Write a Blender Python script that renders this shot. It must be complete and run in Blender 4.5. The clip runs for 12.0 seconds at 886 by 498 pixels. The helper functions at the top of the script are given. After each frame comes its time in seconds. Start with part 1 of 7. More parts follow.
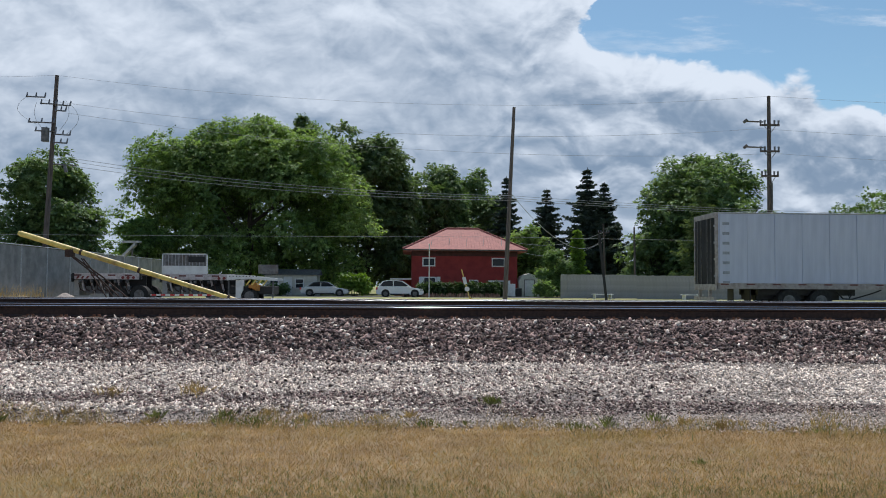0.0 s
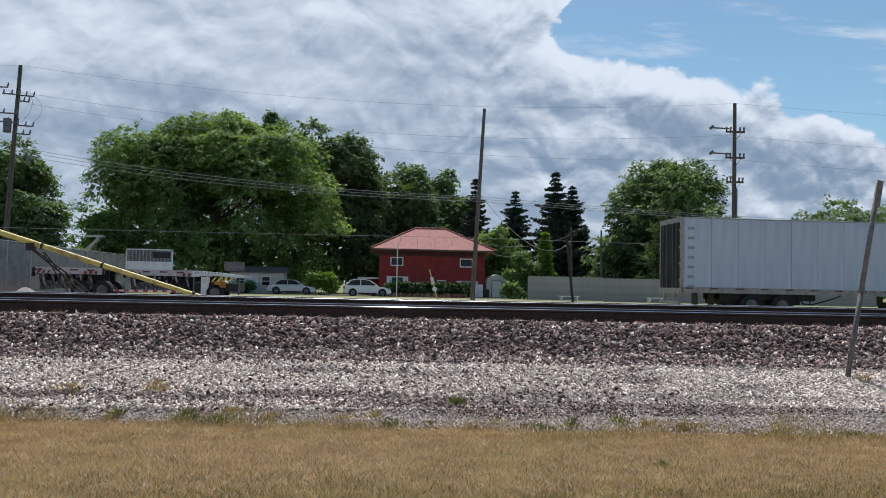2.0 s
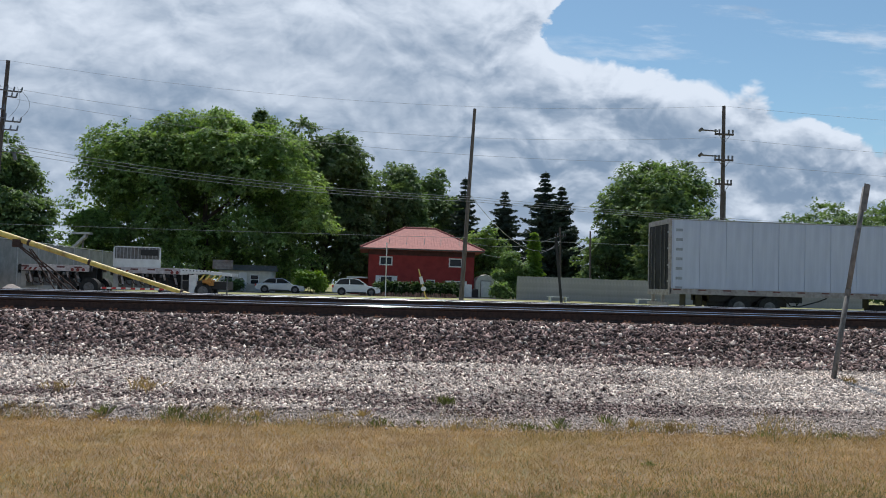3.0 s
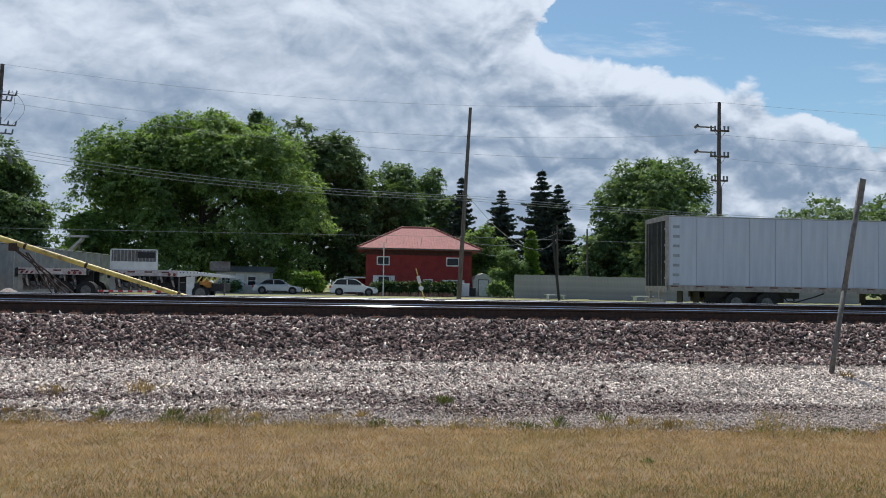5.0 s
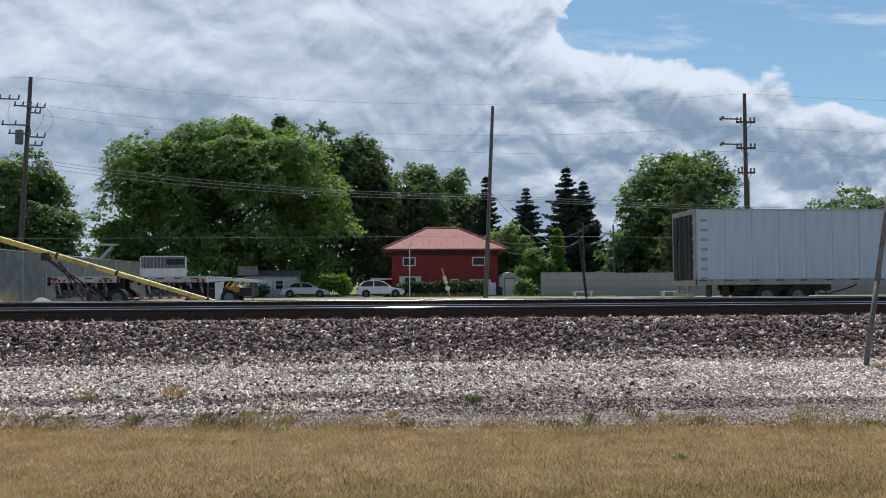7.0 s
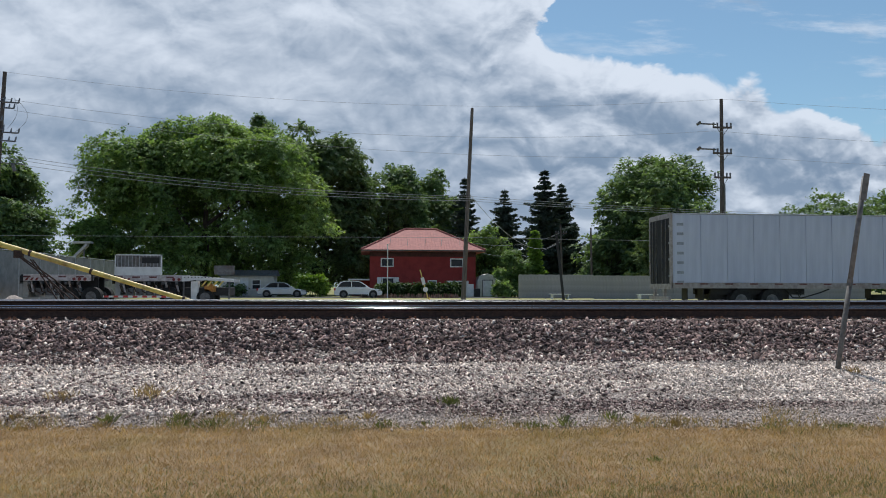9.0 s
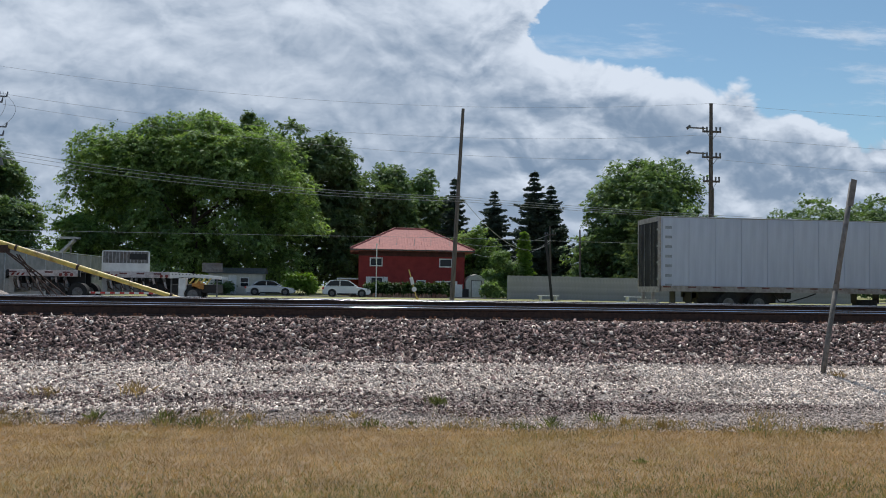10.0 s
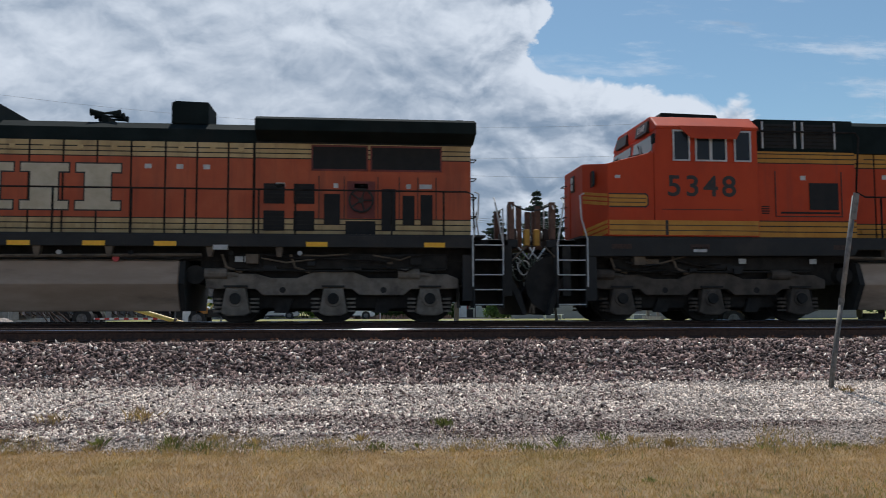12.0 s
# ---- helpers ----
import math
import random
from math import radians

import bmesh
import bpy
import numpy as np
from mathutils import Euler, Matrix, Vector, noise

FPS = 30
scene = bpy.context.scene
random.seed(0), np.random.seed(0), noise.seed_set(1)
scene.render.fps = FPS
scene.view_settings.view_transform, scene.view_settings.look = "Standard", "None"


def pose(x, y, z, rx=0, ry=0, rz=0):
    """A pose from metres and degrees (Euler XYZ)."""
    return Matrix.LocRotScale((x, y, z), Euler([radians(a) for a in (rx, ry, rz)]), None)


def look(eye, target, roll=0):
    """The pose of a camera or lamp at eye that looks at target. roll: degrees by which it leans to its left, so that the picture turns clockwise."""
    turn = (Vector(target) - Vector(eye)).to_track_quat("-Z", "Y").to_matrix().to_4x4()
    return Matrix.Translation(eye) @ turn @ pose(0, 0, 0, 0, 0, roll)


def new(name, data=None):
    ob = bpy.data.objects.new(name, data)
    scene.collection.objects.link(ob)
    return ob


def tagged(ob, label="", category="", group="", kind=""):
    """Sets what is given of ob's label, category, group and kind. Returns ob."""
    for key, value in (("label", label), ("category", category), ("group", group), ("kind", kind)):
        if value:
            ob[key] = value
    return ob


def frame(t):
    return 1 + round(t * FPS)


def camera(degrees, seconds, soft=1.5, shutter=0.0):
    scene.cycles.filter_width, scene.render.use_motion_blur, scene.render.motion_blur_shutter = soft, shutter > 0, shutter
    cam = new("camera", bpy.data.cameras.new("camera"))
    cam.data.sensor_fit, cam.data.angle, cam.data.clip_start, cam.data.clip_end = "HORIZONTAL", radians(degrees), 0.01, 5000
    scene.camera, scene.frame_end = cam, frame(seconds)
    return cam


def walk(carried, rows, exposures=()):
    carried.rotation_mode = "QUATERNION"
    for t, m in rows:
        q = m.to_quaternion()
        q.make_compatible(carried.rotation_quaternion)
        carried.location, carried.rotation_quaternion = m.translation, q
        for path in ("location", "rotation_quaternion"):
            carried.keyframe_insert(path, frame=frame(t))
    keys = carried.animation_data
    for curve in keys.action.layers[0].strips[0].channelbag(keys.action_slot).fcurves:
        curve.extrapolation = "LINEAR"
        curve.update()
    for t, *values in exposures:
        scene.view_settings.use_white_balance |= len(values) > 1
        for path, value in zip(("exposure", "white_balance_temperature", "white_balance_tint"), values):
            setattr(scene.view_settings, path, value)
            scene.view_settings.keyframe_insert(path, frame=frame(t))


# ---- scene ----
cam = camera(56.8, 12.0, soft=0.95, shutter=0.04)
EYE = 1.55
# seconds, yaw, pitch, roll of a phone held still by hand and turned a little
LOOKS = [
    (0.0, -2.53, 2.61, -0.35), (0.5, -2.35, 2.61, -0.41), (1.0, -2.36, 2.62, -0.94), (1.5, -2.88, 2.63, -1.08),
    (2.0, -4.79, 2.64, -1.19), (2.5, -5.74, 2.66, -1.45), (3.0, -5.56, 2.64, -1.59), (3.2, -4.98, 2.62, -1.41),
    (4.8, -5.12, 2.59, -0.90), (5.0, -5.73, 2.59, -0.97), (5.5, -3.49, 2.60, -0.64), (6.0, -3.43, 2.59, -0.30),
    (6.5, -3.78, 2.57, 0.16), (7.0, -3.88, 2.57, 0.34), (7.5, -4.33, 2.59, 0.07), (9.5, -5.79, 2.67, -0.39),
    (10.0, -6.22, 2.67, -0.85), (10.5, -6.16, 2.70, -1.23), (10.7, -6.17, 2.75, -1.15), (11.0, -6.45, 3.47, -0.96),
    (11.5, -5.89, 4.13, -0.27), (12.0, -5.93, 4.10, 0.10)]
walk(cam, [(t, pose(0, 0, EYE, 90 + p, r, y)) for t, y, p, r in LOOKS], exposures=[(0.0, 0.0, 6200, 10), (7.5, 0.0, 6200, 10), (9.5, -0.09, 6200, 10), (11.5, -0.05, 6250, 10), (12.0, -0.12, 6250, 10)])

# ---- sky and sun ----
SUN_EL, SUN_AZ = 62.0, 3.0     # the sun stands high behind the tracks, a little to the right of straight ahead


def node(nt, kind, x=0, **vals):
    n = nt.nodes.new(kind)
    for k, v in vals.items():
        if k in n.inputs:
            n.inputs[k].default_value = v
    return n


def calc(nt, op, a, b=None, c=None, clamp=False):
    n = nt.nodes.new("ShaderNodeMath")
    n.operation, n.use_clamp = op, clamp
    for i, v in enumerate((a, b, c)):
        if v is None:
            continue
        if isinstance(v, (int, float)):
            n.inputs[i].default_value = v
        else:
            nt.links.new(v, n.inputs[i])
    return n.outputs[0]


def smooth(nt, v, lo, hi):
    n = nt.nodes.new("ShaderNodeMapRange")
    n.interpolation_type = "SMOOTHSTEP"
    n.inputs["From Min"].default_value, n.inputs["From Max"].default_value = lo, hi
    nt.links.new(v, n.inputs["Value"])
    return n.outputs["Result"]


def mixed(nt, fac, a, b, blend="MIX"):
    n = nt.nodes.new("ShaderNodeMix")
    n.data_type, n.blend_type = "RGBA", blend
    for slot, v in ((n.inputs[0], fac), (n.inputs[6], a), (n.inputs[7], b)):
        if isinstance(v, (int, float)):
            slot.default_value = v
        elif isinstance(v, tuple):
            slot.default_value = (*v, 1)
        else:
            nt.links.new(v, slot)
    return n.outputs[2]


def fbm(nt, vec, scale, detail=4, rough=0.55, offset=(0, 0, 0), stretch=(1, 1, 1)):
    m = nt.nodes.new("ShaderNodeMapping")
    m.inputs["Location"].default_value, m.inputs["Scale"].default_value = offset, stretch
    nt.links.new(vec, m.inputs["Vector"])
    n = nt.nodes.new("ShaderNodeTexNoise")
    n.inputs["Scale"].default_value, n.inputs["Detail"].default_value, n.inputs["Roughness"].default_value = scale, detail, rough
    nt.links.new(m.outputs[0], n.inputs["Vector"])
    return n.outputs["Fac"]


def make_world():
    w = bpy.data.worlds.new("world")
    scene.world = w
    w.use_nodes = True
    nt = w.node_tree
    nt.nodes.clear()
    out, bg = nt.nodes.new("ShaderNodeOutputWorld"), nt.nodes.new("ShaderNodeBackground")
    bg.inputs["Strength"].default_value = 0.1
    nt.links.new(bg.outputs[0], out.inputs[0])
    sky = nt.nodes.new("ShaderNodeTexSky")
    sky.sky_type, sky.sun_disc = "NISHITA", False
    sky.sun_elevation, sky.sun_rotation = radians(SUN_EL), radians(SUN_AZ)
    sky.air_density, sky.dust_density, sky.ozone_density = 1.0, 0.6, 2.0
    tc = nt.nodes.new("ShaderNodeTexCoord")
    vec = tc.outputs["Generated"]
    sep = nt.nodes.new("ShaderNodeSeparateXYZ")
    nt.links.new(vec, sep.inputs[0])
    x, y, z = sep.outputs
    run = calc(nt, "MAXIMUM", calc(nt, "ABSOLUTE", y), 0.15)
    u, v = calc(nt, "DIVIDE", x, run), calc(nt, "DIVIDE", z, run)
    flat = nt.nodes.new("ShaderNodeCombineXYZ")
    for k, src in enumerate((u, calc(nt, "MULTIPLY", v, 1.55), calc(nt, "MULTIPLY", y, 0.05))):
        nt.links.new(src, flat.inputs[k])
    p = flat.outputs[0]

    def moved(dx, dy):
        n = nt.nodes.new("ShaderNodeVectorMath")
        n.operation = "ADD"
        nt.links.new(p, n.inputs[0])
        n.inputs[1].default_value = (dx, dy, 0)
        return n.outputs[0]

    def billow(vec):
        """Rounded heads of several sizes, with soft seams between them."""
        wobble = nt.nodes.new("ShaderNodeTexNoise")
        wobble.inputs["Scale"].default_value, wobble.inputs["Detail"].default_value = 9.0, 5
        nt.links.new(vec, wobble.inputs["Vector"])
        bend = nt.nodes.new("ShaderNodeVectorMath")
        bend.operation = "MULTIPLY_ADD"
        nt.links.new(wobble.outputs["Color"], bend.inputs[0])
        bend.inputs[1].default_value = (0.10, 0.10, 0.0)
        nt.links.new(vec, bend.inputs[2])
        vor = nt.nodes.new("ShaderNodeTexVoronoi")
        vor.feature = "SMOOTH_F1"
        vor.inputs["Scale"].default_value, vor.inputs["Detail"].default_value, vor.inputs["Roughness"].default_value = 10.0, 4.0, 0.55
        vor.inputs["Smoothness"].default_value = 0.5
        nt.links.new(bend.outputs[0], vor.inputs["Vector"])
        return calc(nt, "SUBTRACT", 0.6, vor.outputs["Distance"])

    heads, heads_up = billow(p), billow(moved(0.004, 0.022))
    lumps = fbm(nt, p, 4.2, 8, 0.52, (3.1, 0.7, 1.9))
    lumps_up = fbm(nt, p, 4.2, 8, 0.52, (3.105, 0.755, 1.9))
    streaks = fbm(nt, p, 3.4, 7, 0.52, (1.0, 4.0, 2.6), (1, 1.7, 1))
    wisp = fbm(nt, p, 5.0, 8, 0.62, (6.0, 2.0, 1.0), (1, 3.2, 1))
    # the upper rim of the long cumulus bank: open blue above it to the right, closed cloud to the left
    rim = calc(nt, "SUBTRACT", 0.336, calc(nt, "MULTIPLY", calc(nt, "MAXIMUM", calc(nt, "SUBTRACT", u, 0.30), 0.0), 0.26))
    slanted = calc(nt, "SUBTRACT", u, calc(nt, "ADD", calc(nt, "MULTIPLY", calc(nt, "SUBTRACT", v, 0.318), 0.9), calc(nt, "MULTIPLY", calc(nt, "SUBTRACT", lumps, 0.5), 0.35)))
    rim = calc(nt, "ADD", rim, calc(nt, "MULTIPLY", smooth(nt, slanted, 0.23, 0.10), 0.20))
    over = calc(nt, "SUBTRACT", rim, v)
    over = calc(nt, "ADD", over, calc(nt, "ADD", calc(nt, "MULTIPLY", calc(nt, "SUBTRACT", lumps, 0.5), 0.07), calc(nt, "MULTIPLY", calc(nt, "SUBTRACT", heads, 0.12), 0.05)))
    bank = smooth(nt, over, 0.004, 0.020)
    wisps = calc(nt, "MULTIPLY", smooth(nt, wisp, 0.50, 0.70), smooth(nt, u, 0.10, 0.40))
    cover = calc(nt, "MAXIMUM", bank, calc(nt, "MULTIPLY", wisps, 0.6))
    # cloud brightness: light from above picks out the heads; bright rims, blue-grey flat bases
    relief = calc(nt, "ADD", calc(nt, "MULTIPLY", calc(nt, "SUBTRACT", heads, heads_up), 1.25), calc(nt, "MULTIPLY", calc(nt, "SUBTRACT", lumps, lumps_up), 1.7))
    crown = smooth(nt, over, 0.085, 0.012)
    tone = calc(nt, "ADD", 0.40, calc(nt, "MULTIPLY", calc(nt, "SUBTRACT", streaks, 0.5), 1.1))
    tone = calc(nt, "ADD", tone, calc(nt, "MULTIPLY", calc(nt, "SUBTRACT", lumps, 0.5), 0.55))
    right = smooth(nt, u, 0.0, 0.30)
    tone = calc(nt, "ADD", tone, calc(nt, "MULTIPLY", relief, calc(nt, "ADD", 0.55, calc(nt, "MULTIPLY", right, 0.55))))
    tone = calc(nt, "ADD", tone, calc(nt, "MULTIPLY", smooth(nt, v, 0.17, 0.33), 0.22))
    base = calc(nt, "MULTIPLY", smooth(nt, v, 0.02, 0.10), smooth(nt, v, 0.27, 0.17))
    tone = calc(nt, "SUBTRACT", tone, calc(nt, "MULTIPLY", base, calc(nt, "ADD", 0.20, calc(nt, "MULTIPLY", right, 0.12))))
    tone = calc(nt, "ADD", tone, calc(nt, "MULTIPLY", crown, calc(nt, "ADD", 0.22, calc(nt, "MULTIPLY", right, 0.22))))
    tone = smooth(nt, tone, -0.28, 1.22)
    grey = mixed(nt, tone, (2.3, 3.1, 4.2), (7.5, 8.05, 8.8))
    low = smooth(nt, v, 0.14, 0.03)
    grey = mixed(nt, calc(nt, "MULTIPLY", low, 0.55), grey, (5.4, 6.1, 7.0))
    blue = mixed(nt, 1.0, sky.outputs[0], (0.92, 1.05, 1.0), "MULTIPLY")
    nt.links.new(mixed(nt, cover, blue, grey), bg.inputs["Color"])


make_world()
sun = new("sun", bpy.data.lights.new("sun", "SUN"))
sun.data.energy, sun.data.angle, sun.data.color = 3.9, radians(0.53), (1.0, 0.95, 0.87)
_e, _a = radians(SUN_EL), radians(SUN_AZ)
sun.matrix_world = look((0, 0, 0), (-math.sin(_a) * math.cos(_e), -math.cos(_a) * math.cos(_e), -math.sin(_e)))


# ---- materials ----
def material(name, dark, light, scale=6.0, rough=0.8, bump=0.0, metal=0.0, stain=0.0, stain_col=(0.05, 0.04, 0.03), big=0.4,
             island=0.0, through_light=0.0, rand=0.0, stretch=(1, 1, 1), coat=0.0, fine=0.0, spec=0.5):
    """Two tones of noise, stains at a larger scale, relief, and a change from piece to piece."""
    m = bpy.data.materials.new(name)
    m.use_nodes = True
    nt = m.node_tree
    bsdf = nt.nodes["Principled BSDF"]
    tc = nt.nodes.new("ShaderNodeTexCoord").outputs["Object"]
    n1 = fbm(nt, tc, scale, 5, 0.6, stretch=stretch)
    col = mixed(nt, smooth(nt, n1, 0.32, 0.68), dark, light)
    if stain:
        n2 = fbm(nt, tc, big, 6, 0.65, (7, 3, 1), stretch)
        col = mixed(nt, calc(nt, "MULTIPLY", smooth(nt, n2, 0.5, 0.72), stain), col, stain_col)
    if fine:
        n3 = fbm(nt, tc, scale * 9, 3, 0.6)
        k = calc(nt, "ADD", 1 - fine, calc(nt, "MULTIPLY", n3, 2 * fine))
        cc = nt.nodes.new("ShaderNodeCombineColor")
        for i in range(3):
            nt.links.new(k, cc.inputs[i])
        col = mixed(nt, 1.0, col, cc.outputs[0], "MULTIPLY")
    if island or rand:
        src = nt.nodes.new("ShaderNodeNewGeometry").outputs["Random Per Island"] if island else nt.nodes.new("ShaderNodeObjectInfo").outputs["Random"]
        amount = island or rand
        k = calc(nt, "ADD", 1 - amount, calc(nt, "MULTIPLY", src, 2 * amount))
        cc = nt.nodes.new("ShaderNodeCombineColor")
        for i in range(3):
            nt.links.new(k, cc.inputs[i])
        col = mixed(nt, 1.0, col, cc.outputs[0], "MULTIPLY")
    nt.links.new(col, bsdf.inputs["Base Color"])
    bsdf.inputs["Metallic"].default_value = metal
    bsdf.inputs["Specular IOR Level"].default_value = spec
    r = calc(nt, "ADD", rough - 0.08, calc(nt, "MULTIPLY", n1, 0.16), clamp=True)
    nt.links.new(r, bsdf.inputs["Roughness"])
    if coat:
        bsdf.inputs["Coat Weight"].default_value = coat
    if bump:
        b = nt.nodes.new("ShaderNodeBump")
        b.inputs["Strength"].default_value, b.inputs["Distance"].default_value = 1.0, bump
        nt.links.new(fbm(nt, tc, scale * 2.5, 4, 0.6, stretch=stretch), b.inputs["Height"])
        nt.links.new(b.outputs[0], bsdf.inputs["Normal"])
    if through_light:
        tr, mx = nt.nodes.new("ShaderNodeBsdfTranslucent"), nt.nodes.new("ShaderNodeMixShader")
        nt.links.new(mixed(nt, 1.0, col, (1.2, 1.25, 0.6), "MULTIPLY"), tr.inputs[0])
        mx.inputs[0].default_value = through_light
        nt.links.new(bsdf.outputs[0], mx.inputs[1])
        nt.links.new(tr.outputs[0], mx.inputs[2])
        nt.links.new(mx.outputs[0], nt.nodes["Material Output"].inputs[0])
    return m


def glass(name, tint=(0.02, 0.025, 0.03), rough=0.05):
    m = bpy.data.materials.new(name)
    m.use_nodes = True
    b = m.node_tree.nodes["Principled BSDF"]
    b.inputs["Base Color"].default_value, b.inputs["Roughness"].default_value = (*tint, 1), rough
    b.inputs["Specular IOR Level"].default_value = 0.25
    return m


def glow(name, col, strength):
    m = bpy.data.materials.new(name)
    m.use_nodes = True
    b = m.node_tree.nodes["Principled BSDF"]
    b.inputs["Base Color"].default_value = (*col, 1)
    b.inputs["Emission Color"].default_value, b.inputs["Emission Strength"].default_value = (*col, 1), strength
    return m


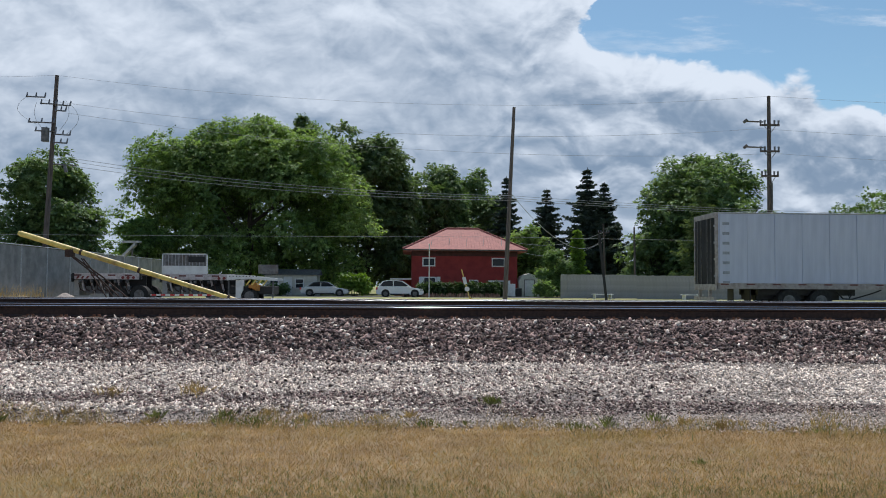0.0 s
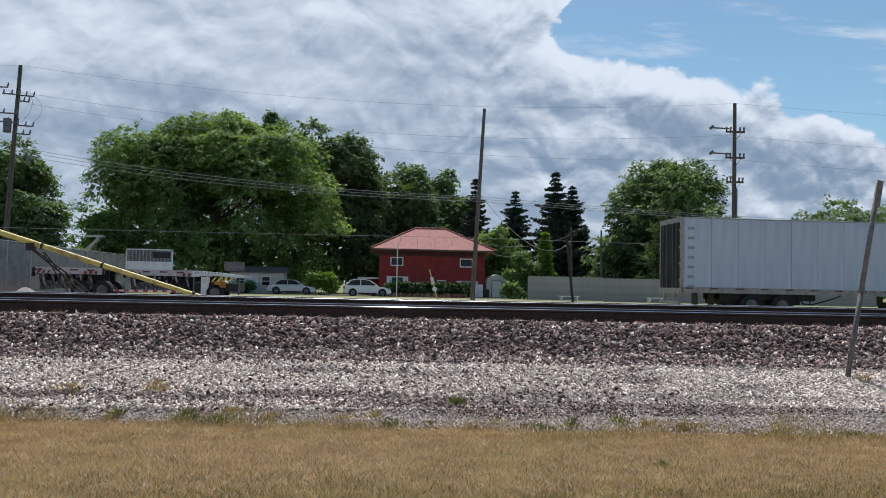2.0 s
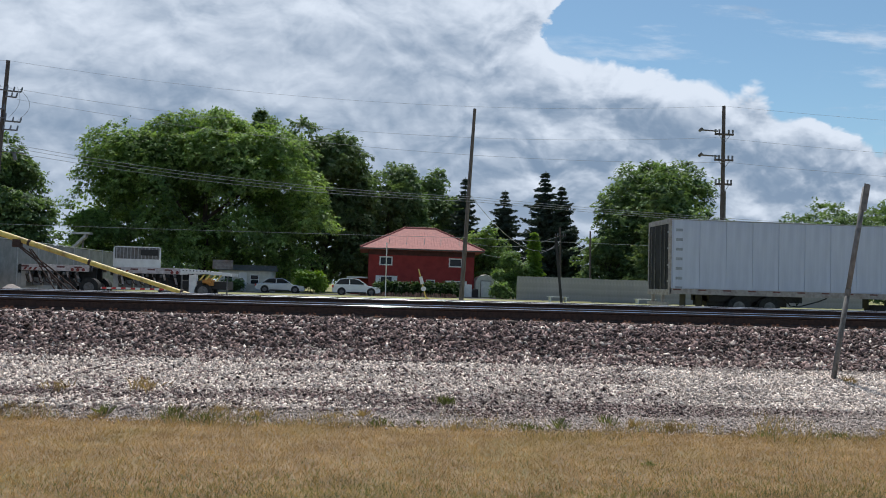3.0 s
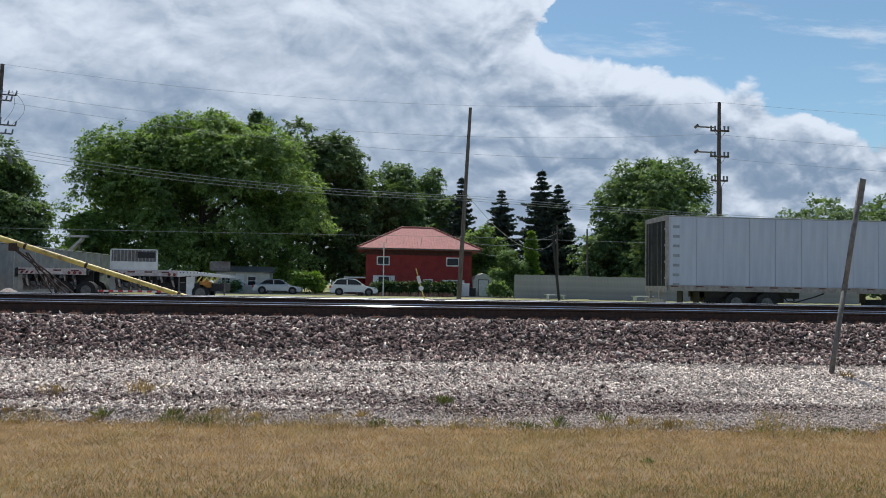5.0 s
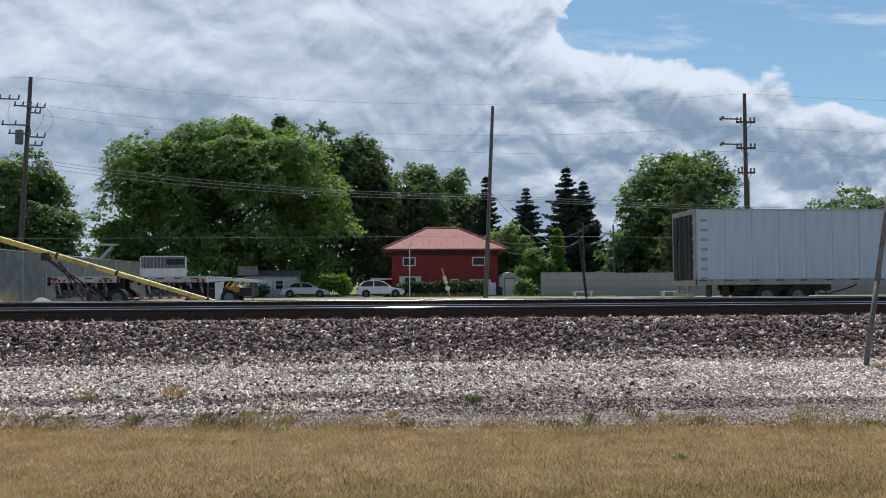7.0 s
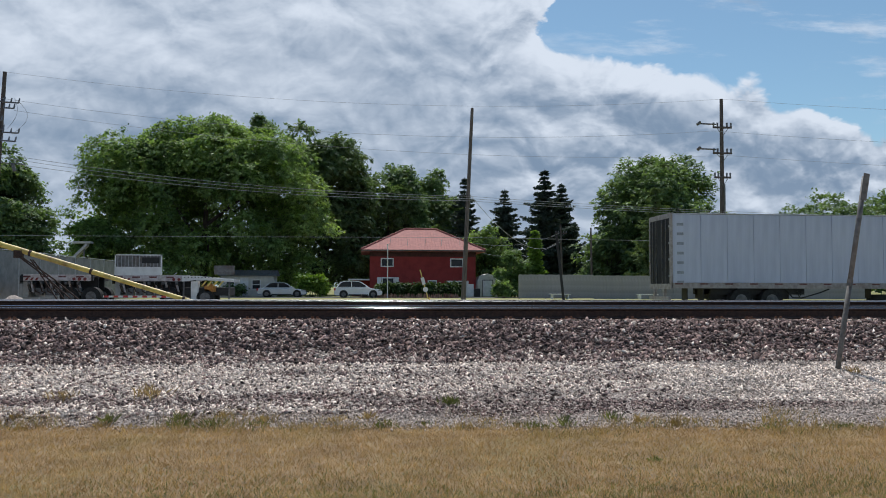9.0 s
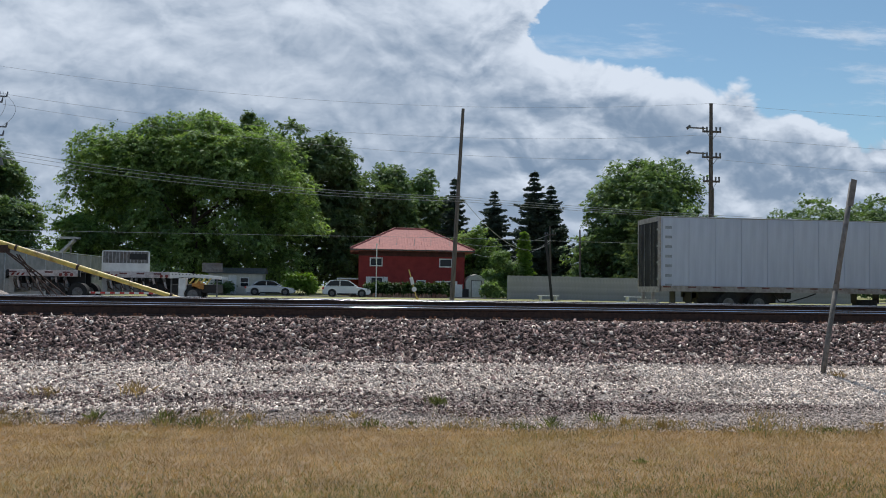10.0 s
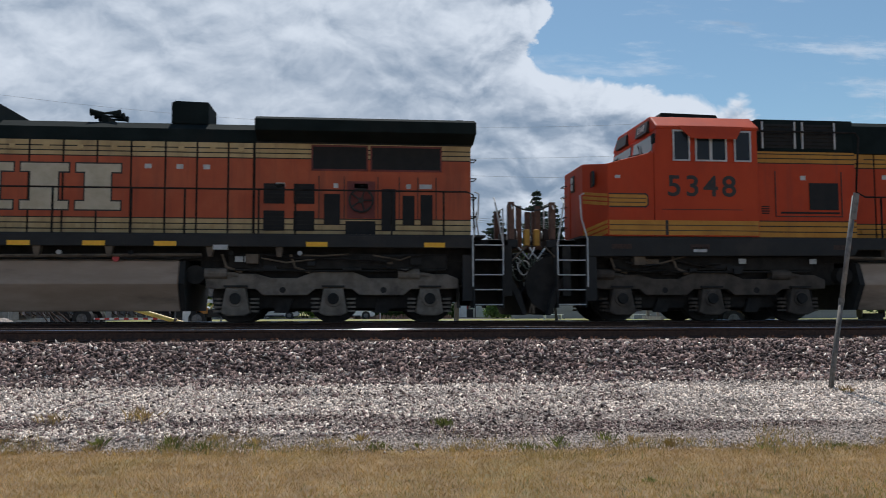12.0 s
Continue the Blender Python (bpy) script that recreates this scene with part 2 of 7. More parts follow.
M = dict(
    lawn=material("lawn_soil", (0.19, 0.13, 0.07), (0.31, 0.22, 0.12), 3.0, 0.95, 0.02, stain=0.55, stain_col=(0.16, 0.15, 0.045), big=0.5, fine=0.25),
    gravel=material("pale_gravel", (0.29, 0.245, 0.215), (0.52, 0.445, 0.395), 22, 0.95, 0.03, stain=0.6, stain_col=(0.14, 0.12, 0.105), big=0.7, fine=0.4, stretch=(0.35, 1, 1)),
    # near-black: paints the shade in the gaps between stones and rails
    ballast=material("gap_shade_ballast_bed", (0.022, 0.018, 0.017), (0.06, 0.048, 0.045), 14, 0.95, 0.04, fine=0.4),
    far_grass=material("far_grass", (0.16, 0.17, 0.05), (0.34, 0.31, 0.12), 1.2, 0.95, 0.02, stain=0.4, stain_col=(0.12, 0.16, 0.04), big=0.08),
    asphalt=material("asphalt", (0.045, 0.045, 0.047), (0.075, 0.073, 0.07), 8, 0.9, 0.01, stain=0.3, stain_col=(0.12, 0.11, 0.1), big=0.3),
    yard=material("yard_dirt", (0.16, 0.14, 0.11), (0.27, 0.24, 0.19), 2, 0.95, 0.02, stain=0.5, stain_col=(0.12, 0.13, 0.06), big=0.15),
    stone_dark=material("ballast_stone", (0.075, 0.050, 0.045), (0.335, 0.232, 0.205), 16, 0.9, island=0.8),
    stone_pale=material("gravel_stone", (0.54, 0.45, 0.385), (0.90, 0.78, 0.68), 30, 0.9, island=0.55),
    stone_grey=material("fine_gravel_stone", (0.33, 0.265, 0.225), (0.66, 0.555, 0.48), 30, 0.9, island=0.6),
    rust=material("rusty_rail_steel", (0.035, 0.02, 0.016), (0.075, 0.042, 0.03), 20, 0.85, 0.004, fine=0.2),
    railtop=material("polished_rail_head", (0.50, 0.50, 0.53), (0.60, 0.60, 0.63), 40, 0.07, metal=1.0),
    tie=material("weathered_tie", (0.05, 0.035, 0.028), (0.13, 0.10, 0.08), 12, 0.95, 0.01, rand=0.3, stretch=(6, 1, 1)),
    plate=material("rusty_plate", (0.16, 0.07, 0.04), (0.30, 0.15, 0.09), 20, 0.9, rand=0.2),
    blade=material("dry_grass_blade", (0.37, 0.225, 0.115), (0.55, 0.355, 0.19), 2.2, 0.9, island=0.34, stain=0.4, stain_col=(0.29, 0.24, 0.08), big=0.6, through_light=0.3),
    weed=material("green_weed", (0.11, 0.125, 0.045), (0.23, 0.235, 0.09), 3, 0.9, island=0.3, through_light=0.3),
    straw=material("straw_weed", (0.27, 0.18, 0.09), (0.52, 0.37, 0.21), 3, 0.9, island=0.3, through_light=0.3),
    railtop_dull=material("dusty_rail_head", (0.42, 0.42, 0.44), (0.52, 0.52, 0.54), 30, 0.32, metal=1.0),
    leaf=material("leaf_bright", (0.12, 0.20, 0.07), (0.30, 0.41, 0.145), 0.30, 0.6, island=0.4, through_light=0.5),
    leaf_dark=material("leaf_dark", (0.075, 0.13, 0.055), (0.17, 0.24, 0.10), 0.35, 0.65, island=0.35, through_light=0.4),
    leaf_mid=material("leaf_mid", (0.085, 0.15, 0.065), (0.225, 0.315, 0.135), 0.5, 0.65, island=0.35, through_light=0.38),
    leaf_lime=material("leaf_lime", (0.10, 0.19, 0.02), (0.2, 0.31, 0.045), 0.5, 0.65, island=0.3, through_light=0.42),
    needle=material("spruce_needles", (0.034, 0.056, 0.042), (0.07, 0.10, 0.07), 0.6, 0.8, island=0.3, through_light=0.12),
    pine=material("pine_needles", (0.10, 0.16, 0.06), (0.20, 0.26, 0.10), 0.6, 0.8, island=0.3, through_light=0.3),
    bark=material("bark", (0.035, 0.027, 0.02), (0.09, 0.07, 0.055), 5, 0.95, 0.03, stretch=(4, 4, 1)),
    pole=material("weathered_pole_wood", (0.06, 0.05, 0.045), (0.15, 0.125, 0.11), 3, 0.95, 0.01, stretch=(8, 8, 0.6)),
    pole_pale=material("pale_pole_wood", (0.095, 0.08, 0.07), (0.19, 0.16, 0.138), 3, 0.95, 0.01, stretch=(8, 8, 0.6)),
    wire=material("wire", (0.30, 0.31, 0.32), (0.42, 0.43, 0.44), 5, 0.7),
    ceramic=material("insulator_grey", (0.10, 0.11, 0.13), (0.2, 0.21, 0.24), 5, 0.35),
    post_steel=material("weathered_post_steel", (0.10, 0.095, 0.085), (0.19, 0.18, 0.165), 14, 0.75, 0.002, stain=0.5, stain_col=(0.07, 0.045, 0.03), big=3.0, metal=0.2),
    steel=material("galvanised_steel", (0.32, 0.33, 0.34), (0.45, 0.46, 0.47), 6, 0.5, metal=0.7),
    dull=material("dull_grey_metal", (0.10, 0.10, 0.10), (0.2, 0.2, 0.2), 6, 0.6, metal=0.3, stain=0.5, stain_col=(0.14, 0.08, 0.05), big=1.0),
    black=material("black_paint", (0.010, 0.010, 0.011), (0.022, 0.022, 0.023), 6, 0.6),
    rubber=material("tyre_rubber", (0.012, 0.012, 0.012), (0.03, 0.03, 0.03), 8, 0.85),
    brick=material("red_painted_wall", (0.23, 0.027, 0.025), (0.31, 0.042, 0.037), 1.5, 0.85, 0.004, stain=0.35, stain_col=(0.2, 0.03, 0.03), big=0.5),
    tile=material("red_metal_roof", (0.26, 0.075, 0.065), (0.38, 0.13, 0.11), 2.0, 0.75, stain=0.35, stain_col=(0.35, 0.10, 0.09), big=0.6, rand=0.08),
    white=material("white_paint", (0.70, 0.70, 0.68), (0.82, 0.82, 0.80), 3, 0.6, stain=0.25, stain_col=(0.4, 0.38, 0.34), big=0.8),
    cream=material("cream_siding", (0.55, 0.53, 0.46), (0.66, 0.64, 0.56), 3, 0.8, stain=0.2, stain_col=(0.35, 0.33, 0.28), big=0.5),
    # white panels; the blue-grey of their shaded side is put into the colour
    trailer=material("shade_tinted_white_panel", (0.46, 0.50, 0.65), (0.55, 0.59, 0.74), 1.2, 0.5, stain=0.25, stain_col=(0.40, 0.43, 0.50), big=0.5, stretch=(3, 1, 0.3)),
    fence=material("grey_fence_board", (0.25, 0.248, 0.245), (0.34, 0.337, 0.333), 2, 0.85, 0.004, rand=0.025, stain=0.3, stain_col=(0.27, 0.265, 0.26), big=0.5),
    mesh=material("dark_fence_screen", (0.19, 0.19, 0.185), (0.30, 0.295, 0.285), 1.5, 0.8, stain=0.6, stain_col=(0.11, 0.11, 0.11), big=0.5),
    yellow=material("worn_yellow_paint", (0.66, 0.48, 0.10), (0.82, 0.64, 0.18), 3, 0.5, stain=0.85, stain_col=(0.20, 0.10, 0.05), big=0.9),
    amber=material("reflective_yellow", (0.85, 0.42, 0.01), (0.95, 0.50, 0.02), 10, 0.4),
    red=material("red_plastic", (0.45, 0.03, 0.03), (0.6, 0.05, 0.05), 5, 0.4),
    dull_red=material("faded_reflector", (0.10, 0.030, 0.030), (0.17, 0.05, 0.045), 5, 0.6),
    car_white=material("white_car_paint", (0.78, 0.79, 0.80), (0.84, 0.85, 0.86), 1, 0.25, coat=0.6),
    car_silver=material("silver_car_paint", (0.50, 0.54, 0.58), (0.56, 0.60, 0.64), 1, 0.25, metal=0.4, coat=0.6),
    glass=glass("dark_glass"),
    # paler base colour paints a sky reflection into the windshields
    glass_sky=glass("sky_tinted_windshield", (0.10, 0.13, 0.13), 0.1),
    hedge=material("hedge_leaf", (0.03, 0.065, 0.015), (0.07, 0.12, 0.025), 0.8, 0.7, island=0.35, through_light=0.3),
    # dark from oil, with the shade of the rails painted in as well
    stone_oily_shade=material("oily_shaded_stone", (0.025, 0.02, 0.019), (0.07, 0.056, 0.052), 16, 0.9, island=0.5),
    orange=material("orange_paint", (0.56, 0.085, 0.022), (0.64, 0.11, 0.03), 1.4, 0.5),
)


# ---- shapes ----
class Shape:
    """Collects corners and faces of one mesh."""

    def __init__(self):
        self.v, self.f, self.mi = [], [], []

    def add(self, verts, faces, mi=0):
        o = len(self.v)
        self.v += [tuple(p) for p in verts]
        self.f += [tuple(o + i for i in q) for q in faces]
        self.mi += [mi] * len(faces)
        return self

    def box(self, x0, x1, y0, y1, z0, z1, mi=0):
        return self.add([(x0, y0, z0), (x1, y0, z0), (x1, y1, z0), (x0, y1, z0), (x0, y0, z1), (x1, y0, z1), (x1, y1, z1), (x0, y1, z1)],
                        [(3, 2, 1, 0), (4, 5, 6, 7), (0, 1, 5, 4), (1, 2, 6, 5), (2, 3, 7, 6), (3, 0, 4, 7)], mi)

    def prism(self, pts, a, b, axis="y", mi=0):
        """A polygon drawn out from a to b along an axis; points are (x, z) for y, (y, z) for x, (x, y) for z."""
        put = {"y": lambda p, k: (p[0], k, p[1]), "x": lambda p, k: (k, p[0], p[1]), "z": lambda p, k: (p[0], p[1], k)}[axis]
        n = len(pts)
        area = sum(pts[i][0] * pts[(i + 1) % n][1] - pts[(i + 1) % n][0] * pts[i][1] for i in range(n))
        if (area > 0) == (axis == "y"):
            pts = pts[::-1]
        return self.add([put(p, a) for p in pts] + [put(p, b) for p in pts],
                        [tuple(range(n))[::-1], tuple(range(n, 2 * n))] + [(i, (i + 1) % n, n + (i + 1) % n, n + i) for i in range(n)], mi)

    def tube(self, path, r, sides=8, r2=None, mi=0, cap=True):
        pts = [Vector(p) for p in path]
        n = len(pts)
        rings = []
        for i, p in enumerate(pts):
            d = (pts[min(i + 1, n - 1)] - pts[max(i - 1, 0)]).normalized()
            a = d.cross(Vector((0, 0, 1)) if abs(d.z) < 0.95 else Vector((1, 0, 0))).normalized()
            b = d.cross(a)
            rr = r if r2 is None else r + (r2 - r) * i / (n - 1)
            rings.append([p + (a * math.cos(t) + b * math.sin(t)) * rr for t in (2 * math.pi * k / sides for k in range(sides))])
        vs = [v for ring in rings for v in ring]
        fs = [(i * sides + k, (i + 1) * sides + k, (i + 1) * sides + (k + 1) % sides, i * sides + (k + 1) % sides)
              for i in range(n - 1) for k in range(sides)]
        if cap:
            fs += [tuple(range(sides)), tuple(range((n - 1) * sides, n * sides))[::-1]]
        return self.add(vs, fs, mi)

    def disc(self, x, y, z, r, w, axis="y", sides=20, mi=0):
        d = {"x": (w / 2, 0, 0), "y": (0, w / 2, 0), "z": (0, 0, w / 2)}[axis]
        return self.tube([(x - d[0], y - d[1], z - d[2]), (x + d[0], y + d[1], z + d[2])], r, sides, mi=mi)

    def mesh(self, name, mats, bevel=0.0, smooth_faces=False):
        me = bpy.data.meshes.new(name)
        me.from_pydata(self.v, [], self.f)
        for m in mats if isinstance(mats, (list, tuple)) else [mats]:
            me.materials.append(m)
        me.polygons.foreach_set("material_index", self.mi)
        if bevel:
            bm = bmesh.new()
            bm.from_mesh(me)
            edges = [e for e in bm.edges if len(e.link_faces) == 2 and e.calc_face_angle(0) > 0.5]
            bmesh.ops.bevel(bm, geom=edges, offset=bevel, segments=2, affect="EDGES", profile=0.6, clamp_overlap=True)
            bm.to_mesh(me)
            bm.free()
        if smooth_faces:
            me.polygons.foreach_set("use_smooth", [True] * len(me.polygons))
        me.update()
        return me


def part(name, shape, mat, parent, label="", bevel=0.0, smooth_faces=False):
    ob = new(name, shape.mesh(name, mat, bevel, smooth_faces))
    ob.parent = parent
    if label:
        tagged(ob, label)
    return ob


def thing(name, x, y, z, label, category, group="", kind="", rz=0.0):
    ob = new(name)
    ob.empty_display_size = 0.3
    ob.matrix_world = pose(x, y, z, 0, 0, rz)
    return tagged(ob, label, category, group, kind)


def solid(name, shape, mat, label, category, group="", kind="", bevel=0.0, m=None, smooth_faces=False):
    ob = new(name, shape.mesh(name, mat, bevel, smooth_faces))
    if m is not None:
        ob.matrix_world = m
    return tagged(ob, label, category, group, kind)


def soup(name, verts, faces, mat, label="", category="", kind="stuff", parent=None):
    """One mesh from arrays: many small pieces that nobody could count."""
    me = bpy.data.meshes.new(name)
    me.vertices.add(len(verts))
    me.vertices.foreach_set("co", np.asarray(verts, np.float32).ravel())
    k = faces.shape[1]
    me.loops.add(faces.size)
    me.loops.foreach_set("vertex_index", faces.astype(np.int32).ravel())
    me.polygons.add(len(faces))
    me.polygons.foreach_set("loop_start", np.arange(0, faces.size, k, dtype=np.int32))
    me.materials.append(mat)
    me.update(calc_edges=True)
    ob = new(name, me)
    if parent:
        ob.parent = parent
    if label or category or kind:
        tagged(ob, label, category, kind=kind)
    return ob


rng = np.random.default_rng(7)


def unit(n, r=None):
    a = (r or rng).normal(size=(n, 3))
    return a / np.linalg.norm(a, axis=1, keepdims=True)

# ---- ground: one sheet, lawn, gravel strip, ballast bank with two tracks, yard and grass behind ----
RAIL_Z, RAIL_Z2 = 1.20, 1.245     # the far track lies a little higher
TRACKS = (14.5, 18.6)
PROFILE = [(-300, 0.0), (-30, 0.0), (3, 0.0), (6, 0.0), (8, 0.0), (8.8, 0.0), (9.2, 0.0), (9.8, 0.10), (10.4, 0.21), (11.0, 0.32), (11.6, 0.42),
           (12.0, 0.50), (12.4, 0.68), (12.8, 0.86), (13.15, 0.97), (13.5, 0.96), (15.5, 0.95), (16.6, 0.92), (17.6, 1.0), (19.6, 1.0),
           (20.1, 0.92), (20.9, 0.62), (21.6, 0.52), (24, 0.5), (30, 0.5), (60, 0.5), (75, 0.5), (77, 0.5), (86, 0.5), (120, 0.5), (400, 0.5), (3500, 0.5)]


def band(y):
    return 0 if y < 9.2 else 1 if y < 12.0 else 2 if y < 21.6 else 3 if 77 > y or y > 86 else 4


def edge_at(x):
    """Where the lawn ends: the edge runs a little askew to the tracks."""
    return 9.12 - 0.075 * np.clip(x, -9, 9)


def height_at(y, x=0.0):
    ys, zs = zip(*PROFILE)
    z = np.interp(y, ys, zs)
    foot = 9.2 + edge_at(x) - 9.12
    return np.where((np.asarray(y) < 9.8) & (np.asarray(y) > 5), np.clip((y - foot) / (9.8 - foot), 0, 1) * 0.10, z)


def make_ground():
    xs = [-3500, -400, -120, -60, -30] + [round(-16 + 0.4 * i, 2) for i in range(86)] + [30, 60, 120, 400, 3500]
    s = Shape()
    v, f, mi = [], [], []
    for y, z in PROFILE:
        for x in xs:
            near = -16 <= x <= 18 and 9.5 <= y <= 13.2
            dz = 0.018 * noise.noise((x * 0.8, y * 0.9, 0)) + 0.008 * noise.noise((x * 2.3, y * 2.3, 4)) if near else 0
            v.append((x, y + (float(edge_at(x)) - 9.12 if 8 < y < 9.5 else 0), z + dz))
    n = len(xs)
    for j in range(len(PROFILE) - 1):
        for i in range(n - 1):
            f.append((j * n + i, j * n + i + 1, (j + 1) * n + i + 1, (j + 1) * n + i))
            b = band((PROFILE[j][0] + PROFILE[j + 1][0]) / 2)
            if b == 3 and xs[i] < 4 and PROFILE[j][0] < 60:
                b = 5
            mi.append(b)
    s.v, s.f, s.mi = v, f, mi
    solid("ground", s, [M["lawn"], M["gravel"], M["ballast"], M["far_grass"], M["asphalt"], M["yard"]],
          "dry lawn, pale gravel strip and ballast bank", "ground", kind="structure", smooth_faces=True)


make_ground()


def stones(name, mat, label, n, x0, x1, y0, y1, size0, size1, keep=None, sink=0.25, seed=1):
    """Broken stones: squashed, jittered eight-faced lumps lying on the ground."""
    r = np.random.default_rng(seed)
    c = np.c_[r.uniform(x0, x1, n), r.uniform(y0, y1, n)]
    if keep is not None:
        c = c[keep(c, r)]
    n = len(c)
    base = np.array([(1, 0, 0), (-1, 0, 0), (0, 1, 0), (0, -1, 0), (0, 0, 1), (0, 0, -1), (.62, .62, .55), (-.6, .6, .5), (.6, -.6, .5), (-.6, -.6, .5)])
    tri = np.array([(6, 0, 2), (6, 2, 4), (6, 4, 0), (7, 2, 1), (7, 1, 4), (7, 4, 2), (8, 3, 0), (8, 0, 4), (8, 4, 3), (9, 1, 3), (9, 3, 4), (9, 4, 1),
                    (5, 2, 0), (5, 1, 2), (5, 3, 1), (5, 0, 3)])
    s = r.uniform(size0, size1, n) ** 1.0
    v = base[None] * (1 + r.uniform(-0.42, 0.42, (n, 10, 1)))
    v *= (s[:, None] * np.c_[r.uniform(0.85, 1.9, n), r.uniform(0.55, 1.2, n), r.uniform(0.26, 0.66, n)])[:, None, :]
    q = r.normal(size=(n, 4)) * (0.45, 0.45, 1, 1)
    q /= np.linalg.norm(q, axis=1, keepdims=True)
    a, b, cc, d = q[:, 2], q[:, 0], q[:, 1], q[:, 3]
    R = np.stack([np.stack([1 - 2 * (cc**2 + d**2), 2 * (b * cc - a * d), 2 * (b * d + a * cc)], -1),
                  np.stack([2 * (b * cc + a * d), 1 - 2 * (b**2 + d**2), 2 * (cc * d - a * b)], -1),
                  np.stack([2 * (b * d - a * cc), 2 * (cc * d + a * b), 1 - 2 * (b**2 + cc**2)], -1)], 1)
    v = np.einsum("nij,nkj->nki", R, v)
    z = height_at(c[:, 1], c[:, 0]) + s * sink + r.uniform(-0.2, 0.45, n) * s
    v += np.c_[c, z][:, None, :]
    soup(name, v.reshape(-1, 3), (tri[None] + 10 * np.arange(n)[:, None, None]).reshape(-1, 3), mat, label, "stones")


def streaky(cut, seed):
    """Keeps stones in long streaks along the track and thins them towards the lawn."""
    def keep(c, r):
        k = np.array([noise.noise((x * 0.16 + seed, y * 2.1, seed)) + 0.5 * noise.noise((x * 0.7, y * 3.0, seed + 4)) for x, y in c])
        thin = np.clip((10.7 - c[:, 1]) * 0.22, 0, 0.35) + 0.42 * np.exp(-((c[:, 1] - 9.93 + 0.03 * c[:, 0]) / 0.20) ** 2)
        return k - thin + r.normal(0, 0.16, len(c)) > cut
    return keep


stones("ballast_stones", M["stone_dark"], "dark broken ballast stones on the track bank", 30000, -11, 14, 11.75, 13.42, 0.020, 0.044, seed=2)
stones("ballast_stones", M["stone_pale"], "pale ballast stones mixed into the bank", 2300, -11, 14, 11.8, 13.4, 0.018, 0.040, seed=12, sink=0.6)
stones("ballast_stones", M["stone_oily_shade"], "ballast stones between the rails, darkened for oil and rail shade", 7000, -12, 16, 13.4, 17.6, 0.024, 0.045, seed=3, sink=0.2)
stones("gravel_stones", M["stone_pale"], "pale limestone gravel lying loose beside the bank", 76000, -9, 11, 9.7, 12.2, 0.009, 0.027, streaky(-0.36, 3), seed=4)
stones("gravel_stones", M["stone_dark"], "dark stones strewn over the pale gravel", 5600, -9, 4, 9.6, 12.1, 0.010, 0.030, seed=14, sink=0.5)
stones("gravel_stones", M["stone_dark"], "dark fine gravel in the worn wheel track", 30000, -9, 11, 9.3, 10.6, 0.006, 0.017,
       lambda c, r: np.array([noise.noise((x * 0.22 + 5, y * 1.8, 2.0)) + 0.4 * noise.noise((x * 0.9, y * 4.0, 6.0)) for x, y in c]) + r.normal(0, 0.12, len(c)) > 0.05 + np.abs(c[:, 1] - 9.93 + 0.03 * c[:, 0]) * 1.9 - 0.30, seed=15, sink=0.9)
stones("gravel_stones", M["stone_grey"], "fine grey gravel of the service track", 90000, -8, 10, 8.4, 11.9, 0.006, 0.016, lambda c, r: c[:, 1] > edge_at(c[:, 0]) + r.normal(0, 0.12, len(c)), seed=5, sink=0.5)


# ---- tracks ----
def make_rail(parent, y, worn, head):
    prof = [(-0.07, -0.186), (0.07, -0.186), (0.07, -0.172), (0.012, -0.15), (0.010, -0.05), (0.036, -0.036), (0.036, -0.008), (0.026, -0.003)]
    prof += [(-a, b) for a, b in prof[:1:-1]]
    s = Shape()
    s.prism([(a + y, b) for a, b in prof], -430, 430, "x")
    part("rail", s, M["rust"], parent)
    t = Shape()
    t.prism([(y - 0.032, -0.0075), (y + 0.032, -0.0075), (y + 0.026, -0.0010), (y + 0.010, 0.0015), (y - 0.010, 0.0015), (y - 0.026, -0.0010 - 0.0024 * worn), (y - 0.0295, -0.0030 - 0.0024 * worn)], -430, 430, "x")
    part("running_surface", t, head, parent, "polished steel running surface")


def make_track(yc, z, label, head):
    t = thing("railway_track", 0, yc, z, label, "railway track", "pair of railway tracks", "structure")
    make_rail(t, -0.7525, 0, head)
    make_rail(t, 0.7525, 1, head)
    tie_me = Shape().box(-0.115, 0.115, -1.3, 1.3, -0.36, -0.182).mesh("tie", M["tie"], bevel=0.008)
    plate_me = Shape().box(-0.10, 0.10, -0.17, 0.17, -0.186, -0.170).box(-0.06, -0.02, -0.115, -0.085, -0.17, -0.140).box(0.02, 0.06, -0.115, -0.085, -0.17, -0.140).mesh("tie_plate", M["plate"])
    r = random.Random(int(yc))
    for i in range(90):
        x = -22 + i * 0.53 + r.uniform(-0.02, 0.02)
        ob = new("tie", tie_me)
        ob.parent, ob.location, ob.rotation_euler = t, (x, r.uniform(-0.04, 0.04), r.uniform(-0.008, 0.004)), (0, 0, r.uniform(-0.015, 0.015))
        for sgn in (-1, 1):
            p = new("tie_plate", plate_me)
            p.parent, p.location = t, (x, sgn * 0.7525, 0)
    s = Shape()
    for i in list(range(-200, -42)) + list(range(50, 210)):
        s.box(i * 0.53 - 0.115, i * 0.53 + 0.115, -1.3, 1.3, -0.36, -0.182)
    tagged(part("far_ties", s, M["tie"], t), kind="stuff")


make_track(TRACKS[0], RAIL_Z, "rusty steel rails with bright heads on ballast, empty", M["railtop"])
make_track(TRACKS[1], RAIL_Z2, "rusty steel rails on ballast, carrying the train", M["railtop_dull"])

# ---- trees ----
G = 0.5     # level of the ground behind the tracks


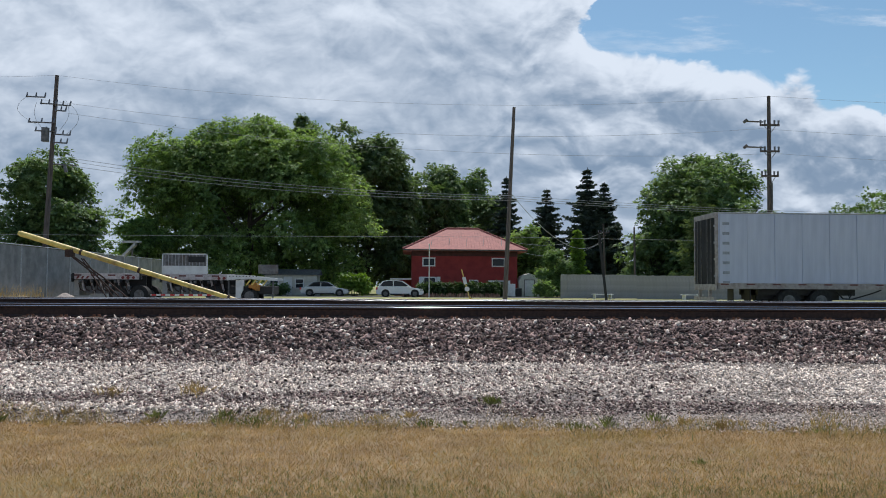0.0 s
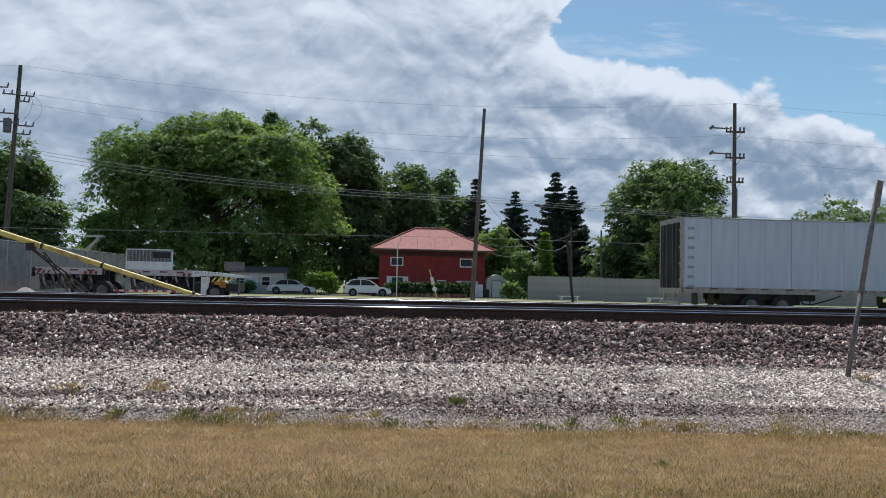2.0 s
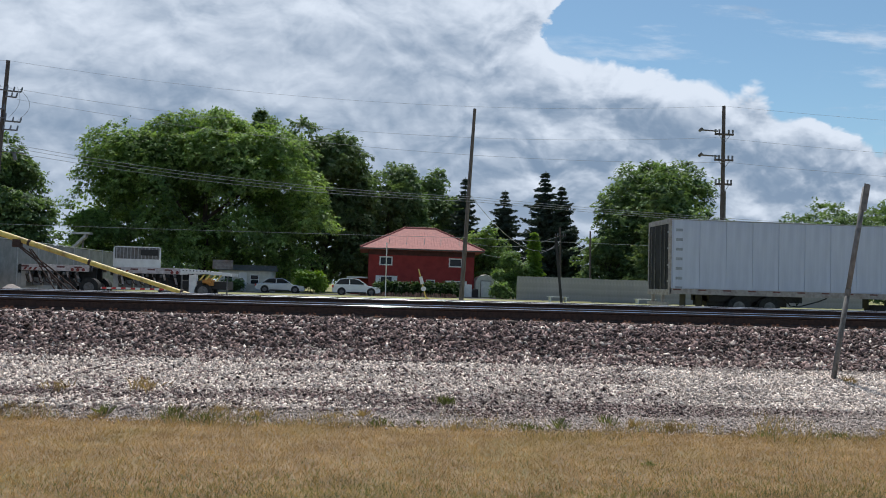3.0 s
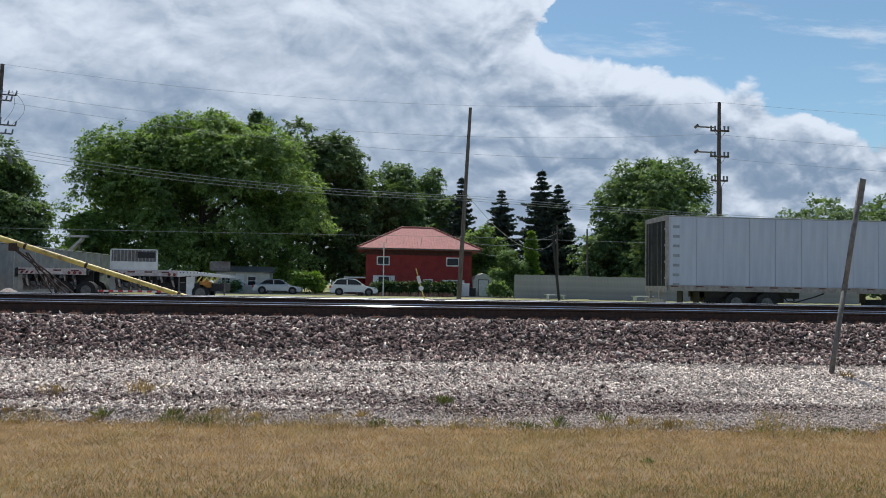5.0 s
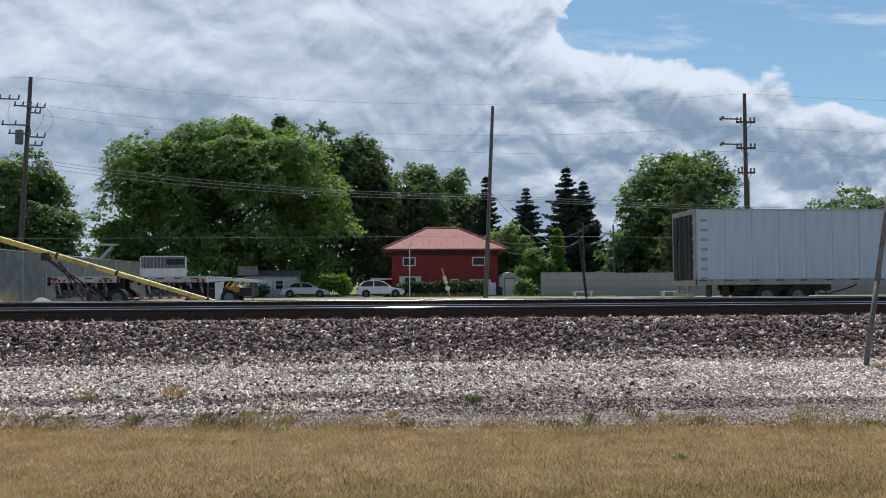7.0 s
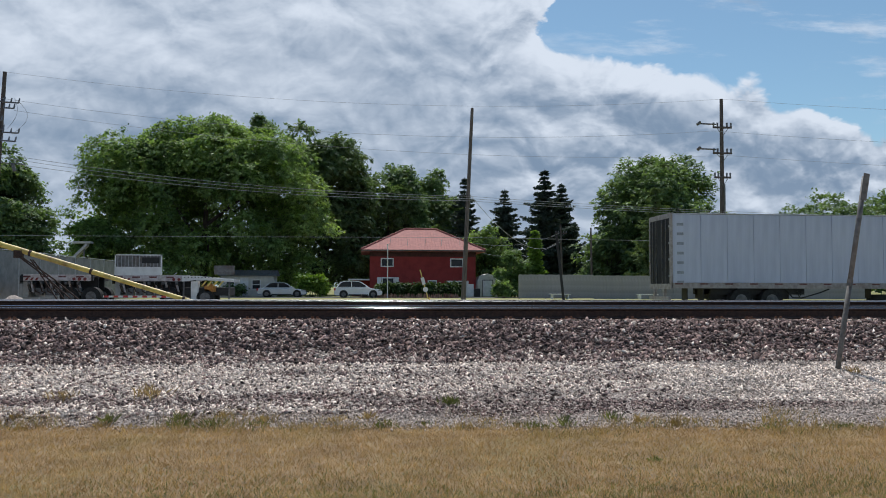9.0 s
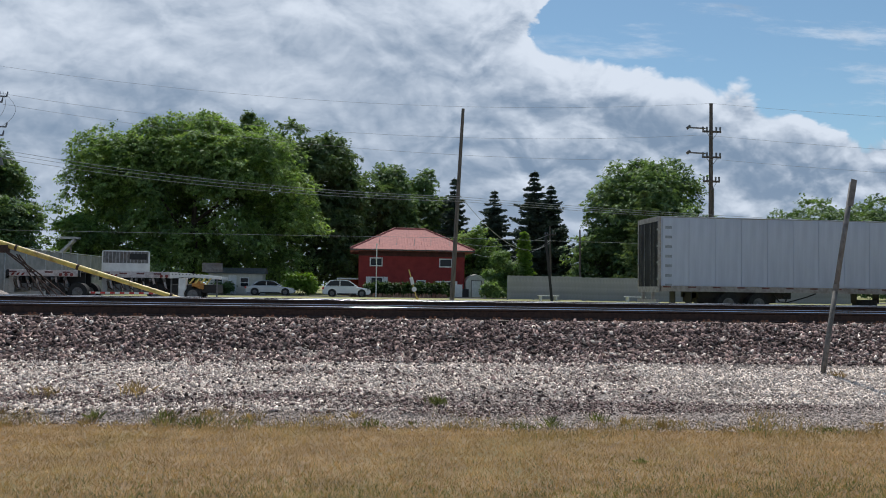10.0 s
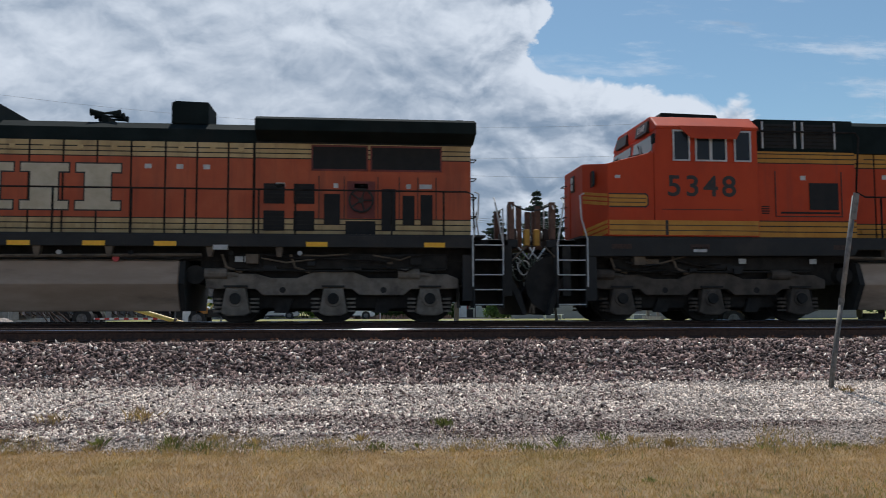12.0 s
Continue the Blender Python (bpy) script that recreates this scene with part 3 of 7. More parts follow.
def leaves(n, lobes, size, seed, shell=0.72, droop=0.0, gap=0.12, per=10):
    """Leafy sprays, layered and hanging outward over a crown made of many rounded lobes."""
    r = np.random.default_rng(seed)
    m = max(8, n // per)
    vol = np.array([l[3] * l[4] * l[5] for l in lobes]) ** 0.67
    k = r.choice(len(lobes), m, p=vol / vol.sum())
    L = np.array(lobes, float)[k]
    d = unit(m, r)
    d[:, 2] = np.where(d[:, 2] < -0.75, -d[:, 2], d[:, 2])
    rad = shell + (1.02 - shell) * r.uniform(0, 1, m) ** 0.6
    rad *= 1 + 0.34 * np.array([noise.noise(Vector(p) * 2.1 + Vector((q, 0, seed))) for p, q in zip(d, k)])
    c = L[:, :3] + d * L[:, 3:6] * rad[:, None]
    fine = np.array([noise.noise(Vector(p) * 0.55 + Vector((seed, 2, 5))) for p in c])
    keep = fine > -0.62 + gap + r.normal(0, 0.10, m)
    c, d = c[keep], d[keep]
    m = len(c)
    along = d * (1, 1, 0.45) + unit(m, r) * 0.45 - (0, 0, 0.15 + 0.35 * droop)
    along /= np.linalg.norm(along, axis=1, keepdims=True)
    side = np.cross(along, np.array((0, 0, 1.0)) + unit(m, r) * 0.25)
    side /= np.linalg.norm(side, axis=1, keepdims=True)
    lift = np.cross(side, along)
    reach = (size * 2.7 * r.uniform(0.6, 1.4, m))[:, None, None]
    t = r.uniform(-1, 0.9, (m, per, 1))
    pos = c[:, None] + reach * (along[:, None] * t + side[:, None] * r.normal(0, 0.34, (m, per, 1)) * (1.1 - 0.5 * t) + lift[:, None] * (r.normal(0, 0.13, (m, per, 1)) - 0.22 * t * t))
    pos = pos.reshape(-1, 3)
    n = len(pos)
    nrm = np.repeat(lift * 0.8 + d * 0.35, per, 0) + unit(n, r) * 0.6
    nrm /= np.linalg.norm(nrm, axis=1, keepdims=True)
    a = np.cross(nrm, unit(n, r) + np.repeat(side, per, 0))
    a /= np.linalg.norm(a, axis=1, keepdims=True)
    b = np.cross(nrm, a)
    q = (size * r.uniform(0.6, 1.3, n))[:, None]
    v = np.stack([pos - a * q, pos - b * q * 0.55 + nrm * q * 0.18, pos + a * q - nrm * q * 0.1, pos + b * q * 0.55 + nrm * q * 0.18], 1)
    return v.reshape(-1, 3), np.arange(4 * n).reshape(n, 4)


def lobed(w, h, z0, n, seed, depth=None, flat=0.75, small=1.0, outline=None):
    """Rounded masses that fill a crown under an outline: pairs of (place across, share of the height)."""
    r = np.random.default_rng(seed)
    depth = depth or w * 0.8
    ox, oz = zip(*(outline or ((-1, 0.45), (-0.75, 0.72), (-0.4, 0.93), (0.0, 1.0), (0.4, 0.92), (0.75, 0.7), (1, 0.42))))
    out = []
    while len(out) < n:
        a, b = r.uniform(-1, 1, 2)
        if a * a + b * b > 1:
            continue
        s = r.uniform(0.09, 0.17) * min(w, 18) * small
        top = z0 + (h - z0) * float(np.interp(a, ox, oz)) * (1 - 0.3 * b * b)
        z = top - s * 0.8 - (top - z0) * r.uniform(0, 1) ** 1.5 * 0.85
        out.append((a * (w / 2 - s * 0.6), b * (depth / 2 - s * 0.5), max(z, z0 + s * 0.5), s * r.uniform(0.9, 1.4), s, s * r.uniform(0.7, 1.0)))
    return out


def tree(name, x, y, w, h, z0, mat, seed, n, size, label, lobes=26, trunk=0.35, extra=(), gap=0.12, droop=0.0, flat=0.75, depth=None, small=1.0, outline=None):
    t = thing(name, x, y, G, label, "tree", rz=0)
    r = random.Random(seed)
    s = Shape()
    s.tube([(0, 0, -0.2), (r.uniform(-.2, .2), 0, z0 * 0.6), (r.uniform(-.4, .4), 0, z0 + 0.3 * (h - z0)), (r.uniform(-.6, .6), 0, z0 + 0.75 * (h - z0))], trunk, 10, trunk * 0.15)
    part("trunk", s, M["bark"], t)
    for i in range(6):
        a, z = r.uniform(0, 6.28), z0 + r.uniform(-0.1, 0.4) * (h - z0)
        q = w * r.uniform(0.2, 0.36)
        b = Shape()
        b.tube([(0, 0, max(0.6, z * 0.8)), (math.cos(a) * q * 0.5, math.sin(a) * q * 0.5, z + 0.12 * (h - z0)), (math.cos(a) * q, math.sin(a) * q, z + 0.3 * (h - z0))], trunk * 0.4, 6, trunk * 0.08)
        part("limb", b, M["bark"], t)
    lb = lobed(w, h, z0 * 0.6, int(lobes * 2.6), seed, depth, flat, small, outline) + list(extra)
    v, f = leaves(int(n * 2.7), lb, size * 0.62, seed, gap=gap, droop=droop)
    soup("crown", v, f, mat, kind="stuff", parent=t)
    return t


def conifer(name, x, y, w, h, mat, seed, label, n_levels=34, bare=0.0, ragged=0.35):
    """A trunk with whorls of drooping boughs, each bough a fan of needle sprays."""
    t = thing(name, x, y, G, label, "tree", rz=0)
    s = Shape()
    s.tube([(0, 0, -0.2), (0, 0, h * 0.5), (0.05, 0, h)], 0.28, 8, 0.03)
    part("trunk", s, M["bark"], t)
    r = np.random.default_rng(seed)
    V = []
    for i in range(n_levels):
        q = (i + 0.5) / n_levels
        z = h * (0.05 + 0.94 * q) + r.uniform(-0.15, 0.15)
        R = w / 2 * (1 - q) ** 0.85 * r.uniform(1 - ragged, 1.1) + 0.12
        for a in np.linspace(0, 6.28, 7 if q < 0.85 else 5, endpoint=False) + r.uniform(0, 1):
            Rb = R * r.uniform(0.55, 1.15)
            if r.uniform() < bare:
                continue
            m = max(5, int(Rb / 0.13))
            k = np.linspace(0.05, 1, m)
            up = r.uniform(-0.1, 0.12)
            p = np.c_[np.cos(a) * Rb * k, np.sin(a) * Rb * k, z - Rb * (0.34 - up) * k + Rb * 0.30 * k**3]
            for rep_ in range(7):
                pp = p + r.normal(0, 0.07 + 0.09 * Rb * (1 - k[:, None]) ** 0.5, p.shape) * (1, 1, 0.45)
                L = (0.26 + 0.2 * (1 - k))[:, None] * r.uniform(0.7, 1.4, (m, 1))
                out = np.array([np.cos(a), np.sin(a), -0.35]) + r.normal(0, 0.5, (m, 3)) * (1, 1, 0.5)
                out /= np.linalg.norm(out, axis=1, keepdims=True)
                side = np.cross(out, unit(m, r)) * 0.36
                V.append(np.stack([pp - out * L * 0.3, pp + side * L, pp + out * L, pp - side * L], 1).reshape(-1, 3))
    V = np.concatenate(V)
    soup("crown", V, np.arange(len(V)).reshape(-1, 4), mat, kind="stuff", parent=t)
    return t


tree("broadleaf_tree", -18.0, 94, 28.5, 20.9, 2.6, M["leaf"], 11, 88000, 0.29, "huge rounded broadleaf tree with dense drooping foliage", 110, 0.6, droop=0.7, depth=17, small=0.86,
     outline=((-1, 0.35), (-0.93, 0.72), (-0.8, 0.85), (-0.45, 0.90), (-0.2, 0.96), (0.05, 1.0), (0.2, 0.94), (0.4, 0.95), (0.7, 0.88), (0.9, 0.72), (1, 0.45)))
tree("broadleaf_tree", -5.2, 104, 14.0, 21.8, 2.0, M["leaf_dark"], 23, 22000, 0.40, "tall dark broadleaf tree behind the parked cars", 30, 0.5, droop=0.5,
     extra=[(-3.0, 0, 19.5, 2.4, 2.5, 2.0), (2.4, 0, 17.5, 2.4, 2.5, 2.6)])
tree("broadleaf_tree", -14.2, 112, 6.0, 25.6, 14.0, M["leaf_dark"], 29, 4500, 0.36, "dark slender treetop rising behind a larger tree", 12, 0.3, gap=0.3)
tree("broadleaf_tree", 3.2, 112, 13.0, 18.6, 1.5, M["leaf_mid"], 31, 17000, 0.38, "green broadleaf tree behind the red house", 26, 0.4)
tree("broadleaf_tree", 9.3, 118, 11.5, 18.8, 1.5, M["leaf_mid"], 37, 14000, 0.38, "green broadleaf tree behind the red house", 22, 0.4)
tree("broadleaf_tree", 15.0, 100, 7.5, 9.0, 0.8, M["leaf"], 41, 7000, 0.30, "small rounded tree beside the red house", 16, 0.2)
tree("broadleaf_tree", 15.6, 84, 4.6, 5.2, 0.3, M["leaf"], 43, 6000, 0.22, "bushy young tree next to the shed", 14, 0.12)
conifer("arborvitae", 17.6, 84, 2.6, 6.9, M["leaf_lime"], 45, "narrow bright green pointed evergreen", 30)
conifer("spruce", 13.6, 112, 9.6, 16.3, M["needle"], 47, "dark spruce with drooping boughs", 30, 0.12)
conifer("spruce", 18.5, 108, 11.5, 14.2, M["needle"], 49, "dark spruce with wide open boughs", 26, 0.1)
conifer("spruce", 23.3, 105, 13, 16.6, M["needle"], 51, "tall dark spruce with ragged top", 36, 0.05, 0.5)
conifer("spruce", 26.0, 107, 12, 15.0, M["needle"], 53, "tall dark spruce beside another", 34, 0.05, 0.5)
tree("broadleaf_tree", 36.0, 96, 19.0, 18.0, 1.0, M["leaf_mid"], 61, 26000, 0.38, "large broadleaf tree behind the semi-trailer", 34, 0.5, flat=0.8)
tree("broadleaf_tree", 28.8, 94, 6.5, 8.5, 0.5, M["leaf_mid"], 63, 7000, 0.32, "low spreading tree behind the grey fence", 16, 0.2)
conifer("pine", 31.3, 86, 8.5, 12.2, M["pine"], 65, "soft grey-green pine behind the grey fence", 26, 0.0, 0.5)
tree("broadleaf_tree", -32.3, 75, 10.0, 13.6, 1.5, M["leaf_mid"], 71, 17000, 0.30, "broadleaf tree standing behind the screened fence", 24, 0.3, gap=0.25)
tree("broadleaf_tree", -27.5, 88, 7.5, 9.5, 0.8, M["leaf"], 73, 8000, 0.30, "small green tree at the foot of the huge tree", 16, 0.2)
tree("broadleaf_tree", -42.5, 78, 7.5, 6.5, 0.8, M["leaf_mid"], 77, 6000, 0.3, "low bushy tree behind the fence", 14, 0.2)
for i, (x, y, w, h, s) in enumerate([(63.5, 110, 18, 15.4, 81), (76, 113, 16, 16.0, 83), (88, 120, 16, 17.0, 85), (59, 135, 16, 12.2, 87), (70, 140, 14, 12.6, 89)]):
    tree("broadleaf_tree", x, y, w, h, 0.6, M["leaf_mid"], s, 9000, 0.42, "broadleaf tree in the far row of trees", 18, 0.3)


def far_wood():
    r = np.random.default_rng(5)
    lobes = []
    for i in range(110):
        x = -150 + i * 3.2 + r.uniform(-1, 1)
        h = 6.5 + 2.0 * math.sin(i * 0.7) + r.uniform(-1, 1.5)
        lobes.append((x, 170 + r.uniform(-6, 6), h * 0.5, 3.2, 3, h * 0.55))
    v, f = leaves(30000, lobes, 0.6, 99)
    v[:, 2] += G
    soup("far_trees", v, f, M["leaf_dark"], "dense row of distant trees", "trees")


far_wood()


def bush(name, x, y, w, h, mat, seed, n, size, label, depth=None, boxy=False):
    r = np.random.default_rng(seed)
    depth = depth or w * 0.7
    if boxy:
        lobes = [(-w / 2 + w * (i + 0.5) / 8, 0, h * 0.5, w / 8, depth * 0.5, h * 0.52) for i in range(8)]
    else:
        lobes = [(r.uniform(-.32, .32) * w, r.uniform(-.3, .3) * depth, h * r.uniform(0.3, 0.7), w * 0.24, depth * 0.25, h * 0.3) for _ in range(12)]
    t = thing(name, x, y, G, label, "shrub")
    st = Shape()
    for i in range(5):
        st.tube([(0.1 * i - 0.2, 0, -0.05), ((i - 2) * w * 0.12, 0.05 * i, h * 0.7)], 0.035, 5, 0.012)
    part("stems", st, M["bark"], t)
    v, f = leaves(n, lobes, size, seed, 0.5, gap=0.05)
    v[:, 2] = np.maximum(v[:, 2], 0.02)
    soup("foliage", v, f, mat, kind="stuff", parent=t)


bush("hedge", 3.8, 82, 5.1, 1.35, M["hedge"], 3, 9000, 0.13, "clipped dark green hedge before the red house", 1.4, True)
bush("hedge", 7.9, 82.4, 3.2, 1.35, M["hedge"], 4, 6000, 0.13, "clipped dark green hedge before the red house", 1.4, True)
bush("shrub", -5.3, 84, 3.4, 2.5, M["leaf_lime"], 6, 3500, 0.16, "loose yellow-green shrub between the parked cars")
bush("shrub", 13.6, 80, 2.0, 1.7, M["leaf"], 8, 2500, 0.15, "small green shrub beside the shed")
bush("shrub", -13.0, 84, 2.2, 1.3, M["leaf_mid"], 9, 1500, 0.14, "low green shrub by the white building")


# ---- red house ----
def house():
    t = thing("house", 6.2, 92.5, G, "two-storey red house with a red hipped metal roof", "house")
    w, d, h, th = 11.4, 9.0, 5.05, 0.25
    wins = [(-3.85, 3.30, 1.15, 0.72, False), (3.65, 3.30, 1.2, 0.72, False), (-3.75, 0.95, 1.15, 1.0, True), (3.75, 0.75, 1.2, 0.85, True), (1.0, 1.1, 0.75, 0.55, False)]
    # the front wall in pieces round its openings
    s = Shape()
    xs = sorted({-w / 2, w / 2, *[c for x, z, ww, hh, _ in wins for c in (x - ww / 2, x + ww / 2)]})
    for a, b in zip(xs[:-1], xs[1:]):
        m = (a + b) / 2
        cuts = sorted((z, z + hh) for x, z, ww, hh, _ in wins if x - ww / 2 < m < x + ww / 2)
        z0 = -0.1
        for lo, hi in cuts:
            s.box(a, b, -d / 2, -d / 2 + th, z0, lo)
            z0 = hi
        s.box(a, b, -d / 2, -d / 2 + th, z0, h)
    part("front_wall", s, M["brick"], t)
    part("side_wall", Shape().box(w / 2 - th, w / 2, -d / 2 + th, d / 2, -0.1, h), M["brick"], t)
    part("side_wall", Shape().box(-w / 2, -w / 2 + th, -d / 2 + th, d / 2, -0.1, h), M["brick"], t)
    part("back_wall", Shape().box(-w / 2 + th, w / 2 - th, d / 2 - th, d / 2, -0.1, h), M["brick"], t)
    # thin dark strip that paints the shadow along the top of the front wall
    part("wall_top_shadow", Shape().box(-w / 2 - 0.02, w / 2 + 0.02, -d / 2 - 0.03, -d / 2 - 0.003, h - 0.75, h - 0.02), material("wall_shadow_brown", (0.07, 0.03, 0.025), (0.11, 0.045, 0.04), 3, 0.9), t, "thin dark brown strip painted as shadow on the upper wall")
    for x, z, ww, hh, shut in wins:
        wd = Shape()
        y0, y1 = -d / 2 - 0.05, -d / 2 + 0.12
        b = 0.12
        wd.box(x - ww / 2 - b, x + ww / 2 + b, y0, y1, z - b, z).box(x - ww / 2 - b, x + ww / 2 + b, y0, y1, z + hh, z + hh + b)
        wd.box(x - ww / 2 - b, x - ww / 2, y0, y1, z, z + hh).box(x + ww / 2, x + ww / 2 + b, y0, y1, z, z + hh)
        win = part("window", wd, M["white"], t, "white painted window frame")
        part("pane", Shape().box(x - ww / 2, x + ww / 2, -d / 2 + 0.06, -d / 2 + 0.08, z, z + hh), M["glass"], win)
        if shut:
            for sx in (-1, 1):
                cx = x + sx * (ww / 2 + b + 0.24)
                part("shutter", Shape().box(cx - 0.22, cx + 0.22, -d / 2 - 0.05, -d / 2 - 0.004, z - b, z + hh + b), M["white"], win)
    # hipped roof with standing battens
    ov, e, rz, rr = 0.95, h - 0.05, 7.55, 1.75
    X, Y = w / 2 + ov, d / 2 + ov
    s = Shape()
    s.add([(-X, -Y, e), (X, -Y, e), (X, Y, e), (-X, Y, e), (-rr, 0, rz), (rr, 0, rz), (-X, -Y, e - 0.18), (X, -Y, e - 0.18), (X, Y, e - 0.18), (-X, Y, e - 0.18)],
          [(0, 1, 5, 4), (1, 2, 5), (2, 3, 4, 5), (3, 0, 4), (6, 7, 1, 0), (7, 8, 2, 1), (8, 9, 3, 2), (9, 6, 0, 3), (9, 8, 7, 6)])
    roof = part("roof", s, M["tile"], t)
    me = Shape().box(-0.022, 0.022, -0.5, 0.5, 0, 0.035).mesh("roof_batten", M["tile"])
    n = 44
    for i in range(n):
        x = -X + 0.15 + (2 * X - 0.3) * i / (n - 1)
        k = min(1.0, (X - abs(x)) / (X - rr))
        L = math.hypot(Y, rz - e) * k
        ob = new("roof_batten", me)
        ob.parent = roof
        up = Vector((0, Y, rz - e)).normalized()
        mid = Vector((x, -Y, e)) + up * L / 2
        ob.matrix_local = Matrix.Translation(mid + Vector((0, 0, 0.004))) @ Matrix.Rotation(math.atan2(rz - e, Y), 4, "X") @ Matrix.Diagonal((1, max(L - 0.05, 0.05), 1, 1))
    for sx in (-1, 1):
        for i in range(16):
            q0, q1 = i / 16, (i + 0.92) / 16
            a, b = Vector((sx * X, -Y, e + 0.05)), Vector((sx * rr, 0, rz + 0.05))
            part("hip_cap", Shape().tube([a.lerp(b, q0), a.lerp(b, q1)], 0.10, 6), M["tile"], roof)
    part("ridge_cap", Shape().tube([(-rr, 0, rz + 0.05), (rr, 0, rz + 0.05)], 0.11, 8), M["tile"], roof)
    for x in (-3.6, -1.7, 0.2, 2.0, 4.0):
        g = Shape().tube([(x, -Y * 0.82, e + 0.45), (x + 0.12, -Y * 0.6, e + 1.3)], 0.03, 5)
        part("snow_guard", g, M["dull"], roof)
    part("gutter", Shape().prism([(-Y - 0.16, e - 0.02), (-Y - 0.005, e - 0.02), (-Y - 0.005, e - 0.14), (-Y - 0.12, e - 0.14)], -X, X, "x"), M["dull"], roof, "sagging rusty gutter")
    # porch at the left end
    p = part("porch_roof", Shape().box(-w / 2 - 2.3, -w / 2 - 0.003, -4.0, -1.5, 1.75, 1.9), M["white"], t, "small white porch roof")
    part("porch_post", Shape().box(-w / 2 - 2.25, -w / 2 - 2.15, -3.95, -3.85, 0, 1.75), M["white"], p)
    part("porch_wall", Shape().box(-w / 2 - 1.9, -w / 2 - 0.003, -2.0, -1.85, 0, 1.74), M["brick"], p)


house()


def shed():
    t = thing("shed", 13.1, 88.5, G, "small grey garden shed with a rounded roof", "shed")
    pts = [(-1.1, 0), (1.1, 0), (1.1, 1.7), (0.8, 2.2), (0, 2.5), (-0.8, 2.2), (-1.1, 1.7)]
    part("body", Shape().prism(pts, -1.3, 1.3, "y"), M["cream"], t, bevel=0.02)
    part("door", Shape().box(-0.5, 0.5, -1.36, -1.303, 0.05, 1.75), M["white"], t)
    part("door_frame", Shape().box(-0.58, -0.503, -1.35, -1.302, 0.0, 1.83).box(0.503, 0.58, -1.35, -1.302, 0.0, 1.83).box(-0.58, 0.58, -1.35, -1.302, 1.753, 1.83), M["dull"], t)


shed()


def utility_box(x, y, w, h, mat, label):
    t = thing("utility_box", x, y, G, label, "utility box")
    part("cabinet", Shape().box(-w / 2, w / 2, -w / 2, w / 2, 0.06, h), mat, t, bevel=0.02)
    part("plinth", Shape().box(-w / 2 - 0.05, w / 2 + 0.05, -w / 2 - 0.05, w / 2 + 0.05, -0.05, 0.06), M["dull"], t)


utility_box(10.6, 84, 1.0, 1.35, M["white"], "white utility cabinet on the grass by the house")
utility_box(11.5, 84, 0.6, 0.9, M["black"], "dark bin beside a white cabinet")


def white_building():
    t = thing("white_building", -12.0, 85.5, G, "low pale house half hidden under the trees", "house")
    part("wall", Shape().box(-2.7, 2.7, 0, 3.0, -0.1, 2.15), M["cream"], t)
    part("roof", Shape().prism([(-0.3, 2.153), (3.3, 2.153), (1.5, 2.75)], -2.95, 2.95, "x"), M["dull"], t, "grey shingle roof")
    for x in (-1.7, 0.9):
        w = part("window", Shape().box(x - 0.45, x + 0.45, -0.06, -0.003, 0.75, 1.75), M["white"], t)
        for zz in (0.82, 1.28):
            part("pane", Shape().box(x - 0.37, x + 0.37, -0.075, -0.062, zz, zz + 0.4), M["glass"], w)
    part("door", Shape().box(-0.7, 0.1, -0.05, -0.003, 0.0, 1.95), M["white"], t)


white_building()


# ---- vehicles ----
M["tank_grey"] = material("pale_grey_housing", (0.34, 0.33, 0.31), (0.46, 0.45, 0.42), 4, 0.7, stain=0.5, stain_col=(0.16, 0.11, 0.08), big=1.5)

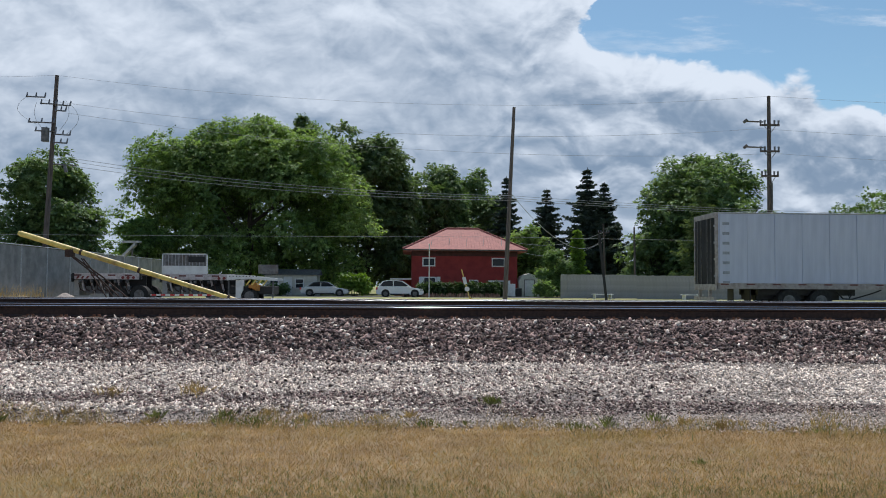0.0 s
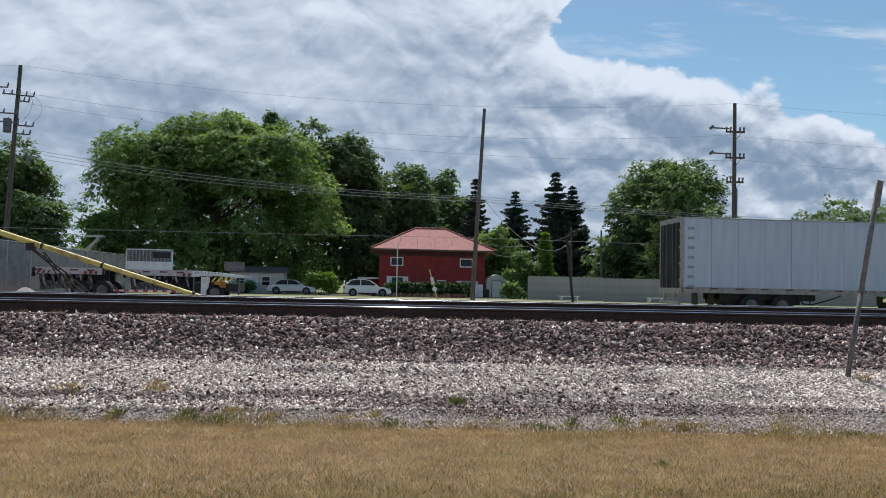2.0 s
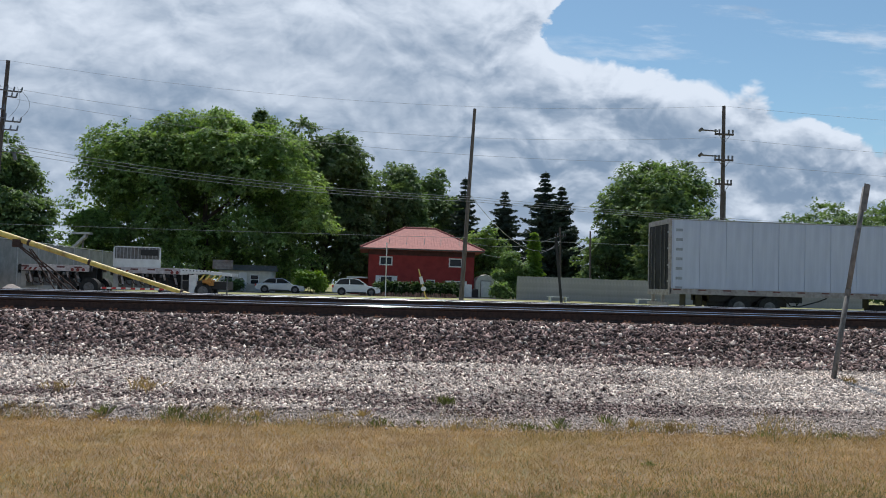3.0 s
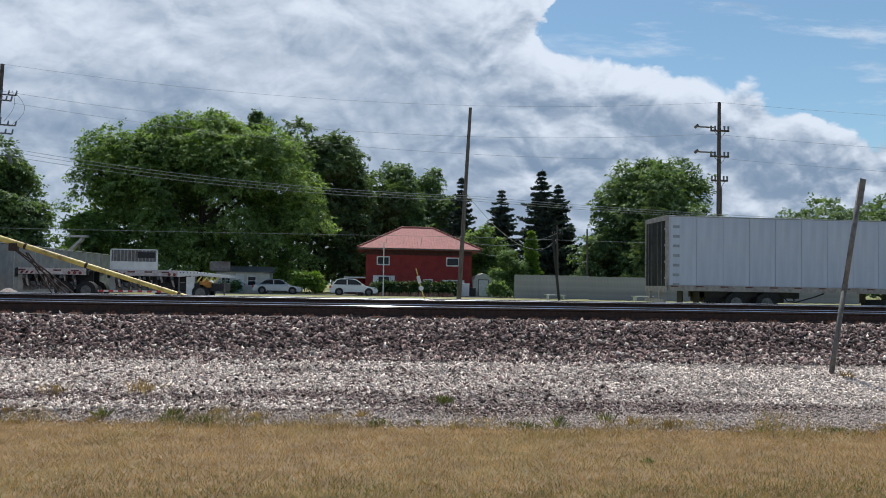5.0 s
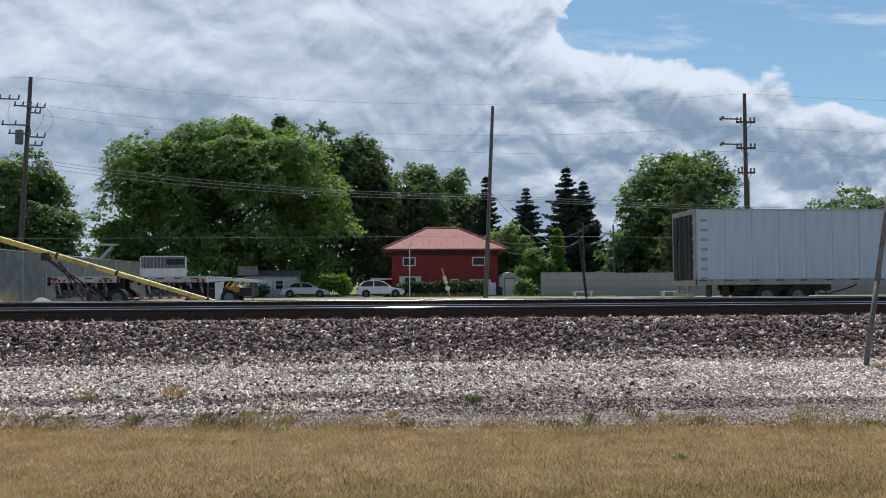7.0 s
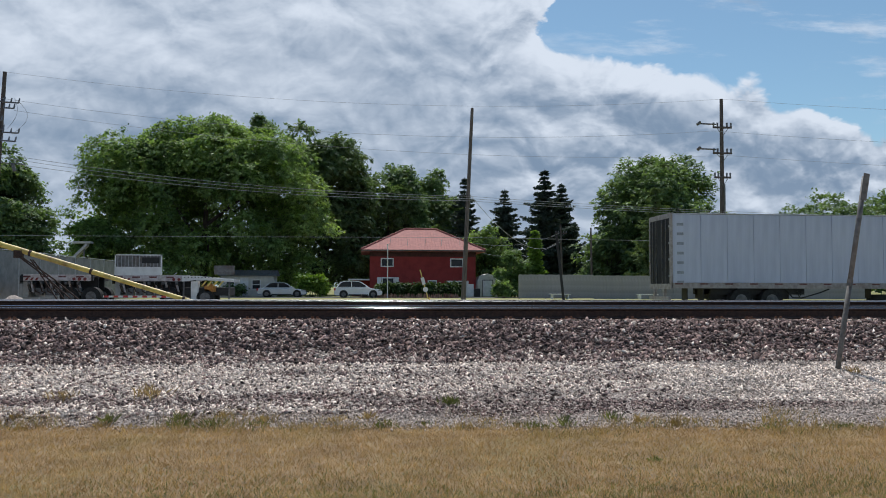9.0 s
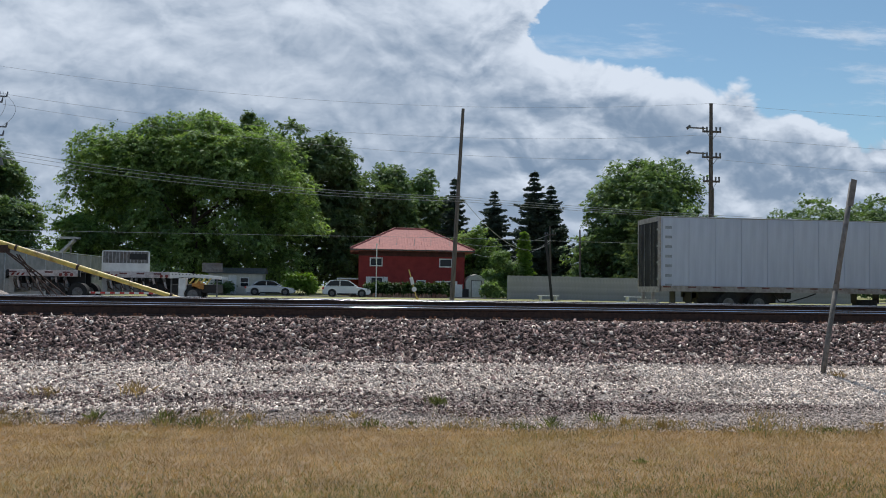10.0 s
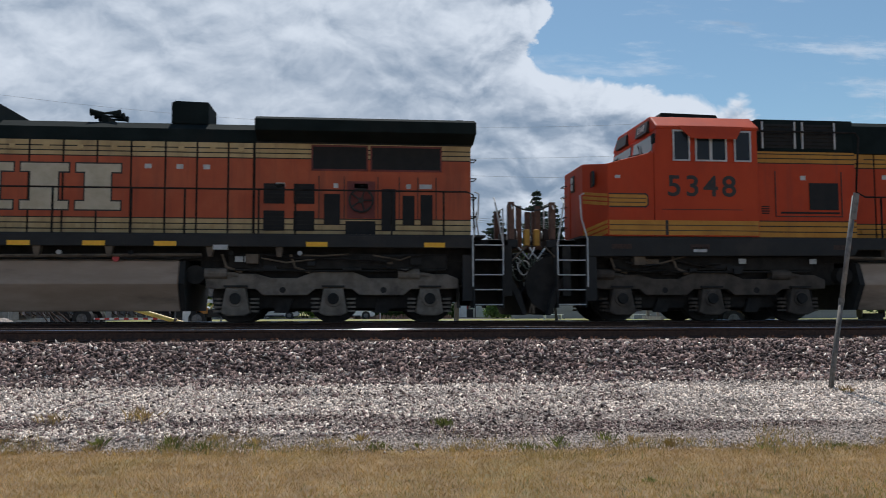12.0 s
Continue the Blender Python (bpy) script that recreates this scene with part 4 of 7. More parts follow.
def car(name, x, y, length, height, side, mat, label, suv):
    """side: the outline of the lower body; a glasshouse sits on it. Front to the right."""
    t = thing(name, x, y, G, label, "car")
    L, W = length, 1.8
    hb = height * (0.60 if suv else 0.62)
    low = [(-L / 2, 0.35), (-L / 2 + 0.06, hb * 0.93), (-L / 2 + 0.25, hb), (L * 0.20, hb), (L / 2 - 0.25, hb * 0.80), (L / 2, hb * 0.6), (L / 2 - 0.03, 0.3), (L / 2 - 0.2, 0.22), (-L / 2 + 0.2, 0.22)]
    part("body", Shape().prism(low, -W / 2, W / 2, "y"), mat, t, bevel=0.06, smooth_faces=False)
    if suv:
        top = [(-L / 2 + 0.18, hb + 0.002), (-L / 2 + 0.62, height * 0.94), (-L / 2 + 1.1, height), (-L * 0.04, height), (L * 0.06, height * 0.95), (L * 0.24, hb + 0.002)]
    else:
        top = [(-L / 2 + 0.55, hb + 0.002), (-L / 2 + 1.25, height * 0.96), (-L / 2 + 1.7, height), (L * 0.02, height), (L * 0.08, height * 0.97), (L * 0.25, hb + 0.002)]
    ca = part("cabin", Shape().prism(top, -W / 2 + 0.12, W / 2 - 0.12, "y"), mat, t, bevel=0.04)
    cx = sum(p[0] for p in top) / len(top)
    for sy in (-1, 1):
        gl = [(cx + (p[0] - cx) * 0.88, hb + 0.07 + (p[1] - hb) * 0.80) for p in top]
        yy = sy * (W / 2 - 0.12)
        part("side_glass", Shape().prism(gl, min(yy, yy + sy * 0.012), max(yy, yy + sy * 0.012), "y"), M["glass"], ca)
        part("pillar", Shape().box(cx - 0.05, cx + 0.03, min(yy, yy + sy * 0.022), max(yy, yy + sy * 0.022), hb + 0.05, height * 0.94), mat, ca)
        part("mirror", Shape().box(L * 0.15, L * 0.19, min(sy * 0.9, sy * 1.05), max(sy * 0.9, sy * 1.05), hb - 0.02, hb + 0.13), mat, t, bevel=0.03)
        part("headlight", Shape().box(L / 2 - 0.38, L / 2 - 0.10, min(sy * 0.62, sy * 0.905), max(sy * 0.62, sy * 0.905), hb * 0.66, hb * 0.80), M["steel"], t)
        part("tail_light", Shape().box(-L / 2 - 0.01, -L / 2 + 0.16, min(sy * 0.6, sy * 0.905), max(sy * 0.6, sy * 0.905), hb * 0.72, hb * 0.95), M["red"], t)
        for xx in (-L * 0.30, L * 0.31):
            part("wheel_arch", Shape().disc(xx, sy * 0.80, 0.34, 0.40, 0.215), M["black"], t)
            wh = part("wheel", Shape().disc(xx, sy * 0.82, 0.32, 0.325, 0.22, sides=20), M["rubber"], t)
            part("rim", Shape().disc(xx, sy * 0.835, 0.32, 0.21, 0.215, sides=14), M["dull"], wh)
    part("sill", Shape().box(-L * 0.2, L * 0.2, -W / 2 - 0.012, W / 2 + 0.012, 0.2, 0.33), M["black"], t)


car("suv", -0.65, 79.5, 4.6, 1.60, None, M["car_white"], "white compact SUV parked by the hedge", True)
car("sedan", -8.2, 83, 4.85, 1.45, None, M["car_silver"], "silver-white sedan parked under the trees", False)


def wheel_pair(parent, x, y, r=0.5, w=0.55):
    wh = part("wheel", Shape().disc(x, y, r, r, w, sides=24), M["rubber"], parent)
    part("rim", Shape().tube([(x, y - w / 2 - 0.012, r), (x, y - w / 2 + 0.08, r)], 0.27, 18, 0.16), M["dull"], wh)
    part("hub", Shape().disc(x, y - w / 2, r, 0.10, 0.14, sides=10), M["dull"], wh)


M["mark"] = material("faded_grey_mark", (0.22, 0.24, 0.30), (0.32, 0.35, 0.42), 5, 0.6)
M["pink_frame"] = material("scuffed_pale_frame", (0.27, 0.235, 0.23), (0.42, 0.38, 0.37), 5, 0.7, stain=0.5, stain_col=(0.16, 0.10, 0.08), big=2.0)


def semi_trailer():
    t = thing("semi_trailer", 13.25, 34.5, G, "white box semi-trailer parked with its rear doors shut", "trailer")
    L, W, z0, z1 = 16.0, 2.59, 1.22, 4.30
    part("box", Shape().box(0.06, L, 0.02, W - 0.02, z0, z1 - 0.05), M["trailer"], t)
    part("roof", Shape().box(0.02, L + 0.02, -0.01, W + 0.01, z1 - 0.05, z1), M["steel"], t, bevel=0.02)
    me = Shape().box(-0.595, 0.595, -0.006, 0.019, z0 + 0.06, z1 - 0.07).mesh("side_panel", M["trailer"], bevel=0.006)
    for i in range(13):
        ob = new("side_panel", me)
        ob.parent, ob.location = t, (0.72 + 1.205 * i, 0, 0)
    part("bottom_rail", Shape().box(0, L, -0.02, 0.02, z0 - 0.20, z0 + 0.04).box(0, L, W - 0.02, W + 0.02, z0 - 0.20, z0 + 0.04), M["pink_frame"], t, "pale metal bottom rail")
    for i in range(14):
        part("reflector", Shape().box(0.15 + 1.13 * i, 0.5 + 1.13 * i, -0.026, -0.021, z0 - 0.035, z0 + 0.02), M["dull_red"], t)
    # rear frame and doors
    fr = Shape().box(-0.06, 0.06, -0.02, 0.10, z0 - 0.25, z1).box(-0.06, 0.06, W - 0.10, W + 0.02, z0 - 0.25, z1).box(-0.06, 0.06, 0.10, W - 0.10, z1 - 0.22, z1).box(-0.06, 0.06, 0.10, W - 0.10, z0 - 0.25, z0)
    part("rear_frame", fr, M["pink_frame"], t, bevel=0.01)
    for k in (0, 1):
        d = part("rear_door", Shape().box(-0.05, 0.02, 0.105 + k * 1.19, 1.29 + k * 1.19, z0, z1 - 0.22), material("dark_door", (0.018, 0.018, 0.02), (0.045, 0.045, 0.05), 2, 0.7, stretch=(1, 1, 0.3), spec=0.2), t, "dark grey rear door")
        for q in (0.35, 0.8):
            part("lock_rod", Shape().tube([(-0.08, 0.105 + k * 1.19 + q, z0), (-0.08, 0.105 + k * 1.19 + q, z1 - 0.25)], 0.018, 6), M["dull"], d)
        for q in range(4):
            part("hinge", Shape().box(-0.09, -0.02, (0.0 if k == 0 else W - 0.12), (0.12 if k == 0 else W), z0 + 0.3 + q * 0.72, z0 + 0.38 + q * 0.72), M["steel"], d)
    bp = part("bumper", Shape().box(-0.12, 0.0, 0.1, W - 0.1, 0.50, 0.66), M["pink_frame"], t)
    for q in (0.65, 1.85):
        part("bumper_post", Shape().box(-0.1, 0.02, q, q + 0.14, 0.62, z0 - 0.25), M["pink_frame"], bp)
    for q in range(7):
        part("logistics_mark", Shape().box(0.25, 0.55, -0.0105, -0.0065, z1 - 0.55 - 0.42 * q, z1 - 0.43 - 0.42 * q), M["mark"], t)
    spare = part("spare_wheel", Shape().tube([(10.0, 0.75, 0.46), (10.0, 0.75, 0.52), (10.0, 0.75, 0.70), (10.0, 0.75, 0.76)], 0.52, 22), M["rubber"], t, "spare tyre slung under the floor")
    for x in (9.45, 10.52):
        part("hanger", Shape().box(x, x + 0.05, 0.55, 0.95, 0.60, z0 - 0.20), M["black"], spare)
    # bogie
    part("slider", Shape().box(1.9, 6.2, 0.3, W - 0.3, 0.75, z0 - 0.2), M["black"], t)
    for y in (0.05, W - 0.7):
        part("mud_flap", Shape().box(1.45, 1.48, y, y + 0.65, 0.22, z0 - 0.2), M["black"], t)
    for x in (3.15, 4.55):
        for y in (0.30, W - 0.30):
            wheel_pair(t, x, y)
        part("axle", Shape().tube([(x, 0.4, 0.5), (x, W - 0.4, 0.5)], 0.07, 8), M["black"], t)
    part("tank_and_chassis", Shape().box(1.9, 5.6, 0.5, W - 0.5, 0.55, 1.0), M["black"], t, bevel=0.03)
    part("air_line", Shape().tube([(5.3, 0.2, 0.95), (5.6, 0.2, 0.62), (6.0, 0.2, 0.6), (6.9, 0.2, 0.85), (7.3, 0.2, 1.0)], 0.03, 6).tube([(5.8, 0.2, 0.9), (5.9, 0.2, 0.65), (6.05, 0.2, 0.9)], 0.03, 6), M["black"], t)
    for y in (0.5, W - 0.6):
        part("landing_leg", Shape().box(12.4, 12.52, y, y + 0.12, 0.06, z0 - 0.2), M["steel"], t)
        part("landing_foot", Shape().box(12.28, 12.64, y - 0.06, y + 0.18, -0.02, 0.06), M["steel"], t)


semi_trailer()


M["scuffed"] = material("scuffed_pinkish_white", (0.44, 0.38, 0.37), (0.66, 0.61, 0.60), 5, 0.7, stain=0.6, stain_col=(0.25, 0.16, 0.13), big=2.2)
M["tail"] = material("dark_red_lens", (0.16, 0.02, 0.02), (0.24, 0.035, 0.03), 6, 0.3)


def flatbed(x, y, length, label, deck, rear_left=True):
    t = thing("flatbed_trailer", x, y, G, label, "trailer", "flatbed trailers in the yard")
    L, W = length, 2.5
    part("deck", Shape().box(0, L, 0, W, deck - 0.10, deck), M["tie"], t, "worn wooden deck")
    for y in (-0.06, W + 0.003):
        part("side_rail", Shape().box(0, L, y, y + 0.057, deck - 0.30, deck + 0.03), M["scuffed"], t, "scuffed white side rail", bevel=0.01)
    for x in (0.0, L - 0.13):
        part("end_cap", Shape().box(x, x + 0.13, -0.07, -0.061, deck - 0.30, deck + 0.03), M["black"], t)
    n = int(L / 0.9)
    for i in range(n):
        part("reflector", Shape().box(0.1 + i * 0.9, 0.5 + i * 0.9, -0.066, -0.061, deck - 0.12, deck - 0.04), M["dull_red"], t)
    part("beam", Shape().box(0.2, L, 0.7, 0.85, deck - 0.75, deck - 0.10).box(0.2, L, W - 0.85, W - 0.7, deck - 0.75, deck - 0.10), M["black"], t)
    for i in range(6):
        x = 0.4 + i * (L - 0.8) / 6
        part("cross_rib", Shape().prism([(x, deck - 0.32), (x + 0.1, deck - 0.32), (x + 0.26, deck - 0.95), (x + 0.16, deck - 0.95)], 0.1, 0.2, "y"), M["scuffed"], t)
    part("rear_beam", Shape().box(-0.05, 0.0, -0.05, W + 0.05, deck - 0.45, deck - 0.02), M["black"], t)
    for q in (0.22, 0.47, 0.72):
        part("tail_light", Shape().prism([(q, deck - 0.27), (q + 0.11, deck - 0.27), (q + 0.2, deck - 0.13), (q + 0.09, deck - 0.13)], -0.075, -0.063, "y"), M["tail"], t)
    for xx in (L - 0.15, L - 1.25):
        for yy in (0.3, W - 0.3):
            wheel_pair(t, xx, yy)
    for q in (L - 1.0, L - 0.72, L - 0.44):
        part("tail_light", Shape().disc(q, -0.07, deck - 0.20, 0.085, 0.02), M["tail"], t)
    for i in range(9):
        x = 0.35 + i * (L - 0.9) / 9
        part("strap_winch", Shape().tube([(x, 0.02, deck - 0.42), (x + 0.12, 0.02, deck - 0.42)], 0.09, 10), M["black"] if i % 2 else M["dull"], t)
        part("chain", Shape().tube([(x, -0.02, deck - 0.5), (x + 0.1, -0.03, deck - 0.85), (x + 0.3, -0.02, deck - 0.95)], 0.03, 5), M["rust"], t)
    part("rear_step", Shape().box(0.05, 0.35, 0.1, W - 0.1, 0.45, deck - 0.32), M["tank_grey"], t, "pale grey rear housing", bevel=0.03)
    for i in range(5):
        part("toolbox", Shape().box(0.7 + i * 0.5, 1.05 + i * 0.5, 0.05, 0.35, 0.55, 0.95), M["dull"], t, bevel=0.02)
    return t


a = flatbed(-18.0, 45.0, 3.7, "white flatbed trailer with striped rear bumper in the yard", 1.62)
b = flatbed(-13.6, 46.0, 4.2, "white flatbed truck bed with a raised headboard", 1.62)
hb = part("headboard", Shape().box(0.1, 0.2, 0.1, 2.4, 1.62, 2.0).box(0.05, 2.55, -0.02, 0.06, 1.62, 2.10).box(0.05, 0.12, -0.02, 0.06, 2.10, 2.78).box(2.48, 2.55, -0.02, 0.06, 2.10, 2.78).box(0.05, 2.55, -0.02, 0.06, 2.72, 2.78), M["white"], b, "dented white headboard")
part("grille", Shape().box(0.12, 2.48, 0.0, 0.04, 2.10, 2.72), M["dull"], hb)
for i in range(12):
    part("grille_bar", Shape().box(0.2 + i * 0.19, 0.23 + i * 0.19, -0.03, 0.0, 2.10, 2.72), M["steel"], hb)
part("slot", Shape().box(1.5, 2.4, -0.035, -0.022, 2.30, 2.62), M["black"], hb, "dark slot in the headboard")


def lowboy():
    t = thing("gooseneck_trailer", -9.8, 45.2, G, "white gooseneck trailer nose with drilled side beam", "trailer", "flatbed trailers in the yard")
    s = Shape().prism([(0, 1.30), (0, 1.62), (0.9, 1.60), (2.7, 1.42), (2.7, 1.28), (0.9, 1.40)], 0, 0.15, "y")
    part("side_beam", s, M["white"], t, bevel=0.01)
    part("side_beam", Shape().prism([(0, 1.30), (0, 1.62), (0.9, 1.60), (2.7, 1.42), (2.7, 1.28), (0.9, 1.40)], 2.2, 2.35, "y"), M["white"], t, bevel=0.01)
    for i in range(9):
        part("hole", Shape().disc(0.15 + i * 0.18, -0.004, 1.53, 0.03, 0.01, sides=10), M["black"], t)
    part("leg", Shape().box(0.45, 0.85, 0.1, 0.5, 0.0, 1.32), M["white"], t, bevel=0.02)
    part("frame", Shape().box(0, 2.5, 0.3, 2.0, 0.55, 1.0), M["black"], t, bevel=0.03)
    part("engine_block", Shape().box(1.15, 1.75, 0.1, 0.6, 0.75, 1.08).box(1.3, 1.6, 0.0, 0.4, 0.9, 1.18), material("orange_machine", (0.40, 0.16, 0.02), (0.55, 0.25, 0.04), 4, 0.5, stain=0.5, stain_col=(0.05, 0.04, 0.03), big=2), t, "orange machine part", bevel=0.03)
    part("lamp_board", Shape().box(1.5, 2.6, 1.0, 1.06, 1.7, 2.2), M["dull"], t, "grey board on the trailer nose")
    for i in range(4):
        part("stripe", Shape().prism([(1.0 + i * 0.3, 1.05), (1.1 + i * 0.3, 1.05), (1.32 + i * 0.3, 1.34), (1.22 + i * 0.3, 1.34)], -0.012, -0.003, "y"), M["yellow"], t)
    part("support", Shape().box(0.05, 0.12, 0.02, 0.1, 0.0, 1.30).box(2.45, 2.52, 0.02, 0.1, 0.0, 1.30), M["dull"], t)
    for yy in (0.3, 2.0):
        wheel_pair(t, 1.2, yy, 0.45, 0.4)


lowboy()


def striped_barrier():
    t = thing("striped_barrier", -12.6, 41, G, "low red and white striped barrier rail", "barrier")
    part("rail", Shape().box(0, 3.6, 0, 0.05, 0.50, 0.59), M["white"], t)
    for i in range(8):
        part("stripe", Shape().box(0.05 + i * 0.45, 0.27 + i * 0.45, -0.008, -0.003, 0.50, 0.59), M["red"], t)
    for x in (0.2, 3.3):
        part("leg", Shape().box(x, x + 0.06, 0.0, 0.05, 0, 0.50), M["dull"], t)


striped_barrier()


def boom():
    t = thing("yellow_boom", 0, 36, 0, "long worn yellow steel boom propped on thin struts", "boom")
    a, b = Vector((-16.6, 0, 3.70)), Vector((-7.0, 0, 0.78))
    n = 12
    s = Shape().tube([a.lerp(b, i / n) for i in range(n + 1)], 0.125, 14, 0.095)
    part("tube", s, M["yellow"], t, smooth_faces=False)
    part("tip_cap", Shape().tube([a + Vector((-0.12, 0, 0.035)), a], 0.09, 14, 0.13), M["yellow"], t)
    for q in (0.26, 0.52, 0.92):
        part("collar", Shape().tube([a.lerp(b, q), a.lerp(b, q + 0.010)], 0.135, 14), M["rust"], t)
    part("foot", Shape().box(-7.4, -6.7, -0.35, 0.35, G - 0.03, 0.72), M["dull"], t, bevel=0.04)
    for dy in (-0.5, 0.5):
        part("strut", Shape().tube([(-14.6, dy * 0.2, 2.88), (-13.2, dy * 0.6, 1.85), (-11.6, dy, G - 0.03)], 0.032, 8), M["rust"], t)
        part("strut", Shape().tube([(-14.0, dy * 0.2, 2.66), (-12.4, dy, G - 0.03)], 0.028, 8), M["rust"], t)
    part("hanger", Shape().box(-14.7, -14.35, -0.12, 0.12, 2.72, 3.05), M["rust"], t, bevel=0.02)


boom()


def gravel_mound(x, y, w, h):
    r = np.random.default_rng(4)
    s = Shape()
    n, m = 18, 6
    v = [(0, 0, h)]
    for j in range(1, m + 1):
        q = j / m
        for i in range(n):
            a = 2 * math.pi * i / n
            v.append((math.cos(a) * w / 2 * q * r.uniform(.93, 1.07), math.sin(a) * w / 2 * q, h * (1 - q ** 1.3) + r.uniform(-.03, .03) - (0.03 if j == m else 0)))
    f = [(0, 1 + i, 1 + (i + 1) % n) for i in range(n)] + [(1 + (j - 1) * n + i, 1 + j * n + i, 1 + j * n + (i + 1) % n, 1 + (j - 1) * n + (i + 1) % n) for j in range(1, m) for i in range(n)]
    s.add(v, f)
    solid("gravel_mound", s, M["gravel"], "heap of pale gravel in the yard", "gravel heap", m=pose(x, y, G), smooth_faces=True)


gravel_mound(-16.5, 40.5, 2.0, 0.62)
gravel_mound(-19.3, 42, 2.4, 0.5)


# ---- fences ----
def screened_fence():
    t = thing("screened_fence", -19.35, 39, G, "tall chain-link fence covered with dark grey screen", "fence", kind="structure")
    for i in range(14):
        y = i * 3.0
        part("post", Shape().tube([(0, y, -0.1), (0, y, 3.05)], 0.045, 8), M["steel"], t)
        if i < 13:
            part("screen", Shape().box(-0.03, -0.005, y + 0.05, y + 2.95, 0.05, 2.95), M["mesh"], t)
    part("top_rail", Shape().tube([(0.02, 0, 3.0), (0.02, 39, 3.0)], 0.028, 6), M["steel"], t)
    for i in range(14):
        x = -i * 1.5
        part("post", Shape().tube([(x, -0.1, -0.1), (x, -0.1, 3.05)], 0.04, 8), M["steel"], t)
        part("screen", Shape().box(x - 1.46, x - 0.04, -0.12, -0.09, 0.05, 2.95), M["mesh"], t)
    part("top_rail", Shape().tube([(0, -0.08, 3.0), (-21, -0.08, 3.0)], 0.028, 6).tube([(0, -0.08, 1.75), (-21, -0.08, 1.75)], 0.02, 6), M["steel"], t)


screened_fence()


def loading_chute():
    t = thing("loading_chute", -24.2, 70, G, "pale steel loading chute slanting up behind the fence", "chute")
    part("chute", Shape().prism([(-1.4, 1.75), (-1.05, 1.75), (1.4, 4.35), (1.4, 4.62)], -0.3, 0.3, "y"), M["steel"], t)
    part("spout", Shape().box(0.3, 1.75, -0.3, 0.3, 4.55, 4.72), M["steel"], t)
    for x, z in ((-0.9, 2.0), (1.1, 4.3)):
        part("leg", Shape().box(x - 0.06, x + 0.06, -0.06, 0.06, -0.05, z), M["dull"], t)


loading_chute()


def board_fence():
    t = thing("board_fence", 13.8, 73, G, "grey board fence, about two metres high", "fence", kind="structure")
    me = Shape().box(-0.148, 0.148, -0.012, 0.012, 0.08, 2.2).mesh("board", M["fence"], bevel=0.004)
    for i in range(110):
        ob = new("board", me)
        ob.parent, ob.location = t, (0.15 + i * 0.3, 0.0 if i < 23 else 0.0, -0.01 * (i % 3) if i < 23 else -0.06 - 0.01 * (i % 3))
    for z in (0.5, 1.7):
        part("rail", Shape().box(0, 33, 0.015, 0.06, z, z + 0.1), M["fence"], t)
    for i in range(14):
        part("post", Shape().box(i * 2.4, i * 2.4 + 0.1, 0.062, 0.16, -0.1, 2.1), M["fence"], t)


board_fence()


def table(x, y, label):
    t = thing("picnic_table", x, y, G, label, "table")
    part("top", Shape().box(-0.9, 0.9, -0.4, 0.4, 0.40, 0.46), M["white"], t)
    for sx in (-0.7, 0.7):
        part("leg", Shape().box(sx - 0.05, sx + 0.05, -0.35, 0.35, 0, 0.40), M["white"], t)


table(17.2, 71.5, "low white bench table before the grey fence")
table(25.0, 71.0, "pale picnic table before the grey fence")


# ---- poles, wires and markers ----
def utility_pole(name, x, y, top, lean, arms, label, mat, r=0.17, gear=True):
    """lean: metres by which the top stands off the foot, along x."""
    t = thing(name, x, y, G, label, "utility pole", "utility poles along the road")
    h = top - G
    part("shaft", Shape().tube([(0, 0, -0.3), (lean * 0.5, 0, h * 0.5), (lean, 0, h)], r, 12, r * 0.62), mat, t)
    at = lambda z: lean * (z - G) / h
    for z, half, tilt in arms:
        x0 = at(z)
        arm = part("crossarm", Shape().box(x0 - half, x0 + half, -0.16, -0.05, z - G - 0.06, z - G + 0.06), M["pole"], t, bevel=0.01)
        for q in (-0.92, -0.5, 0.5, 0.92):
            xi = x0 + half * q
            part("insulator", Shape().tube([(xi, -0.1, z - G + 0.06), (xi, -0.1, z - G + 0.14), (xi, -0.1, z - G + 0.30)], 0.05, 8, 0.07), M["ceramic"], arm)
        part("brace", Shape().tube([(x0 - half * 0.6, -0.16, z - G - 0.05), (x0, -0.15, z - G - 0.55)], 0.018, 5).tube([(x0 + half * 0.6, -0.16, z - G - 0.05), (x0, -0.15, z - G - 0.55)], 0.018, 5), M["dull"], arm)
    return t, at


tl, at = utility_pole("utility_pole", -21.35, 49, 13.9, 0.55, [], "leaning wooden utility pole crowded with switch gear", M["pole"], 0.17)
for z, x0, x1, dy in ((12.55, -1.55, -0.5, -0.3), (12.15, -0.7, 0.2, -0.3), (12.1, 0.1, 0.95, -0.2), (11.75, 0.2, 0.75, -0.3), (11.05, -1.35, 0.1, -0.25), (10.55, -0.95, 0.2, -0.2), (10.35, 0.2, 1.05, -0.2), (9.85, 0.2, 0.95, -0.3)):
    a0 = at(z)
    arm = part("switch_arm", Shape().tube([(a0 + x0, dy, z - G), (a0 + x1, dy, z - G - 0.04)], 0.045, 6), M["dull"], tl)
    for q in (x0, (x0 + x1) / 2, x1):
        part("insulator", Shape().tube([(a0 + q, dy, z - G - 0.05), (a0 + q + 0.04, dy, z - G + 0.12), (a0 + q + 0.06, dy, z - G + 0.24)], 0.055, 8, 0.035), M["ceramic"], arm)
